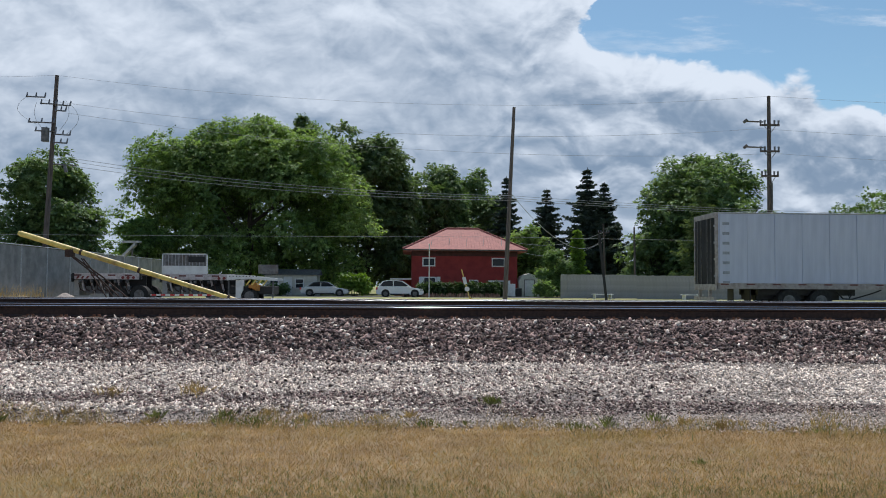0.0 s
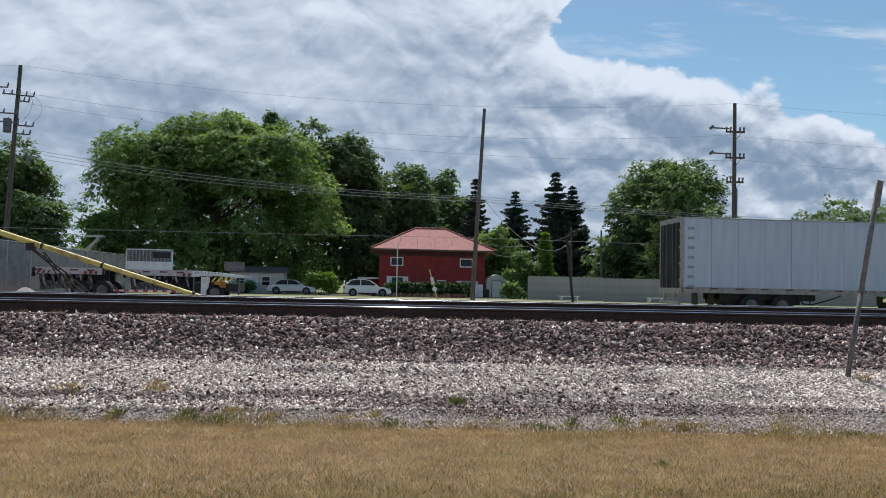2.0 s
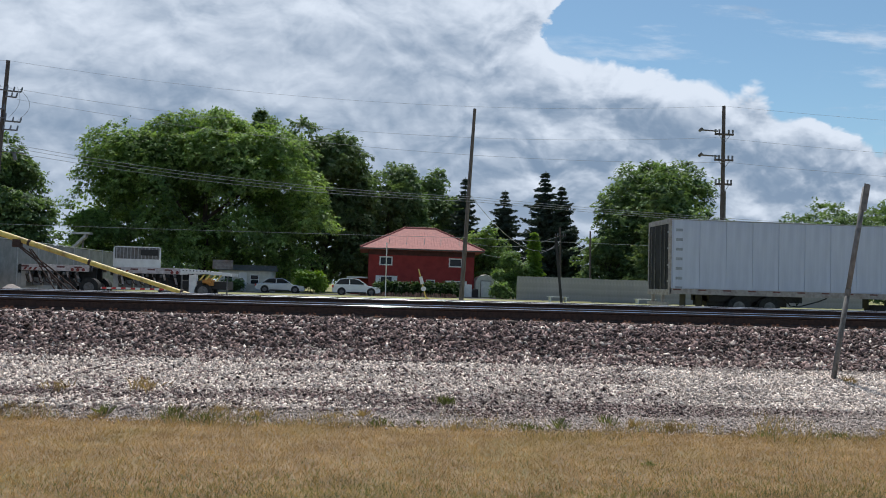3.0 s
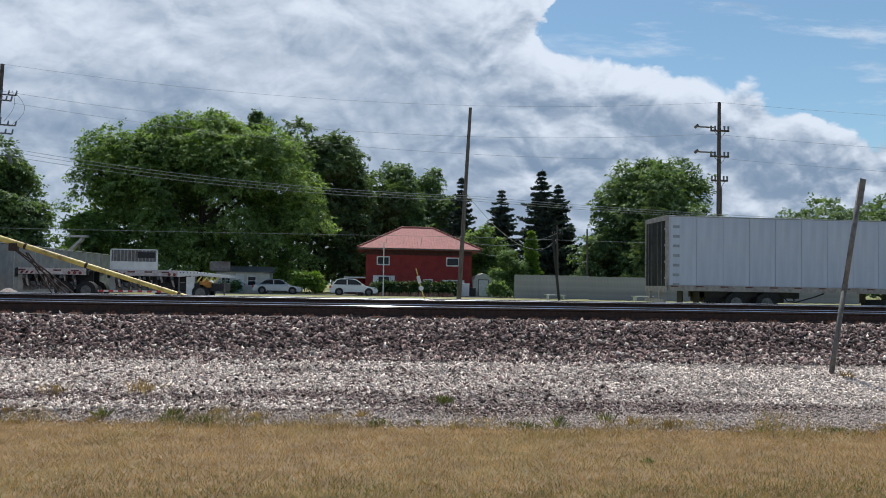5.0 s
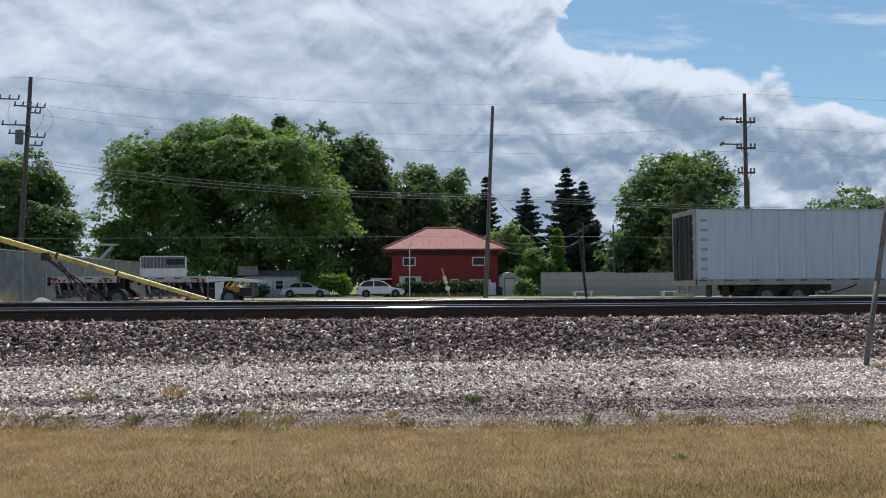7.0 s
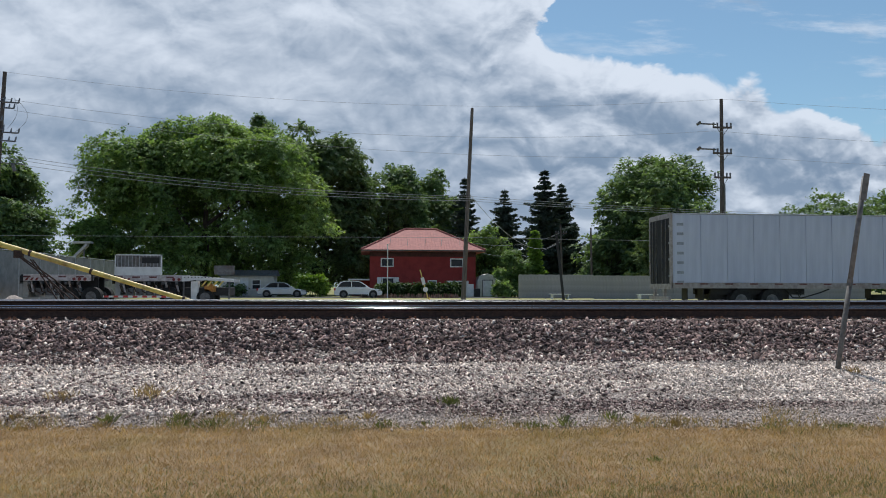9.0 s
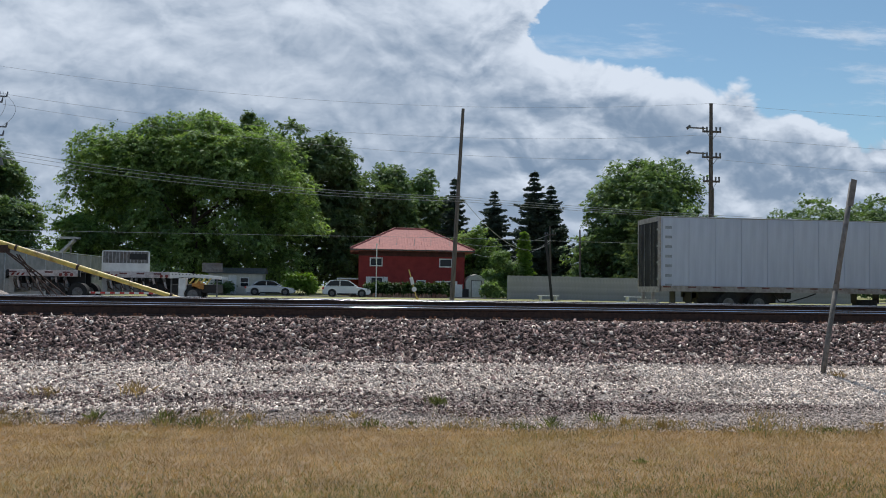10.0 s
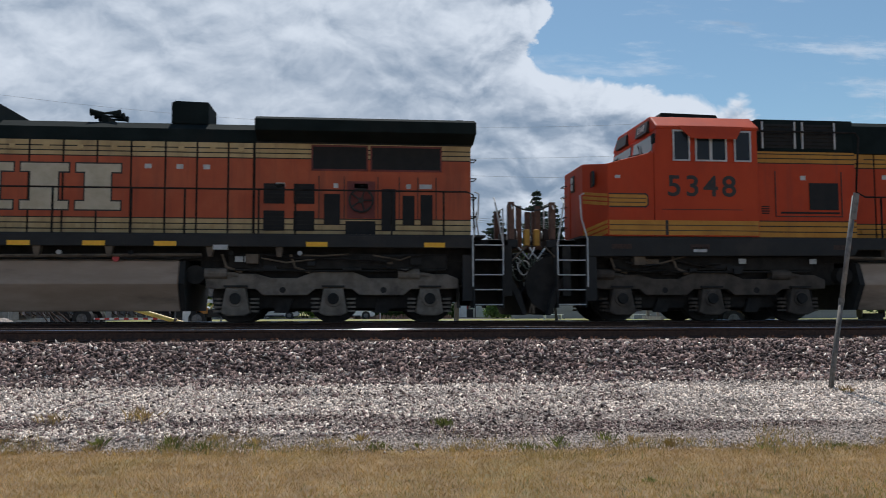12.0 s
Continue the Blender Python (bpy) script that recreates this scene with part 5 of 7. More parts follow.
for x0, z0, x1, z1, bulge in ((-1.55, 12.5, -0.9, 10.9, -0.75), (-0.9, 12.2, -0.5, 10.6, -0.3), (0.95, 12.2, 0.7, 10.2, 0.7), (0.8, 12.3, 0.4, 10.5, 0.35), (-1.2, 12.5, -0.4, 12.5, -0.1)):
    pts = []
    for i in range(9):
        q = i / 8
        pts.append((at(12) + x0 + (x1 - x0) * q + bulge * math.sin(math.pi * q), -0.35, z0 + (z1 - z0) * q - G))
    part("jumper_wire", Shape().tube(pts, 0.011, 4), M["wire"], tl)
part("transformer", Shape().tube([(at(10) - 0.3, -0.3, 9.4), (at(10) - 0.3, -0.3, 10.2)], 0.22, 12), M["dull"], tl, "grey can transformer")
part("street_lamp_arm", Shape().tube([(at(8.6) + 0.1, -0.1, 8.1), (at(8.6) + 1.6, -0.3, 8.0)], 0.03, 6).tube([(at(8.6) + 0.9, -0.25, 8.0), (at(8.6) + 1.0, -0.25, 7.6)], 0.1, 6), M["dull"], tl)

utility_pole("utility_pole", 5.5, 46, 11.75, 0.52, [], "bare leaning wooden utility pole before the red house", M["pole_pale"], 0.14)
tr, at = utility_pole("utility_pole", 22.55, 50, 13.6, 0.05, [(11.75, 0.62, 0), (10.1, 0.62, 0), (8.55, 0.55, 0)], "tall wooden utility pole with several short crossarms", M["pole"], 0.17)
for z, s in ((11.9, -1), (10.3, -1)):
    part("line_switch", Shape().tube([(at(z) - 0.5, -0.3, z - G), (at(z) - 1.75, -0.35, z - G + 0.02)], 0.05, 6).tube([(at(z) - 1.75, -0.35, z - G - 0.05), (at(z) - 1.55, -0.35, z - G + 0.12)], 0.10, 6), M["dull"], tr)
part("riser_conduit", Shape().tube([(0.1, -0.22, 0.0), (0.12, -0.2, 7.6)], 0.04, 6), M["dull"], tr)
utility_pole("utility_pole", 24.2, 99, 9.3, -0.25, [(8.2, 0.7, 0)], "distant wooden utility pole in front of dark spruces", M["pole_pale"], 0.16)
utility_pole("utility_pole", 25.9, 92, 8.4, -0.1, [], "distant plain wooden pole by the grey fence", M["pole_pale"], 0.15)
utility_pole("utility_pole", 28.0, 95, 6.5, 0.0, [], "distant short wooden pole by the grey fence", M["pole"], 0.12)


def wire(pts_a, pts_b, sag, r, label):
    a, b = Vector(pts_a), Vector(pts_b)
    pts = []
    for i in range(25):
        q = i / 24
        p = a.lerp(b, q)
        p.z -= sag * 4 * q * (1 - q)
        pts.append(p)
    solid("overhead_wire", Shape().tube(pts, r, 5), M["wire"], label, "wire", "overhead wires")


W = "thin overhead wire sagging between poles"
wire((-70, 49, 14.6), (-20.8, 49, 13.9), 0.8, 0.007, W)
wire((-20.8, 49, 13.9), (22.6, 50, 13.6), 1.1, 0.007, W)
wire((22.6, 50, 13.6), (75, 50, 14.2), 0.8, 0.007, W)
for dx, z, zr, sag in ((-0.9, 12.4, 11.5, 1.2), (0.7, 11.6, 9.95, 1.0)):
    wire((-20.8 + dx, 48.7, z), (22.5 + dx * 0.6, 49.8, zr), sag, 0.008, W)
    wire((22.5 + dx * 0.6, 49.8, zr), (80, 50, zr + 0.4), 0.9, 0.008, W)
for k, z in enumerate((9.18, 8.98, 8.72)):
    wire((-21.2, 49, z), (5.8, 45.8, 6.68 - 0.13 * k), 0.5, 0.012, W)
    wire((5.8, 45.8, 6.68 - 0.13 * k), (60, 50, 6.7 - 0.1 * k), 0.7, 0.010, W)
wire((-60, 46, 4.4), (5.6, 45.9, 4.35), 0.12, 0.009, W)
wire((5.6, 45.9, 4.35), (60, 46, 4.35), 0.15, 0.010, W)
wire((11.5, 86, 6.2), (24.0, 99, 8.3), 0.8, 0.02, W)
wire((5.7, 45.9, 7.0), (24.0, 99, 7.6), 2.2, 0.016, W)
wire((12.5, 87, 5.2), (24.0, 99, 7.2), 1.0, 0.02, W)


def flagpole():
    t = thing("thin_white_pole", 2.12, 78, G, "thin white metal pole standing before the house", "pole")
    part("shaft", Shape().tube([(0, 0, -0.2), (0, 0, 5.0)], 0.05, 8), M["white"], t)
    part("finial", Shape().disc(0, 0, 5.05, 0.08, 0.1, "z", 8), M["white"], t)


flagpole()


def bent_post():
    t = thing("bent_post", 7.55, 30.5, G, "dark leaning steel post beyond the tracks", "post")
    part("shaft", Shape().prism([(-0.05, 0), (0.05, 0), (0.05, 0.012), (0.012, 0.05), (-0.012, 0.05), (-0.05, 0.012)], -0.2, 3.05, "z"), M["black"], t)
    t.matrix_world = pose(7.55, 30.5, G, 0, -6.2, 0)


bent_post()


def rail_marker():
    t = thing("crossing_marker", 3.42, 44, G, "leaning yellow and white switch marker with a weight", "marker")
    t.matrix_world = pose(3.5, 44, G, 0, -16, 0)
    part("mast", Shape().tube([(0, 0, -0.2), (0, 0, 2.05)], 0.03, 8), M["yellow"], t)
    part("head", Shape().box(-0.09, 0.09, -0.05, 0.05, 1.22, 1.62), M["white"], t, bevel=0.02)
    part("weight", Shape().disc(0.0, 0, 0.95, 0.13, 0.12), M["white"], t)
    part("lever", Shape().tube([(0.03, -0.05, 0.5), (0.12, -0.05, 0.05)], 0.05, 8), M["yellow"], t)


rail_marker()


def flower_bed():
    r = np.random.default_rng(12)
    n = 420
    c = np.c_[r.uniform(-0.4, 9.0, n), r.uniform(78.5, 80.2, n), np.full(n, G)]
    V = []
    for p in c:
        h, a = r.uniform(0.12, 0.45), r.uniform(0, 6.28)
        s = np.array([np.cos(a), np.sin(a), 0]) * 0.09
        V += [p - s, p + s, p + s * 0.4 + (0, 0, h), p - s * 0.4 + (0, 0, h)]
    soup("flower_bed", np.array(V), np.arange(len(V)).reshape(-1, 4), material("dusty_flowers", (0.20, 0.10, 0.07), (0.32, 0.22, 0.15), 2, 0.9, island=0.4), "dusty pink and brown flowers along the road", "flowers")


flower_bed()


M["pipe_pale"] = material("weathered_grey_pipe", (0.12, 0.115, 0.108), (0.22, 0.21, 0.2), 14, 0.7, 0.002, stain=0.4, stain_col=(0.11, 0.085, 0.07), big=3.0, metal=0.2)


def foreground_stake():
    t = thing("steel_post", 6.77, 11.3, 0.36, "bare leaning steel sign post in the gravel", "post")
    t.matrix_world = pose(6.80, 11.3, 0.38, 0, 10.4, 8)
    part("lower_pipe", Shape().tube([(0, 0, -0.3), (0, 0, 0.5), (0.004, 0, 1.30)], 0.037, 12, 0.036), M["post_steel"], t, smooth_faces=True)
    part("collar", Shape().tube([(0.004, 0, 1.22), (0.004, 0, 1.32)], 0.042, 12), M["post_steel"], t)
    part("upper_pipe", Shape().tube([(0.004, 0, 1.28), (0.014, 0, 2.86)], 0.035, 12, 0.039), M["pipe_pale"], t, "paler weathered upper pipe", smooth_faces=True)
    part("sleeve", Shape().box(-0.048, 0.052, -0.052, -0.04, 2.50, 2.90), M["pipe_pale"], t, "flat pale metal strip", bevel=0.004)


foreground_stake()


# ---- lawn and weeds ----
def blades(name, n, x0, x1, y0, y1, h0, h1, w, mat, label, seed, spread=0.5, keep=None, cat="grass"):
    r = np.random.default_rng(seed)
    c = np.c_[r.uniform(x0, x1, n), r.uniform(y0, y1, n)]
    if keep is not None:
        c = c[keep(c, r)]
    n = len(c)
    p = np.c_[c, height_at(c[:, 1], c[:, 0]) - 0.005]
    h = r.uniform(h0, h1, n)[:, None]
    a = r.uniform(0, 6.28, n)
    side = np.c_[np.cos(a), np.sin(a), np.zeros(n)] * (w * r.uniform(0.6, 1.3, n))[:, None]
    top = p + np.c_[r.normal(0, spread, (n, 2)), np.ones(n)] * h
    v = np.stack([p - side, p + side, top], 1)
    soup(name, v.reshape(-1, 3), np.arange(3 * n).reshape(n, 3), mat, label, cat)


blades("lawn_grass", 250000, -6.2, 8.4, 5.3, 9.7, 0.016, 0.050, 0.0030, M["blade"], "short dry brown lawn grass with green patches", 21, 0.8, lambda c, r: c[:, 1] < edge_at(c[:, 0]) + r.normal(0, 0.10, len(c)) + 0.34 * np.array([noise.noise((x * 1.3, y * 1.3, 7.0)) + 0.5 * noise.noise((x * 4.0, y * 3.0, 2.0)) for x, y in c]))
blades("lawn_grass", 70000, -4.5, 7.0, 5.3, 7.8, 0.02, 0.055, 0.0034, M["weed"], "greener grass in the dry lawn", 24, 0.55,
       lambda c, r: (c[:, 1] < 6.05 + 0.04 * c[:, 0] + r.exponential(0.5, len(c))) & (np.array([noise.noise((x * 0.5, y * 0.8, 9.0)) for x, y in c]) + r.normal(0, 0.2, len(c)) > -0.25))


def edge_keep(c, r):
    k = np.array([noise.noise((x * 0.9, y * 1.6, 3.0)) for x, y in c])
    return k + r.normal(0, 0.2, len(c)) - np.abs(c[:, 1] - edge_at(c[:, 0]) - 0.05) * 1.1 > -0.02


blades("edge_weeds", 30000, -7, 9.5, 8.2, 10.2, 0.05, 0.16, 0.004, M["straw"], "straggling straw weeds where the lawn meets the gravel", 22, 0.5, edge_keep, "weeds")
blades("edge_weeds", 6500, -7, 9.5, 8.2, 9.9, 0.03, 0.11, 0.005, M["weed"], "green weeds where the lawn meets the gravel", 23, 0.5, edge_keep, "weeds")


def tuft(x, y, n, h, w, mat, label, seed):
    r = np.random.default_rng(seed)
    z = float(height_at(y, x)) - 0.02
    a = r.uniform(0, 6.28, n)
    lean = np.c_[np.cos(a), np.sin(a)] * (r.uniform(0.05, 0.8, n) * h)[:, None]
    p = np.c_[x + r.normal(0, w * 0.25, n), y + r.normal(0, w * 0.25, n), np.full(n, z)]
    top = p + np.c_[lean, h * r.uniform(0.45, 1.0, n)]
    s = np.c_[-np.sin(a), np.cos(a), np.zeros(n)] * 0.007
    v = np.stack([p - s * 0.6, p + s * 0.6, (p + top) / 2 + s + (0, 0, 0.02), top], 1)
    soup("weed_tuft", v.reshape(-1, 3), np.arange(4 * n).reshape(n, 4), mat, label, "weed")


rt = random.Random(9)
for i in range(58):
    x = -6 + i * 0.26 + rt.uniform(-0.3, 0.3)
    green = rt.random() < 0.28
    tuft(x, float(edge_at(x)) + rt.uniform(-0.1, 0.35), 40, rt.uniform(0.05, 0.17), rt.uniform(0.12, 0.35), M["weed"] if green else M["straw"], "green weed tuft at the lawn's edge" if green else "dry straw tuft at the lawn's edge", 100 + i)
tuft(1.05, 9.95, 70, 0.15, 0.2, M["weed"], "bright green weed growing in the gravel", 200)
tuft(-2.6, 10.35, 60, 0.22, 0.35, M["straw"], "dry straw-coloured weed in the gravel", 201)
tuft(-3.6, 10.3, 45, 0.16, 0.3, M["straw"], "dry straw-coloured weed in the gravel", 202)
tuft(2.6, 7.2, 40, 0.07, 0.12, M["weed"], "green weed in the dry lawn", 203)
tuft(6.9, 11.15, 40, 0.14, 0.2, M["straw"], "straw-coloured weed at the foot of the post", 204)


def fence_weeds():
    blades("fence_weeds", 1500, -26, -16.5, 37.0, 38.7, 0.35, 1.15, 0.018, M["straw"], "tall dry weeds along the screened fence", 31, 0.25, None, "weeds")
    blades("yard_weeds", 2500, -18, 4, 28, 34, 0.1, 0.4, 0.02, M["weed"], "patchy weeds in the yard behind the tracks", 32, 0.3, None, "weeds")


fence_weeds()


# ---- locomotives ----
def livery(name, orange0, orange1, band0, band1, grime):
    """Paint scheme by height over the rail: sill, lower striped band, orange flank, upper striped band, dark green roof."""
    m = bpy.data.materials.new(name)
    m.use_nodes = True
    nt = m.node_tree
    bsdf = nt.nodes["Principled BSDF"]
    tc = nt.nodes.new("ShaderNodeTexCoord").outputs["Object"]
    sep = nt.nodes.new("ShaderNodeSeparateXYZ")
    nt.links.new(tc, sep.inputs[0])
    z = sep.outputs[2]
    n1, n2 = fbm(nt, tc, 1.6, 5, 0.6), fbm(nt, tc, 0.7, 6, 0.7, (3, 1, 5), (1, 1, 0.25))
    base = mixed(nt, smooth(nt, n1, 0.3, 0.7), orange0, orange1)
    yel = mixed(nt, smooth(nt, n1, 0.3, 0.7), band0, band1)
    line = None

    def between(a, b):
        return calc(nt, "MULTIPLY", calc(nt, "GREATER_THAN", z, a), calc(nt, "LESS_THAN", z, b))

    low, high = between(1.80, 2.20), between(3.49, 3.82)
    col = mixed(nt, calc(nt, "ADD", low, high, clamp=True), base, yel)
    for c in (2.20, 2.085, 1.96, 3.495, 3.60, 3.70):
        k = between(c - 0.012, c + 0.012)
        line = k if line is None else calc(nt, "ADD", line, k, clamp=True)
    col = mixed(nt, line, col, (0.025, 0.02, 0.015))
    col = mixed(nt, calc(nt, "GREATER_THAN", z, 3.82), col, (0.009, 0.014, 0.014))
    col = mixed(nt, calc(nt, "LESS_THAN", z, 1.80), col, (0.02, 0.022, 0.022))
    col = mixed(nt, calc(nt, "MULTIPLY", smooth(nt, n2, 0.48, 0.75), grime), col, (0.10, 0.06, 0.045))
    n3 = fbm(nt, tc, 2.6, 6, 0.7, (1, 8, 2), (1.6, 1, 0.12))
    col = mixed(nt, calc(nt, "MULTIPLY", smooth(nt, n3, 0.46, 0.78), 0.25 + 0.5 * grime), col, (0.085, 0.045, 0.032))
    nt.links.new(col, bsdf.inputs["Base Color"])
    bsdf.inputs["Roughness"].default_value = 0.6
    bsdf.inputs["Specular IOR Level"].default_value = 0.25
    b = nt.nodes.new("ShaderNodeBump")
    b.inputs["Distance"].default_value = 0.004
    nt.links.new(fbm(nt, tc, 3.0, 3, 0.5), b.inputs["Height"])
    nt.links.new(b.outputs[0], bsdf.inputs["Normal"])
    return m


T = dict(
    sill=material("loco_sill_paint", (0.013, 0.013, 0.013), (0.024, 0.023, 0.022), 3, 0.75, stain=0.5, stain_col=(0.055, 0.042, 0.034), big=0.9),
    roof=material("loco_roof_green", (0.008, 0.013, 0.013), (0.014, 0.021, 0.021), 2, 0.92, stain=0.4, stain_col=(0.035, 0.032, 0.03), big=0.6, spec=0.15),
    truck=material("dusty_truck_steel", (0.095, 0.07, 0.048), (0.175, 0.133, 0.095), 4, 0.85, 0.006, stain=0.6, stain_col=(0.025, 0.02, 0.018), big=1.6),
    under=material("underframe_grime", (0.012, 0.011, 0.010), (0.030, 0.027, 0.024), 4, 0.9),
    tank=material("dusty_fuel_tank", (0.34, 0.245, 0.175), (0.46, 0.345, 0.26), 1.2, 0.8, 0.004, stain=0.6, stain_col=(0.10, 0.075, 0.06), big=0.7, stretch=(0.5, 1, 2)),
    rail=material("handrail_paint", (0.014, 0.013, 0.012), (0.035, 0.03, 0.027), 5, 0.85, spec=0.1),
    grab=material("pale_handrail", (0.45, 0.45, 0.44), (0.58, 0.58, 0.56), 5, 0.5),
    tread=material("step_edge_grey", (0.40, 0.39, 0.37), (0.55, 0.54, 0.52), 8, 0.6),
    vent=material("black_louvre", (0.006, 0.006, 0.006), (0.014, 0.013, 0.012), 6, 0.8),
    number=material("dark_numerals", (0.022, 0.018, 0.015), (0.035, 0.028, 0.024), 4, 0.6),
    wheel=material("wheel_steel", (0.02, 0.018, 0.016), (0.045, 0.04, 0.036), 6, 0.7, metal=0.3),
    lamp=glow("lit_headlamp", (1.0, 0.93, 0.75), 1.4),
    lens=material("lamp_lens", (0.6, 0.6, 0.58), (0.75, 0.75, 0.72), 8, 0.2),
    hose=material("rubber_hose", (0.015, 0.015, 0.015), (0.03, 0.03, 0.03), 6, 0.6),
    trim=material("window_frame_metal", (0.42, 0.41, 0.40), (0.55, 0.54, 0.52), 5, 0.5),
    blue=material("blue_patch_door", (0.012, 0.055, 0.11), (0.02, 0.085, 0.16), 2, 0.5, stain=0.3, stain_col=(0.01, 0.03, 0.05), big=1.0),
    chipped=material("chipped_white_panel", (0.42, 0.41, 0.40), (0.60, 0.59, 0.57), 3, 0.7, stain=0.8, stain_col=(0.30, 0.08, 0.05), big=2.2),
    maroon=material("primer_red", (0.14, 0.03, 0.025), (0.20, 0.045, 0.035), 3, 0.7),
    herald=material("lettering_outline", (0.02, 0.015, 0.012), (0.035, 0.025, 0.02), 5, 0.6),
)


def numerals(text, size, mat, parent, m, name="numeral", squash=1.0):
    for i, ch in enumerate(text):
        cu = bpy.data.curves.new(name, "FONT")
        cu.body, cu.size, cu.extrude, cu.align_x, cu.align_y, cu.offset = ch, size, 0.003, "CENTER", "CENTER", 0.015 * size
        tmp = bpy.data.objects.new(name, cu)
        scene.collection.objects.link(tmp)
        bpy.context.view_layer.update()
        me = bpy.data.meshes.new_from_object(tmp.evaluated_get(bpy.context.evaluated_depsgraph_get()))
        bpy.data.objects.remove(tmp)
        me.materials.clear()
        me.materials.append(mat)
        ob = new(name, me)
        ob.parent = parent
        ob.matrix_local = m @ pose((i - (len(text) - 1) / 2) * size * 0.60 * squash, 0, 0) @ Matrix.Diagonal((squash, 1, 1, 1))


SIDE_TEXT = Matrix.Rotation(math.pi / 2, 4, "X")


def truck(loco, xs, cast):
    """Three-axle truck: side frames, journals, springs, brake gear and wheels."""
    xc = xs[1]
    t = part("truck", Shape().box(xs[0] - 0.3, xs[2] + 0.3, -0.72, 0.72, 0.62, 0.95), T["under"], loco)
    for sy in (-1, 1):
        y0, y1 = sorted((sy * 1.02, sy * 1.22))
        o = []
        left, right = xs[0] - 0.62, xs[2] + 0.62
        top = [(left, 0.72), (left, 0.92), (left + 0.25, 1.02), (xs[0] + 0.40, 1.02), (xs[0] + 0.72, 0.93), (xc - 0.75, 0.93), (xc - 0.42, 1.06), (xc + 0.42, 1.06), (xc + 0.75, 0.93), (xs[2] - 0.72, 0.93), (xs[2] - 0.40, 1.02), (right - 0.25, 1.02), (right, 0.92), (right, 0.72)]
        bot = [(xs[2] + 0.40, 0.70), (xs[2] - 0.40, 0.70), (xs[2] - 0.55, 0.57), (xc + 0.55, 0.57), (xc + 0.38, 0.70), (xc - 0.38, 0.70), (xc - 0.55, 0.57), (xs[0] + 0.55, 0.57), (xs[0] + 0.40, 0.70), (xs[0] - 0.40, 0.70)]
        part("side_frame", Shape().prism(top + bot, y0, y1, "y"), cast, t, "dusty cast steel side frame", bevel=0.025)
        for x in xs:
            jb = [(x - 0.30, 0.20), (x - 0.20, 0.72), (x + 0.20, 0.72), (x + 0.30, 0.20), (x + 0.16, 0.14), (x - 0.16, 0.14)]
            part("journal_box", Shape().prism(jb, min(sy * 0.98, sy * 1.28), max(sy * 0.98, sy * 1.28), "y"), cast, t, bevel=0.03)
            part("pedestal_slot", Shape().box(x - 0.24, x + 0.24, min(sy * 1.222, sy * 1.30), max(sy * 1.222, sy * 1.30), 0.735, 0.775), T["under"], t)
            part("bearing_ring", Shape().tube([(x, sy * 1.27, 0.50), (x, sy * 1.31, 0.50)], 0.175, 16, 0.165), cast, t)
            part("bearing_cap", Shape().tube([(x, sy * 1.25, 0.50), (x, sy * 1.36, 0.50)], 0.135, 14, 0.11), T["under"], t)
            part("wheel", Shape().disc(x, sy * 0.755, 0.533, 0.533, 0.13, sides=28).disc(x, sy * 0.70, 0.533, 0.56, 0.03, sides=28), T["wheel"], t)
            for dx in (-0.37, 0.37):
                sp = Shape()
                for k in range(4):
                    sp.disc(x + dx, sy * 1.12, 0.24 + 0.085 * k, 0.10, 0.045, "z", 10)
                part("spring", sp, cast, t)
        for x in (xs[0] - 0.38, xs[2] - 0.42):
            part("brake_cylinder", Shape().tube([(x - 0.25, sy * 1.2, 1.02), (x + 0.2, sy * 1.2, 1.02)], 0.115, 12).tube([(x + 0.2, sy * 1.2, 1.02), (x + 0.42, sy * 1.2, 0.99)], 0.05, 8), cast, t)
        for x in (xc - 1.05, xc + 1.05):
            part("frame_hole", Shape().disc(x, sy * 1.222, 0.68, 0.065, 0.012, sides=12), T["under"], t)
            part("brake_shoe", Shape().prism([(x - 0.2, 0.2), (x + 0.1, 0.2), (x + 0.2, 0.5), (x - 0.1, 0.5)], min(sy * 0.95, sy * 1.05), max(sy * 0.95, sy * 1.05), "y"), T["under"], t)
        part("brake_pipe", Shape().tube([(xs[0] - 0.4, sy * 1.25, 1.10), (xc, sy * 1.25, 1.08), (xs[2] + 0.3, sy * 1.25, 1.10)], 0.022, 6), T["under"], t)
    for a, b in zip(xs[:-1], xs[1:]):
        part("traction_motor", Shape().prism([(a + 0.2, 0.25), (b - 0.25, 0.22), (b - 0.1, 0.5), (b - 0.2, 0.9), (a + 0.1, 0.9)], -0.64, 0.64, "y"), T["under"], t, bevel=0.04)
        for sy in (-1, 1):
            part("brake_rigging", Shape().prism([(a + 0.45, 0.30), (b - 0.45, 0.30), (b - 0.38, 0.60), (a + 0.38, 0.60)], min(sy * 0.84, sy * 0.94), max(sy * 0.84, sy * 0.94), "y"), T["under"], t)
    for x in xs:
        part("axle", Shape().tube([(x, -0.7, 0.533), (x, 0.7, 0.533)], 0.09, 10), T["under"], t)


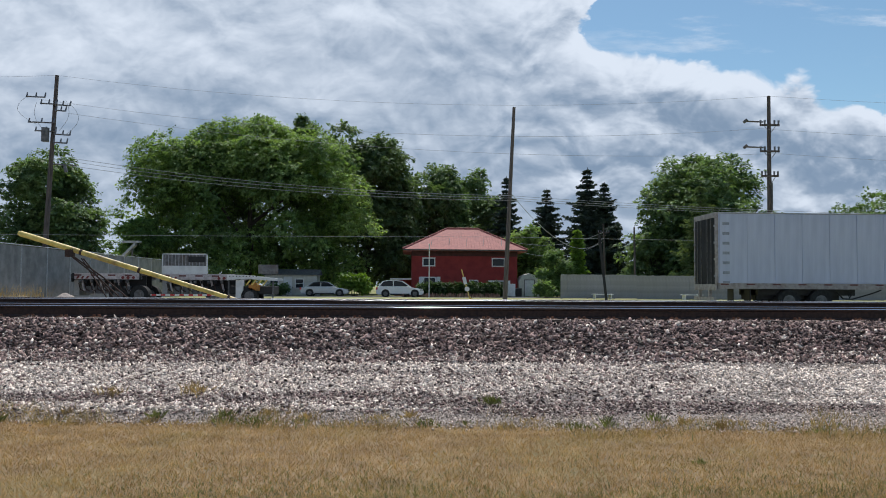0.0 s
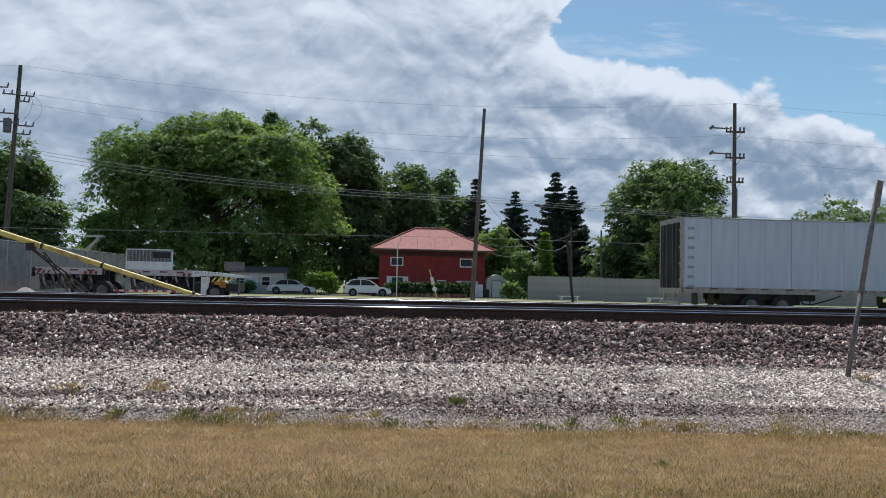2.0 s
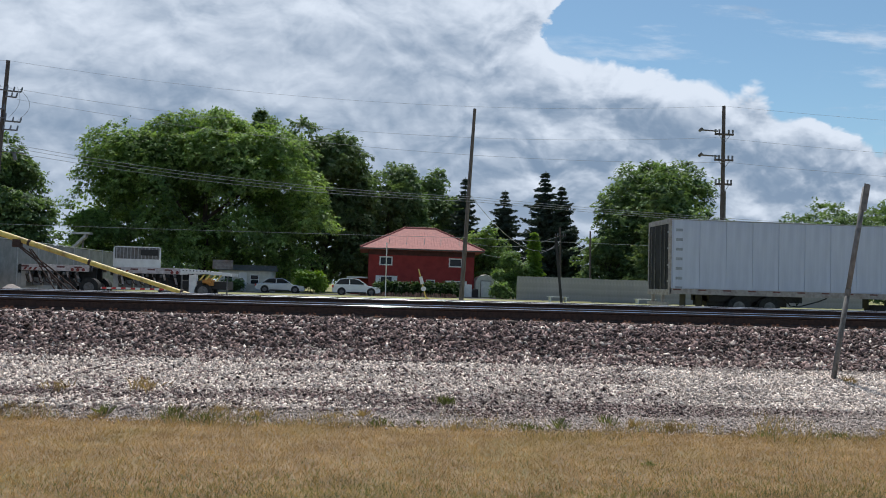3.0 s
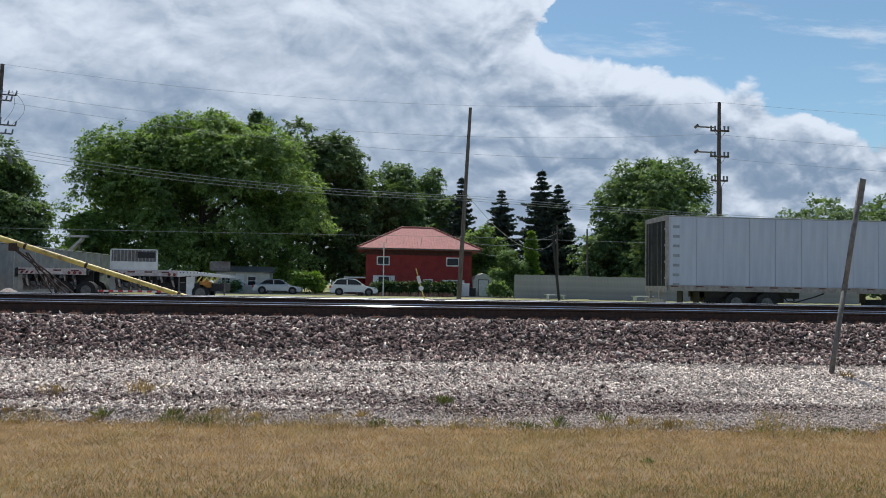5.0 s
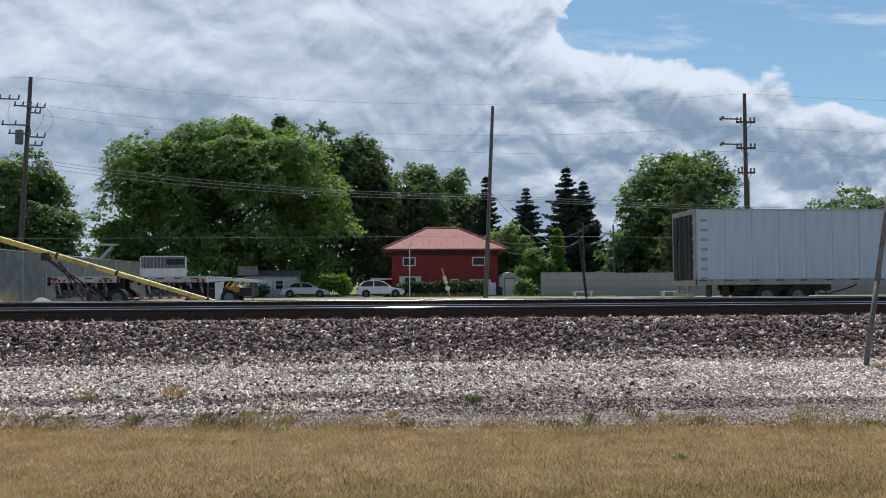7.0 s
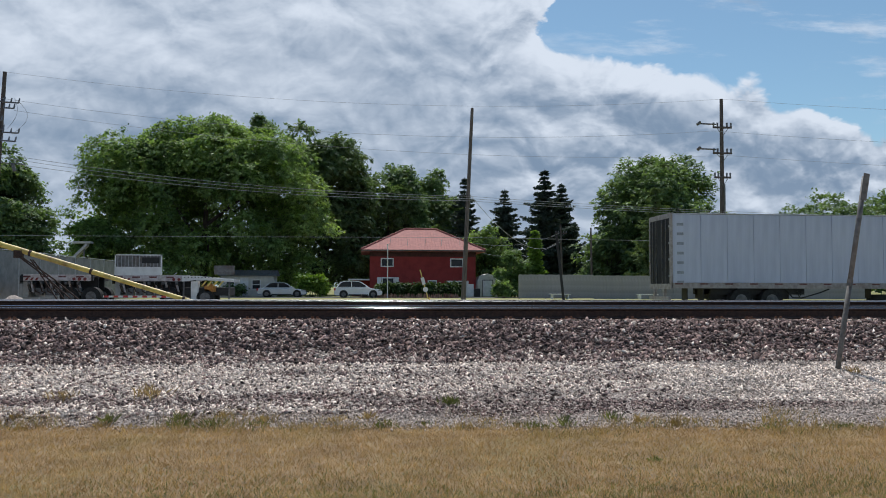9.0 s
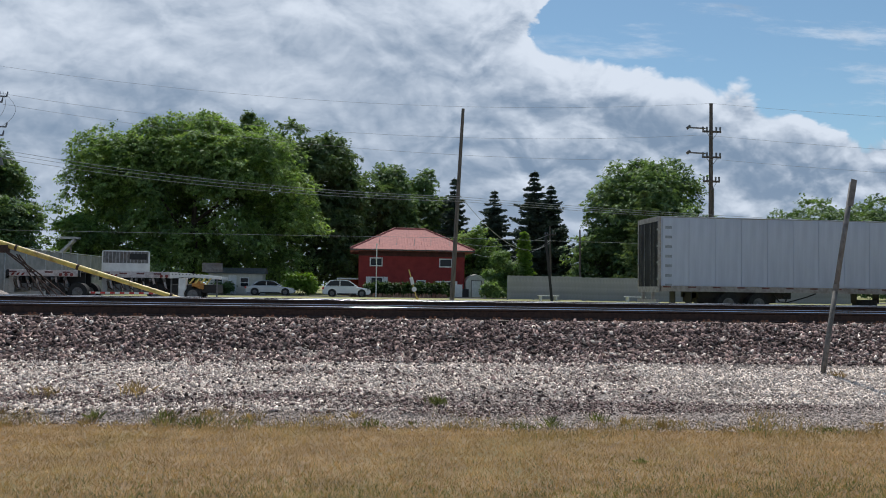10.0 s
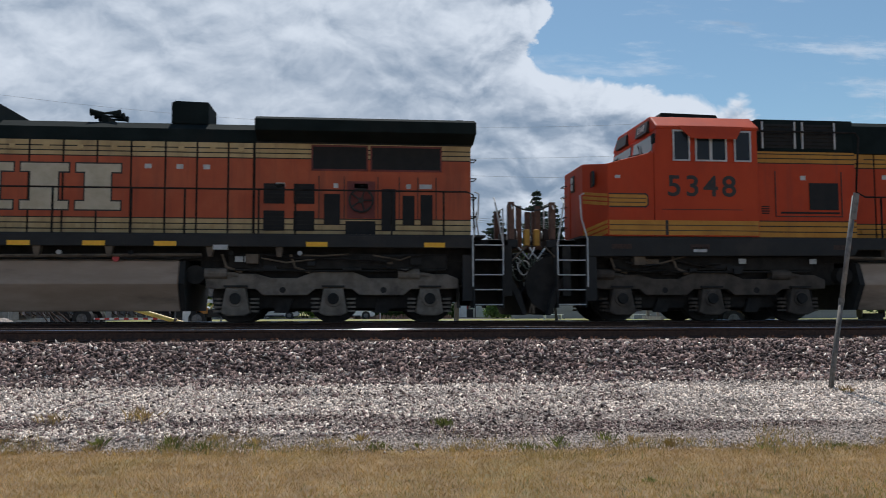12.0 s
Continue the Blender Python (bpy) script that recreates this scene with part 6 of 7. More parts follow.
def steps(loco, x0, x1, sy):
    """One corner stair well with five treads."""
    y0, y1 = sorted((sy * 0.95, sy * 1.5))
    yo = sy * 1.5
    st = part("stair_well", Shape().box(x0, x1, min(sy * 0.9, sy * 0.95), max(sy * 0.9, sy * 0.95), 0.35, 1.75), T["under"], loco)
    for sx in (x0, x1):
        part("stringer", Shape().box(sx - 0.015, sx + 0.015, y0, y1, 0.30, 1.62), T["sill"], st)
    for i in range(5):
        z = 0.36 + 0.315 * i
        part("tread", Shape().box(x0 + 0.015, x1 - 0.015, y0, y1, z, z + 0.02), T["sill"], st)
        part("tread_edge", Shape().box(x0 + 0.015, x1 - 0.015, min(yo, yo + sy * 0.012), max(yo, yo + sy * 0.012), z - 0.004, z + 0.022), T["tread"], st)


def bar(loco, pts, mat, r=0.02, name="handrail"):
    return part(name, Shape().tube(pts, r, 6), mat, loco)


def locomotive(number, paint, lettering, label, variant):
    """Local x runs back from the front coupler, y across (near side negative), z up from the rail."""
    t = thing("locomotive", 0, TRACKS[1], RAIL_Z2, label, "locomotive", "three coupled locomotives")
    P = paint
    # underframe
    part("underframe", Shape().box(0.55, 21.75, -1.0, 1.0, 1.30, 1.78), T["under"], t)
    for sy in (-1, 1):
        y0, y1 = sorted((sy * 1.40, sy * 1.50))
        part("side_sill", Shape().prism([(1.08, 1.80), (20.92, 1.80), (20.92, 1.56), (7.25, 1.57), (7.15, 1.44), (1.35, 1.40), (1.08, 1.40)], y0, y1, "y"), T["sill"], t, bevel=0.012)
        for k, x in enumerate((1.85, 3.6, 4.0, 6.9, 8.6, 10.1, 11.75, 13.2, 14.6, 16.1, 17.65, 20.1)):
            ys = sorted((sy * 1.501, sy * 1.507))
            if k == 2 or (variant == 2 and k == 9):
                part("data_plate", Shape().box(x - 0.55, x - 0.25, *ys, 1.50, 1.60), T["tread"], t)
            else:
                part("reflector_strip", Shape().box(x - 0.22, x + 0.22, *ys, 1.57, 1.67), M["amber"] if variant != 3 or k > 3 else M["rust"], t)
        part("cable_run", Shape().tube([(7.3 + 0.5 * i, sy * 1.32, 1.38 - 0.05 * (i % 2)) for i in range(17)], 0.03, 6), T["hose"], t)
    part("walkway", Shape().box(0.95, 21.2, -1.46, 1.46, 1.80, 1.84), T["sill"], t)
    # nose: front narrowed by two chamfers, top sloping up to the windshield
    plan = [(1.20, -0.78), (1.56, -1.5), (2.597, -1.5), (2.597, 1.5), (1.56, 1.5), (1.20, 0.78)]
    top = [3.52, 3.42, 3.70, 3.70, 3.42, 3.52]
    n = len(plan)
    s = Shape()
    s.add([(x, y, 1.84) for x, y in plan] + [(x, y, z) for (x, y), z in zip(plan, top)],
          [tuple(range(n))[::-1], (6, 7, 10, 11), (7, 8, 9, 10)] + [(i, (i + 1) % n, n + (i + 1) % n, n + i) for i in range(n)])
    part("nose", s, T["orange_" + variant_key(variant)], t, bevel=0.03)
    # cab
    s = Shape()
    prof = [(2.60, 1.84), (4.97, 1.84), (4.97, 4.22), (2.68, 4.22), (2.60, 3.68)]
    s.prism(prof, -1.5, 1.5, "y")
    cab = part("cab", s, T["orange_" + variant_key(variant)], t, bevel=0.02)
    s = Shape()
    s.prism([(-1.52, 4.20), (-1.52, 4.27), (-1.12, 4.56), (1.12, 4.56), (1.52, 4.27), (1.52, 4.20)], 2.66, 5.0, "x")
    part("cab_roof", s, T["orange_" + variant_key(variant)], t, bevel=0.03)
    vs = [(3.15, -1.53, 4.25), (4.62, -1.53, 4.25), (4.42, -1.65, 3.97), (3.40, -1.65, 3.97)]
    part("sun_visor", Shape().add(vs + [(x, y, z + 0.025) for x, y, z in vs], [(3, 2, 1, 0), (4, 5, 6, 7), (0, 1, 5, 4), (1, 2, 6, 5), (2, 3, 7, 6), (3, 0, 4, 7)]), T["chipped"] if variant == 2 else T["orange_" + variant_key(variant)], t)
    rise = {1: 0.23, 2: 0.05, 3: 0.18}[variant]
    ac = part("air_conditioner", Shape().prism([(2.95, 4.56), (4.45, 4.56), (4.36, 4.53 + rise), (3.06, 4.56 + rise)], -0.8, 0.8, "y"), T["roof"], t, bevel=0.03)
    part("antenna", Shape().tube([(3.3, -0.3, 4.53 + rise), (3.3, -0.3, 4.63 + rise)], 0.02, 6).box(4.05, 4.3, -0.3, -0.2, 4.52 + rise, 4.59 + rise), T["roof"], ac)
    # lower band and stripes on cab and nose flanks
    for sy in (-1, 1):
        ya, yb = sorted((sy * 1.502, sy * 1.507))
        for x0, x1 in ((1.58, 2.83), (2.90, 4.95)):
            bnd = part("stripe_band", Shape().box(x0, x1, ya, yb, 1.87, 2.19), T["band_" + variant_key(variant)], t, "striped lower band")
            for z in (1.96, 2.075):
                part("stripe_line", Shape().box(x0, x1, min(ya, sy * 1.510), max(yb, sy * 1.510), z, z + 0.018), T["herald"], bnd)
        sw = part("stripe_band", Shape().prism([(1.58, 2.48), (2.36, 2.48), (2.44, 2.53), (2.44, 2.71), (2.36, 2.76), (1.58, 2.76)], ya, yb, "y"), T["band_" + variant_key(variant)], t, "rounded end of the nose stripes")
        for z, hh in ((2.465, 0.030), (2.565, 0.018), (2.655, 0.018), (2.745, 0.030)):
            part("stripe_line", Shape().box(1.58, 2.40, min(ya, sy * 1.510), max(yb, sy * 1.510), z, z + hh), T["herald"], sw)
        part("stripe_line", Shape().prism([(2.36, 2.462), (2.40, 2.462), (2.465, 2.52), (2.465, 2.72), (2.40, 2.778), (2.36, 2.778), (2.36, 2.755), (2.39, 2.755), (2.435, 2.71), (2.435, 2.53), (2.39, 2.485), (2.36, 2.485)], min(ya, sy * 1.510), max(yb, sy * 1.510), "y"), T["herald"], sw)
        # stripes carried round the chamfered corner
        for z, hgt in ((1.90, 0.09), (2.02, 0.07), (2.12, 0.07), (2.50, 0.07), (2.60, 0.07), (2.70, 0.06)):
            a, b = (1.21, sy * 0.80), (1.55, sy * 1.48)
            up = 0.12 if z > 2.4 else -0.16
            outer = [(a[0] - 0.010, a[1] + sy * 0.004, z + up), (b[0] - 0.010, b[1] + sy * 0.006, z), (b[0] - 0.010, b[1] + sy * 0.006, z + hgt), (a[0] - 0.010, a[1] + sy * 0.004, z + hgt + up)]
            inner = [(x + 0.016, y, zz) for x, y, zz in outer]
            part("corner_stripe", Shape().add(outer + inner, [(0, 1, 2, 3), (7, 6, 5, 4), (0, 4, 5, 1), (3, 2, 6, 7), (0, 3, 7, 4), (1, 5, 6, 2)]), T["band_" + variant_key(variant)], t)
        # cab side windows
        for x0, x1 in ((3.06, 3.38), (3.57, 3.86), (3.92, 4.22), (4.46, 4.78)):
            fr = Shape()
            b = 0.035
            y0, y1 = sorted((sy * 1.503, sy * 1.53))
            fr.box(x0 - b, x1 + b, y0, y1, 3.53 - b, 3.53).box(x0 - b, x1 + b, y0, y1, 4.15, 4.15 + b).box(x0 - b, x0, y0, y1, 3.53, 4.15).box(x1, x1 + b, y0, y1, 3.53, 4.15)
            w = part("side_window", fr, T["trim"], t)
            part("pane", Shape().box(x0, x1, min(sy * 1.504, sy * 1.512), max(sy * 1.504, sy * 1.512), 3.53, 4.15), M["glass"], w)
        for q in range(4):
            part("vent_slot", Shape().box(5.06, 5.24, min(sy * 1.443, sy * 1.452), max(sy * 1.443, sy * 1.452), 2.36 + 0.05 * q, 2.385 + 0.05 * q), T["vent"], t)
        part("door_slit", Shape().box(5.50, 6.88, min(sy * 1.443, sy * 1.456), max(sy * 1.443, sy * 1.456), 2.37, 2.41), T["vent"], t)
        part("cab_seam", Shape().box(2.75, 4.6, min(sy * 1.502, sy * 1.506), max(sy * 1.502, sy * 1.506), 2.425, 2.44), T["herald"], t)
        part("step_light", Shape().box(1.72, 1.84, min(sy * 1.502, sy * 1.508), max(sy * 1.502, sy * 1.508), 3.10, 3.17), T["tread"], t)
    # windshield panes on the sloping cab front
    for y0, y1 in ((-1.38, -0.1), (0.1, 1.38)):
        def fp(q, off):
            return (2.60 + 0.08 * q - off, 3.68 + 0.54 * q + 0.15 * off)
        (ax, az), (bx, bz), (cx, cz), (dx, dz) = fp(0.10, 0.003), fp(0.78, 0.003), fp(0.78, 0.016), fp(0.10, 0.016)
        part("windshield", Shape().prism([(ax, az), (bx, bz), (cx, cz), (dx, dz)], y0, y1, "y"), M["glass_sky"], t)
        part("wiper", Shape().tube([(2.575, (y0 + y1) / 2, 3.74), (2.60, (y0 + y1) / 2 + 0.25, 4.02)], 0.012, 5), T["hose"], t)
    for yc in (-0.72, 0.72):
        part("number_board", Shape().prism([(2.58, 4.20), (2.62, 4.46), (2.72, 4.46), (2.70, 4.20)], yc - 0.38, yc + 0.38, "y"), T["number"], t, "dark number board over the windshield", bevel=0.01)
    numerals(number, 0.2, T["tread"], t, pose(2.592, -0.72, 4.33) @ Matrix.Rotation(-math.pi / 2, 4, "Z") @ Matrix.Rotation(math.radians(81.3), 4, "X"), "board_numeral")
    numerals(number, 0.64, T["number"], t, pose(3.67, -1.505, 2.925) @ SIDE_TEXT, "numeral", 1.08)
    numerals(number, 0.64, T["number"], t, pose(3.72, 1.505, 2.97) @ Matrix.Rotation(math.pi, 4, "Z") @ SIDE_TEXT, "numeral", 1.08)
    for sy in (-1, 1):
        part("band_post", Shape().box(2.835, 2.895, min(sy * 1.502, sy * 1.512), max(sy * 1.502, sy * 1.512), 1.87, 2.19), T["herald"], t)
    # nose front: headlights, door, grab irons, classification
    part("headlight_box", Shape().box(1.17, 1.24, -0.14, 0.14, 2.98, 3.36), T["herald"], t, bevel=0.01)
    for z in (3.09, 3.25):
        part("headlight", Shape().disc(1.165, 0, z, 0.07, 0.03, "x", 14), T["lamp"] if variant == 1 else T["lens"], t, "lit headlight" if variant == 1 else "unlit headlight")
    part("nose_door", Shape().box(1.175, 1.21, 0.25, 0.75, 1.95, 3.2), T["orange_" + variant_key(variant)], t, bevel=0.01)
    part("nose_window", Shape().prism([(-1.22, 2.95), (-1.02, 2.95), (-0.99, 3.0), (-0.99, 3.25), (-1.05, 3.3), (-1.2, 3.3), (-1.25, 3.22), (-1.25, 3.0)], 1.31, 1.345, "x"), M["glass"], t)
    for k in range(5):
        bar(t, [(1.22, 0.78, 2.2 + 0.25 * k), (1.1, 0.78, 2.2 + 0.25 * k), (1.1, 0.5, 2.2 + 0.25 * k), (1.18, 0.5, 2.2 + 0.25 * k)], T["sill"], 0.012, "grab_iron")
    bar(t, [(1.5, -0.3, 3.42), (1.5, -0.3, 3.50), (2.1, -0.3, 3.62), (2.1, -0.3, 3.55)], T["sill"], 0.014, "grab_iron")
    bar(t, [(2.2, -1.0, 3.58), (2.2, -1.0, 3.66), (2.55, -1.0, 3.74)], T["sill"], 0.014, "grab_iron")
    part("bell_box", Shape().box(1.95, 2.15, -0.9, -0.6, 3.48, 3.62), T["roof"], t, bevel=0.02)
    part("mirror", Shape().box(2.52, 2.56, -1.72, -1.56, 3.85, 4.05), T["roof"], t)
    # front platform, plow, coupler, hoses, ditch lights
    for end, sx in ((0.0, 1), (22.3, -1)):
        def X(v):
            return end + sx * v
        xa, xb = sorted((X(0.32), X(1.0)))
        part("end_platform", Shape().box(xa, xb, -1.0, 1.0, 1.62, 1.79), T["sill"], t, bevel=0.02)
        xa, xb = sorted((X(0.55), X(0.72)))
        part("end_plate", Shape().box(xa, xb, -1.5, 1.5, 0.55, 1.62), T["under"], t)
        co = part("coupler", Shape().box(*sorted((X(0.0), X(0.6))), -0.16, 0.16, 0.72, 1.0), T["truck"], t, "rusty cast knuckle coupler", bevel=0.04)
        part("knuckle", Shape().box(*sorted((X(-0.10), X(0.08))), -0.22, 0.0, 0.70, 1.02), T["truck"], co, bevel=0.04)
        pl = [(X(0.60), 1.05), (X(0.34), 0.60), (X(0.22), 0.16), (X(0.30), 0.14), (X(0.66), 0.95)]
        part("plow", Shape().prism(pl, -1.42, 1.42, "y"), T["under"], t, bevel=0.01)
        for y in (-0.75, -0.5, 0.45, 0.7):
            bar(t, [(X(0.5), y, 1.5), (X(0.28), y, 1.2), (X(0.16), y + 0.06, 0.75), (X(0.30), y + 0.1, 0.5)], T["hose"], 0.028, "air_hose")
        bar(t, [(X(0.45), -0.2, 1.55), (X(0.1), -0.25, 1.1), (X(-0.02), -0.3, 0.9)], T["grab"], 0.02, "cable")
        for k in range(6):
            y = -0.95 + 0.36 * k
            bar(t, [(X(0.5), y, 1.45 - 0.05 * k), (X(0.2), y - 0.05, 1.5), (X(0.02), y, 1.25), (X(0.06), y + 0.1, 0.85), (X(0.25), y + 0.12, 0.6 + 0.05 * k)], T["hose"], 0.03, "air_hose")
            part("hose_coupling", Shape().tube([(X(0.05), y + 0.1, 0.86), (X(0.12), y + 0.11, 0.76)], 0.045, 8), T["grab"] if k % 2 else T["truck"], t)
        part("walk_plate", Shape().box(*sorted((X(-0.02), X(0.34))), -0.55, 0.55, 1.60, 1.66), T["rust_brown"], t, "brown folding walk plate")
        part("marker_box", Shape().box(*sorted((X(0.05), X(0.17))), -0.98, -0.80, 1.66, 2.02), T["box_yellow"], t, "yellow box on the end platform", bevel=0.02)
        for k in range(5):
            cx, cz, rr = X(0.12 + 0.06 * k), 1.28 - 0.10 * (k % 3), 0.13 + 0.03 * (k % 3)
            loop = [(cx + sx * rr * 0.8 * math.cos(q * 0.5236), -1.0 + 0.12 * k + 0.05 * math.sin(q), cz + rr * math.sin(q * 0.5236)) for q in range(13)]
            bar(t, loop, T["grab"] if k % 2 else T["hose_green"], 0.016, "cable_loop")
        bar(t, [(X(0.05), -0.95, 1.62), (X(0.0), -1.02, 1.5), (X(0.1), -1.05, 1.36), (X(0.22), -1.0, 1.52), (X(0.30), -0.95, 1.62)], T["grab"], 0.022, "cable")
        bar(t, [(X(0.5), -0.95, 2.60), (X(0.2), -0.98, 2.46), (X(-0.02), -1.0, 2.42)], T["hose"], 0.02, "jumper_cable")
        bar(t, [(X(0.52), -1.30, 1.30), (X(0.20), -1.28, 1.62)], T["truck"], 0.02, "uncoupling_lever")
        # rounded plow wing seen from the side
        wing = [(X(0.42), 1.45)] + [(X(0.42 - 0.62 * math.sin(q * math.pi / 10)), 0.80 + 0.62 * math.cos(q * math.pi / 10)) for q in range(1, 10)] + [(X(0.42), 0.16)]
        for ya, yb in ((-1.18, -1.10), (1.10, 1.18)) if sx > 0 else ():
            part("plow_wing", Shape().prism(wing, ya, yb, "y"), T["under"], t)
        part("drawbar_pocket", Shape().box(*sorted((X(0.35), X(0.6))), -0.5, 0.5, 0.6, 1.5), T["under"], t, bevel=0.05)
        for y in (-0.62, 0.62):
            lb = part("ditch_light_box", Shape().box(*sorted((X(0.30), X(0.46))), y - 0.12, y + 0.12, 1.80, 2.06), T["herald"], t, bevel=0.02)
            part("ditch_light", Shape().disc(X(0.29), y, 1.93, 0.085, 0.03, "x", 14), T["lamp"] if (sx > 0 and variant == 1) else T["lens"], lb)
        for sy in (-1, 1):
            back = 0.0 if sx > 0 else 0.30
            xs2 = sorted((X(0.44 + back), X(1.06 + back)))
            steps(t, *xs2, sy)
            # bent pale grab rails beside the stairs
            bar(t, [(X(0.44 + back), sy * 1.51, 1.0), (X(0.44 + back), sy * 1.51, 1.66), (X(0.60 + back), sy * 1.44, 2.55), (X(0.60 + back), sy * 1.30, 2.66)], T["grab"], 0.018)
            bar(t, [(X(1.09 + back), sy * 1.52, 0.75), (X(1.09 + back), sy * 1.52, 1.76), (X(0.97 + back), sy * 1.47, 2.25), (X(0.95 + back), sy * 1.47, 2.72), (X(1.04 + back), sy * 1.45, 2.76)], T["grab"], 0.018)
            bar(t, [(X(0.42), sy * 0.3, 1.80), (X(0.42), sy * 0.3, 2.62), (X(0.46), sy * 0.9, 2.62), (X(0.46), sy * 1.1, 2.45)], T["grab"], 0.018)
            part("gate_post", Shape().box(*sorted((X(0.40), X(0.52))), min(sy * 0.86, sy * 1.0), max(sy * 0.86, sy * 1.0), 1.80, 2.62), T["rust_brown"], t, "brown anticlimber post")
            part("gate_post", Shape().box(*sorted((X(0.16), X(0.27))), min(sy * 0.50, sy * 0.62), max(sy * 0.50, sy * 0.62), 1.62, 2.58), T["rust_brown"], t)
            part("stair_side", Shape().box(*sorted((X(1.09 + back), X(1.30 + back))), min(sy * 1.36, sy * 1.46), max(sy * 1.36, sy * 1.46), 0.45, 1.42), T["sill"], t)
    # equipment cabinet behind the cab
    part("cabinet", Shape().box(4.98, 7.28, -1.44, 1.44, 1.84, 3.76), P, t, bevel=0.015)
    dyn = part("dynamic_brake_box", Shape().box(5.02, 7.30, -1.36, 1.36, 3.765, 4.50), T["roof"], t, bevel=0.02)
    for sy in (-1, 1):
        for x0 in (5.16, 6.10):
            x1 = x0 + 0.74
            g = part("grille", Shape().box(x0, x1, min(sy * 1.362, sy * 1.368), max(sy * 1.362, sy * 1.368), 3.86, 4.40), T["vent"], dyn)
            for q in range(6):
                z = 3.90 + q * 0.085
                part("slat", Shape().box(x0, x1, min(sy * 1.370, sy * 1.384), max(sy * 1.370, sy * 1.384), z, z + 0.025), T["rail"], g)
            for xx in (x0 - 0.03, x1 - 0.01):
                part("grille_post", Shape().box(xx, xx + 0.04, min(sy * 1.370, sy * 1.40), max(sy * 1.370, sy * 1.40), 3.84, 4.44), T["trim"], g)
        ys = sorted((sy * 1.443, sy * 1.455))
        part("cabinet_window", Shape().box(6.18, 6.86, *ys, 2.46, 3.06), T["vent"], t, "dark screened opening")
        part("cabinet_seam", Shape().box(5.38, 5.40, *ys, 2.30, 3.32).box(5.38, 6.95, *ys, 2.30, 2.32).box(6.93, 6.95, *ys, 2.30, 3.32), T["herald"], t)
        part("placard", Shape().box(5.98, 6.1, *ys, 3.12, 3.22), T["tread"], t)
        part("hood_grab", Shape().tube([(4.98, sy * 1.46, 4.21), (7.30, sy * 1.46, 4.21), (7.38, sy * 1.46, 4.1), (7.38, sy * 1.3, 2.9), (7.5, sy * 1.45, 2.76)], 0.022, 6), T["rail"], t)
    if variant == 2:
        part("patched_door", Shape().box(5.33, 6.35, -1.475, -1.458, 2.54, 3.42), T["blue"], t, "blue replacement door")
        part("patched_door", Shape().box(6.355, 7.12, -1.470, -1.458, 2.54, 3.42), T["vent"], t, "dark open doorway")
        for x0 in (5.24, 6.18):
            part("chipped_panel", Shape().box(x0, x0 + 0.92, -1.475, -1.458, 2.10, 2.50), T["chipped"], t, "chipped white lower panel")
        part("primer_sill", Shape().box(5.24, 7.1, -1.515, -1.502, 1.46, 1.86), T["maroon"], t, "dull red primed sill")
    # engine hood with doors
    HY = 0.98
    part("hood_core", Shape().box(7.28, 16.3, -HY + 0.03, HY - 0.03, 1.84, 4.10), T["under"], t)
    part("hood_roof", Shape().prism([(-HY, 3.825), (-HY, 4.10), (-HY + 0.28, 4.27), (HY - 0.28, 4.27), (HY, 4.10), (HY, 3.825)], 11.0, 16.6, "x"), T["roof"], t)
    part("raised_hood", Shape().prism([(-HY - 0.02, 3.825), (-HY - 0.02, 4.47), (-HY + 0.12, 4.58), (HY - 0.12, 4.58), (HY + 0.02, 4.47), (HY + 0.02, 3.825)], 7.31, 11.05, "x"), T["roof"], t, bevel=0.015)
    part("hood_louvre", Shape().box(9.4, 10.9, -HY - 0.035, -HY - 0.022, 3.86, 4.40), T["vent"], t)
    edges = [7.40, 8.05, 8.72, 9.40, 10.08, 10.76, 11.02, 11.70, 12.38, 13.06, 13.75, 14.45, 15.10, 15.75, 16.28]
    for sy in (-1, 1):
        for a, b in zip(edges[:-1], edges[1:]):
            d = part("hood_door", Shape().box(a + 0.020, b - 0.020, min(sy * (HY - 0.03), sy * HY), max(sy * (HY - 0.03), sy * HY), 1.86, 3.82), P, t, bevel=0.008)
            if b - a > 0.4:
                part("latch", Shape().box((a + b) / 2 - 0.05, (a + b) / 2 + 0.05, min(sy * HY, sy * (HY + 0.02)), max(sy * HY, sy * (HY + 0.02)), 1.98, 2.06), T["band_" + variant_key(variant)], d)
                part("hinge", Shape().box((a + b) / 2 - 0.06, (a + b) / 2 + 0.06, min(sy * HY, sy * (HY + 0.02)), max(sy * HY, sy * (HY + 0.02)), 3.64, 3.72), T["band_" + variant_key(variant)], d)
    for x in (8.3, 9.0, 14.1, 14.75, 15.3):
        part("placard", Shape().box(x - 0.07, x + 0.07, -HY - 0.008, -HY - 0.002, 3.24, 3.34), T["tread"], t)
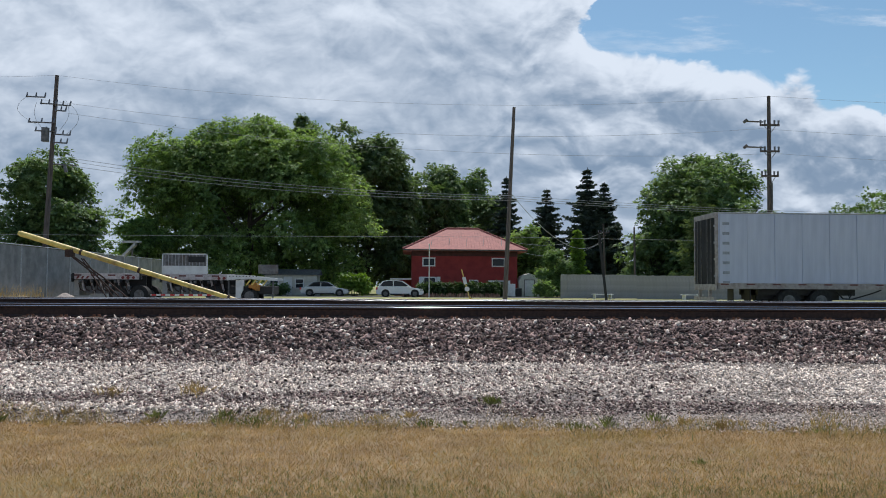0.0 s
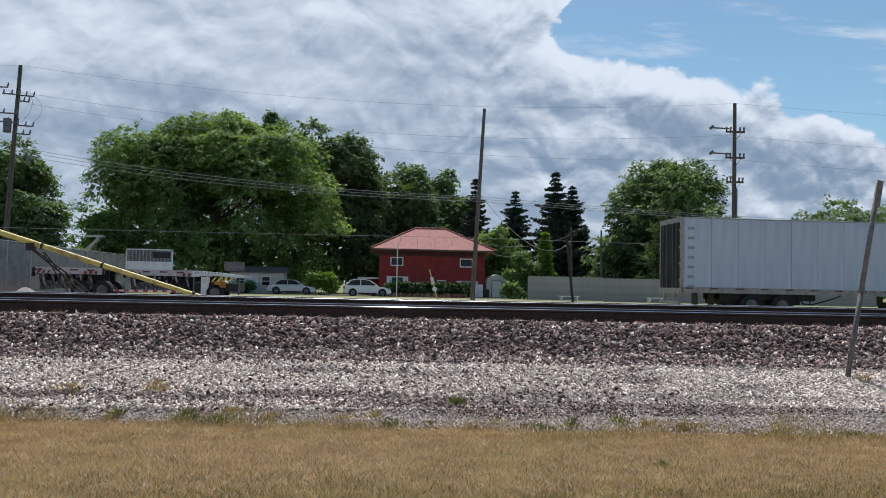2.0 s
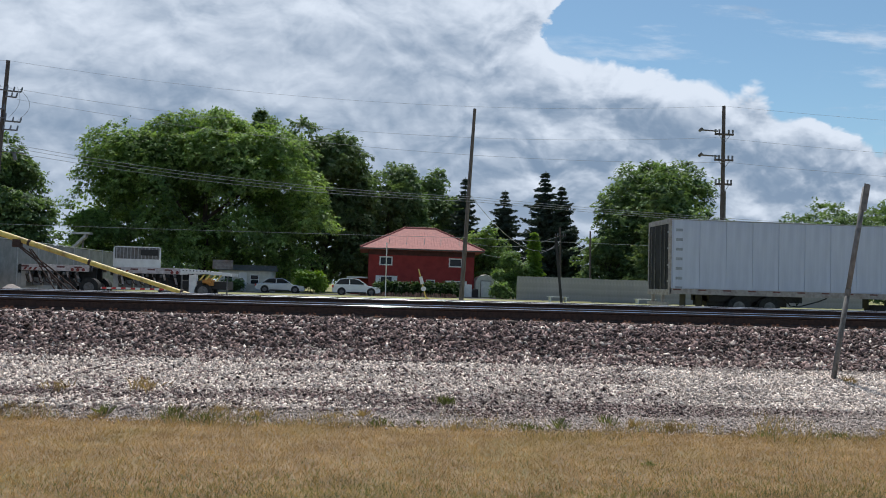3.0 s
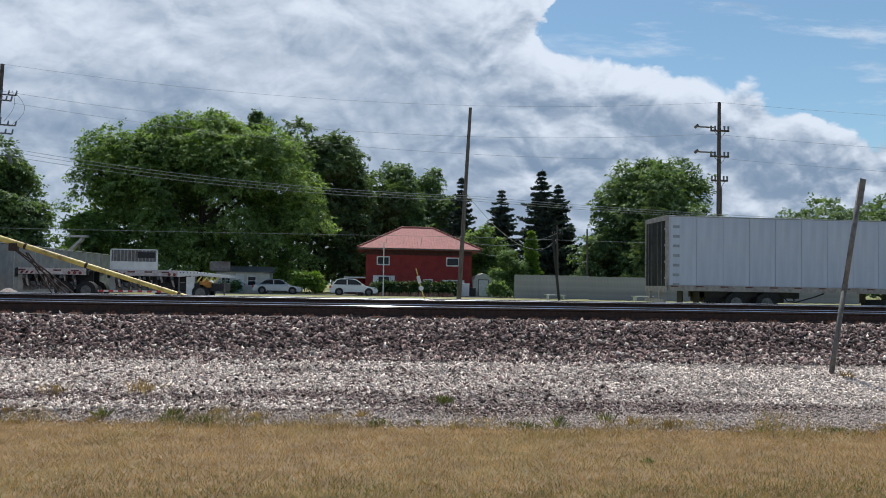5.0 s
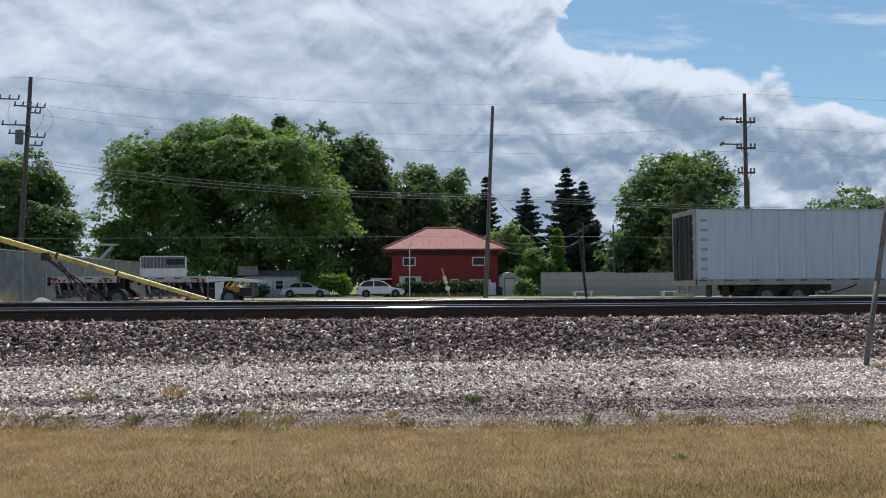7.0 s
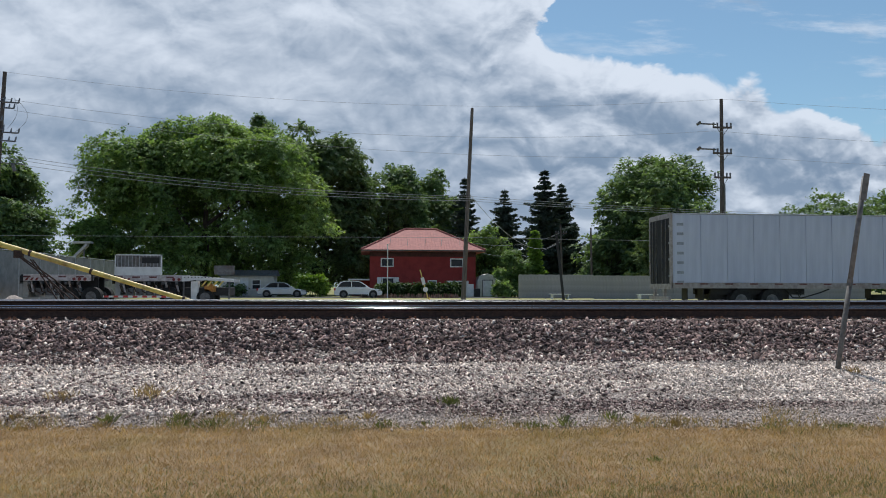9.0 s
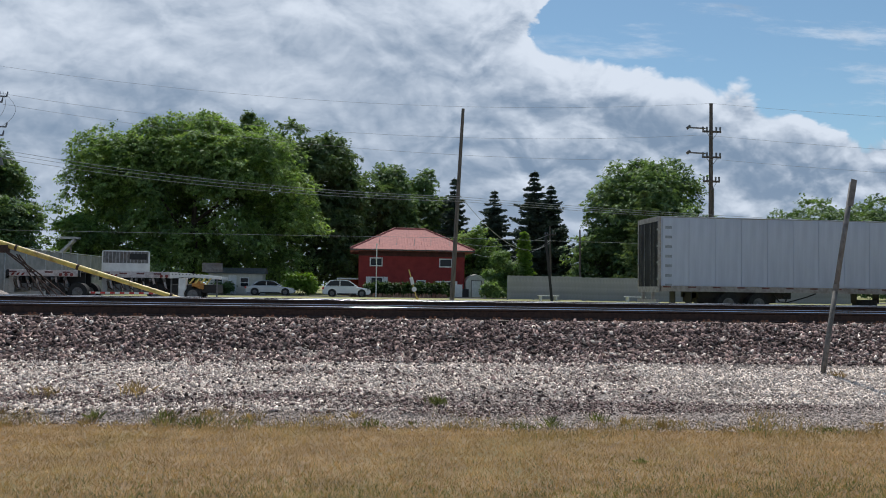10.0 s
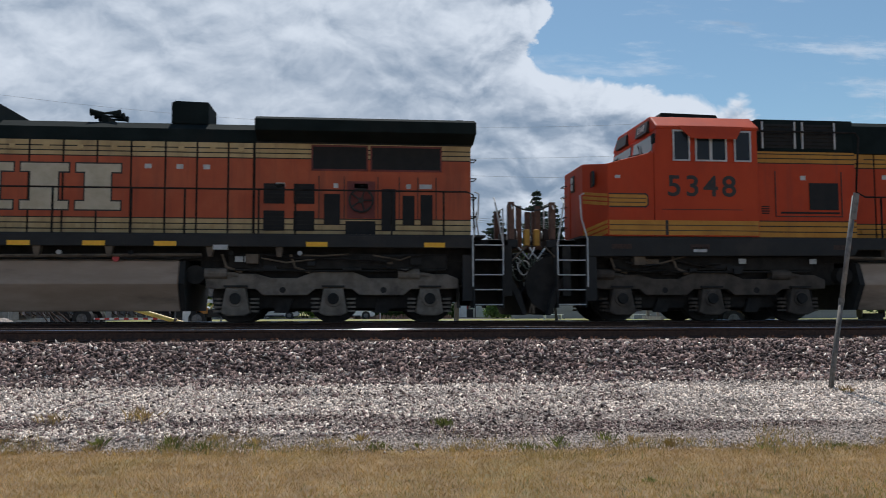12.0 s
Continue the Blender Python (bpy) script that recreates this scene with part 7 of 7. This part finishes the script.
    # large painted emblem of four plain blocks
    for sy in (-1, 1):
        for k, (x0, x1) in enumerate(((9.0, 10.1), (10.25, 11.4), (11.55, 12.5), (12.65, 13.55))):
            w = x1 - x0
            z0, z1, h = 2.36, 3.32, 0.17
            m0, m1 = x0 + w * 0.20, x1 - w * 0.22
            for g, off, mt in ((0.03, 0.004, T["herald"]), (0.0, 0.008, lettering)):
                pts = [(x0 - g, z0 - g), (x1 + g, z0 - g), (x1 + g, z0 + h + g), (m1 + g, z0 + h + g), (m1 + g, z1 - h - g), (x1 + g, z1 - h - g), (x1 + g, z1 + g), (x0 - g, z1 + g),
                       (x0 - g, z1 - h - g), (m0 - g, z1 - h - g), (m0 - g, z0 + h + g), (x0 - g, z0 + h + g)]
                y = sorted((sy * (HY + off), sy * (HY + off - 0.003)))
                part("emblem_shape", Shape().prism(pts, *y, "y"), mt, t)
    # roof fittings
    hn = part("horn", Shape().box(13.02, 13.16, -0.62, 0.05, 4.26, 4.42), T["roof"], t)
    for y in (-0.6, -0.3, 0.0):
        part("horn_bell", Shape().tube([(12.78, y, 4.50), (12.86, y, 4.50), (13.10, y, 4.48)], 0.085, 10, 0.022), T["roof"], hn)
        part("horn_bell", Shape().tube([(13.40, y, 4.50), (13.32, y, 4.50), (13.06, y, 4.48)], 0.075, 10, 0.022), T["roof"], hn)
    if variant == 1:
        ch = part("exhaust_chimney", Shape().tube([(14.98, 0, 4.24), (14.98, 0, 4.36), (14.98, 0, 4.66)], 0.35, 18, 0.39), T["chipped"], t, "pale round exhaust chimney")
        part("rim", Shape().tube([(14.98, 0, 4.64), (14.98, 0, 4.68)], 0.42, 18), T["under"], ch)
        part("chimney_base", Shape().box(14.53, 15.43, -0.45, 0.45, 4.25, 4.30), T["roof"], ch)
    else:
        part("exhaust_chimney", Shape().prism([(14.50, 4.26), (15.28, 4.26), (15.28, 4.74), (14.58, 4.76), (14.50, 4.72)], -0.75, 0.25, "y"), T["roof"], t, bevel=0.02)
    # radiator end
    part("radiator_body", Shape().box(16.32, 20.94, -1.02, 1.02, 1.84, 3.86), P, t, bevel=0.012)
    part("radiator_wing", Shape().prism([(-1.02, 3.865), (-1.50, 4.00), (-1.52, 4.24), (-1.30, 4.33), (1.30, 4.33), (1.52, 4.24), (1.50, 4.00), (1.02, 3.865)], 16.35, 21.0, "x"), T["roof"], t, bevel=0.02)
    for sy in (-1, 1):
        y = sorted((sy * 1.023, sy * 1.035))
        for a, b in ((17.53, 18.67), (18.79, 20.27)):
            sc = part("radiator_screen", Shape().box(a, b, *y, 3.28, 3.76), T["vent"], t)
            fr = Shape().box(a - 0.03, b + 0.03, y[0], y[1] + 0.012 if sy > 0 else y[1], 3.76, 3.80).box(a - 0.03, b + 0.03, *y, 3.24, 3.28).box(a - 0.035, a, *y, 3.24, 3.80).box(b, b + 0.035, *y, 3.24, 3.80)
            part("screen_frame", fr, T["maroon"], sc)
        for a in (16.50, 17.13):
            for z in (1.94, 2.52):
                vt = part("vent", Shape().box(a, a + 0.44, *y, z, z + 0.43), T["vent"], t)
                for q in range(5):
                    part("slat", Shape().box(a, a + 0.44, min(sy * 1.036, sy * 1.044), max(sy * 1.036, sy * 1.044), z + 0.05 + q * 0.08, z + 0.07 + q * 0.08), T["under"], vt)
        for a, b, z0, z1 in ((17.77, 18.11, 2.08, 2.74), (19.0, 19.3, 1.96, 2.86), (19.45, 19.71, 2.08, 2.72), (19.84, 20.10, 2.08, 2.74), (18.23, 18.87, 1.88, 2.16)):
            part("door_opening", Shape().box(a, b, *y, z0, z1), T["vent"], t)
        # hand brake wheel in its recess
        rec = part("brake_recess", Shape().box(18.26, 18.86, *y, 2.22, 3.02), T["maroon"], t)
        ring = [(18.56 + 0.25 * math.cos(q * math.pi / 10), sy * 1.10, 2.60 + 0.25 * math.sin(q * math.pi / 10)) for q in range(21)]
        hw = part("brake_wheel", Shape().tube(ring, 0.026, 6), T["number"], t)
        for q in range(5):
            part("spoke", Shape().tube([(18.56, sy * 1.10, 2.60), (18.56 + 0.25 * math.cos(q * 1.2566), sy * 1.10, 2.60 + 0.25 * math.sin(q * 1.2566))], 0.018, 5), T["number"], hw)
        part("hub", Shape().disc(18.56, sy * 1.09, 2.60, 0.06, 0.10, sides=12), T["number"], hw)
        for xx in (17.66, 18.20, 18.92, 19.38, 19.78, 20.18):
            part("door_seam", Shape().box(xx - 0.009, xx + 0.009, *y, 2.2, 3.12), T["herald"], t)
        for x, w in ((16.85, 0.2), (18.56, 0.3), (19.58, 0.1), (19.95, 0.27), (18.02, 0.1)):
            part("placard", Shape().box(x - w / 2, x + w / 2, *y, 2.87, 2.97), T["tread"], t)
        # walkway handrail
        xs = (7.87, 9.3, 10.93, 12.36, 13.9, 14.96, 16.45, 17.2, 19.2, 20.3)
        bar(t, [(7.5, sy * 1.45, 2.76), (20.80, sy * 1.45, 2.76), (20.93, sy * 1.45, 2.70), (20.95, sy * 1.45, 1.82)], T["rail"], 0.02)
        for x in xs:
            part("handrail_post", Shape().tube([(x, sy * 1.45, 1.82), (x, sy * 1.45, 2.76)], 0.022, 6), T["rail"], t)
    for k in range(4):
        bar(t, [(20.94, -0.85, 2.3 + 0.42 * k), (21.08, -0.85, 2.3 + 0.42 * k), (21.08, -0.5, 2.3 + 0.42 * k), (20.94, -0.5, 2.3 + 0.42 * k)], T["sill"], 0.014, "grab_iron")
    part("rear_lamp_box", Shape().box(20.945, 21.03, -0.2, 0.2, 3.3, 3.6), T["herald"], t)
    part("roof_beacon", Shape().box(20.6, 20.75, -1.2, -1.15, 4.33, 4.36), T["rail"], t)
    for k, x in enumerate((7.9, 9.1, 10.3, 12.0, 13.4, 15.4, 16.8)):
        part("sill_bracket", Shape().prism([(x, 1.57), (x + 0.16, 1.57), (x + 0.12, 1.36), (x + 0.04, 1.36)], -1.46, -1.30, "y"), T["truck"], t)
        part("pipe_clamp", Shape().disc(x + 0.5, -1.40, 1.44, 0.05, 0.06, sides=8), T["trim"] if k % 3 == 0 else T["under"], t)
    part("brake_pipe", Shape().tube([(7.0, -1.38, 1.40), (11.0, -1.38, 1.36), (15.3, -1.38, 1.40)], 0.035, 6), T["truck"], t)
    bar(t, [(7.42, -1.02, 1.95), (7.42, -1.06, 1.95), (7.42, -1.06, 4.4), (7.42, -1.0, 4.45)], T["rail"], 0.018, "conduit")
    rc = random.Random(40 + variant)
    for a, b in ((1.5, 6.9), (15.3, 20.7)):
        for k in range(12):
            x, z = rc.uniform(a, b - 0.5), rc.uniform(1.14, 1.40)
            w = rc.uniform(0.12, 0.5)
            part("equipment_box", Shape().box(x, x + w, -1.34 + rc.uniform(0, 0.2), -1.05, z - rc.uniform(0.05, 0.16), z), rc.choice((T["under"], T["sill"], T["truck"], T["under"])), t, bevel=0.01)
        for k in range(7):
            x, z = rc.uniform(a, b - 1.2), rc.uniform(1.16, 1.42)
            part("air_pipe", Shape().tube([(x, -1.30, z), (x + rc.uniform(0.3, 0.6), -1.34, z - rc.uniform(0.0, 0.12)), (x + rc.uniform(0.7, 1.3), -1.30, z + rc.uniform(-0.08, 0.05))], 0.02, 6), rc.choice((T["truck"], T["hose"], T["rail"])), t)
        for k in range(2):
            x = rc.uniform(a + 0.5, b - 0.5)
            part("data_plate", Shape().box(x, x + 0.16, -1.36, -1.345, 1.26, 1.37), T["tread"], t)
    # tank, air reservoirs, trucks
    pts = [(-1.16, 1.31), (-1.27, 1.27), (-1.43, 0.80), (-1.12, 0.24), (1.12, 0.24), (1.43, 0.80), (1.27, 1.27), (1.16, 1.31)]
    tk = part("fuel_tank", Shape().prism(pts, 7.42, 14.85, "x"), T["tank"], t, "dusty grey-brown fuel tank", bevel=0.03)
    # dark slabs added to hide the lit tank ends, in place of equipment there
    for a, b in ((7.30, 7.415), (14.855, 14.97)):
        part("tank_end_guard", Shape().prism([(y * 1.01, z) for y, z in pts], a, b, "x"), T["under"], tk)
    part("tank_gauge", Shape().box(10.38, 10.46, -1.445, -1.30, 0.80, 1.14), T["under"], tk)
    for x in (9.45, 13.6):
        part("filler_cap", Shape().disc(x, -1.35, 1.32, 0.07, 0.06, "y", 10), M["red"], tk)
    for x in (7.1, 15.15):
        part("reservoir", Shape().disc(x, 0, 1.0, 0.2, 2.4, "y", 14), T["under"], t)
    part("engine_sump", Shape().box(7.6, 14.6, -0.9, 0.9, 1.26, 1.45), T["under"], t)
    for a, b in ((1.15, 7.0), (15.2, 21.0)):
        part("bolster", Shape().box(a, b, -0.98, 0.98, 0.80, 1.32).box(a + 0.6, b - 0.6, -1.2, 1.2, 1.12, 1.44), T["under"], t, bevel=0.04)
        for q in range(2):
            part("sander_pipe", Shape().tube([(a + 0.5 + 1.4 * q, -1.3, 1.42), (a + 0.6 + 1.4 * q, -1.28, 1.15), (a + 0.9 + 1.4 * q, -1.2, 1.05)], 0.03, 6), T["truck"], t)
        part("junction_box", Shape().box(a + 1.0, a + 1.25, -1.42, -1.2, 1.22, 1.42), T["truck"], t, bevel=0.01)
    cast = T["truck_" + variant_key(variant)]
    truck(t, (1.92, 3.95, 6.0), cast)
    truck(t, (15.98, 17.99, 20.02), cast)
    return t


def variant_key(v):
    return {1: "a", 2: "b", 3: "c"}[v]


T["rust_brown"] = material("brown_post", (0.10, 0.05, 0.035), (0.17, 0.09, 0.06), 6, 0.8)
T["box_yellow"] = material("worn_ochre_box", (0.40, 0.20, 0.02), (0.52, 0.28, 0.04), 6, 0.6)
T["hose_green"] = material("dull_green_cable", (0.07, 0.09, 0.07), (0.13, 0.15, 0.12), 6, 0.6)
for k, lo, hi in (("a", (0.085, 0.070, 0.056), (0.16, 0.135, 0.11)), ("b", (0.14, 0.115, 0.09), (0.24, 0.20, 0.16)), ("c", (0.055, 0.042, 0.032), (0.105, 0.082, 0.063))):
    T["truck_" + k] = material("dusty_truck_casting", lo, hi, 4, 0.85, 0.006, stain=0.6, stain_col=(0.025, 0.02, 0.018), big=1.6)
OR = {"a": ((0.38, 0.042, 0.011), (0.46, 0.056, 0.015)), "b": ((0.42, 0.085, 0.036), (0.49, 0.115, 0.05)), "c": ((0.44, 0.046, 0.012), (0.51, 0.060, 0.016))}
BD = {"a": ((0.46, 0.195, 0.012), (0.55, 0.25, 0.02)), "b": ((0.46, 0.32, 0.15), (0.56, 0.41, 0.21)), "c": ((0.45, 0.20, 0.03), (0.53, 0.255, 0.045))}
GR = {"a": 0.55, "b": 0.45, "c": 0.35}
for k in "abc":
    T["orange_" + k] = material("cab_orange", *OR[k], 1.6, 0.6, 0.002, stain=0.35, stain_col=(0.26, 0.045, 0.022), big=0.8, stretch=(1, 1, 0.4), spec=0.25)
    T["band_" + k] = material("stripe_yellow", *BD[k], 3, 0.5, stain=0.4, stain_col=(0.3, 0.15, 0.05), big=1.5, spec=0.25)
    T["livery_" + k] = livery("striped_livery", *OR[k], *BD[k], GR[k])
T["letter_a"] = material("yellow_emblem", (0.56, 0.29, 0.035), (0.64, 0.35, 0.05), 3, 0.5)
T["letter_b"] = material("faded_cream_emblem", (0.45, 0.38, 0.26), (0.56, 0.48, 0.35), 3, 0.6)
TRAIN = [locomotive("5063", T["livery_a"], T["letter_a"], "orange diesel locomotive with yellow stripes and grimy flanks, leading", 1),
         locomotive("4603", T["livery_b"], T["letter_b"], "faded orange diesel locomotive with a blue patched door", 2),
         locomotive("5348", T["livery_c"], T["letter_b"], "clean orange diesel locomotive at the end of the three", 3)]


# ---- what moves ----
# seconds and the lead unit's front coupler along the track; the train runs to the left at about 28.5 m/s
LEAD = [(0.0, 302.2), (3.0, 216.7), (6.0, 131.2), (9.0, 45.7), (10.0, 17.2), (10.5, 3.0), (10.9, -8.5), (11.0, -11.4), (11.25, -19.4), (11.5, -26.6), (11.75, -33.7), (12.0, -40.8)]
UNIT_LENGTH = 22.3


def motions():
    for k, unit_ in enumerate(TRAIN):
        walk(unit_, [(t, pose(x + k * UNIT_LENGTH, TRACKS[1], RAIL_Z2)) for t, x in LEAD])


motions()
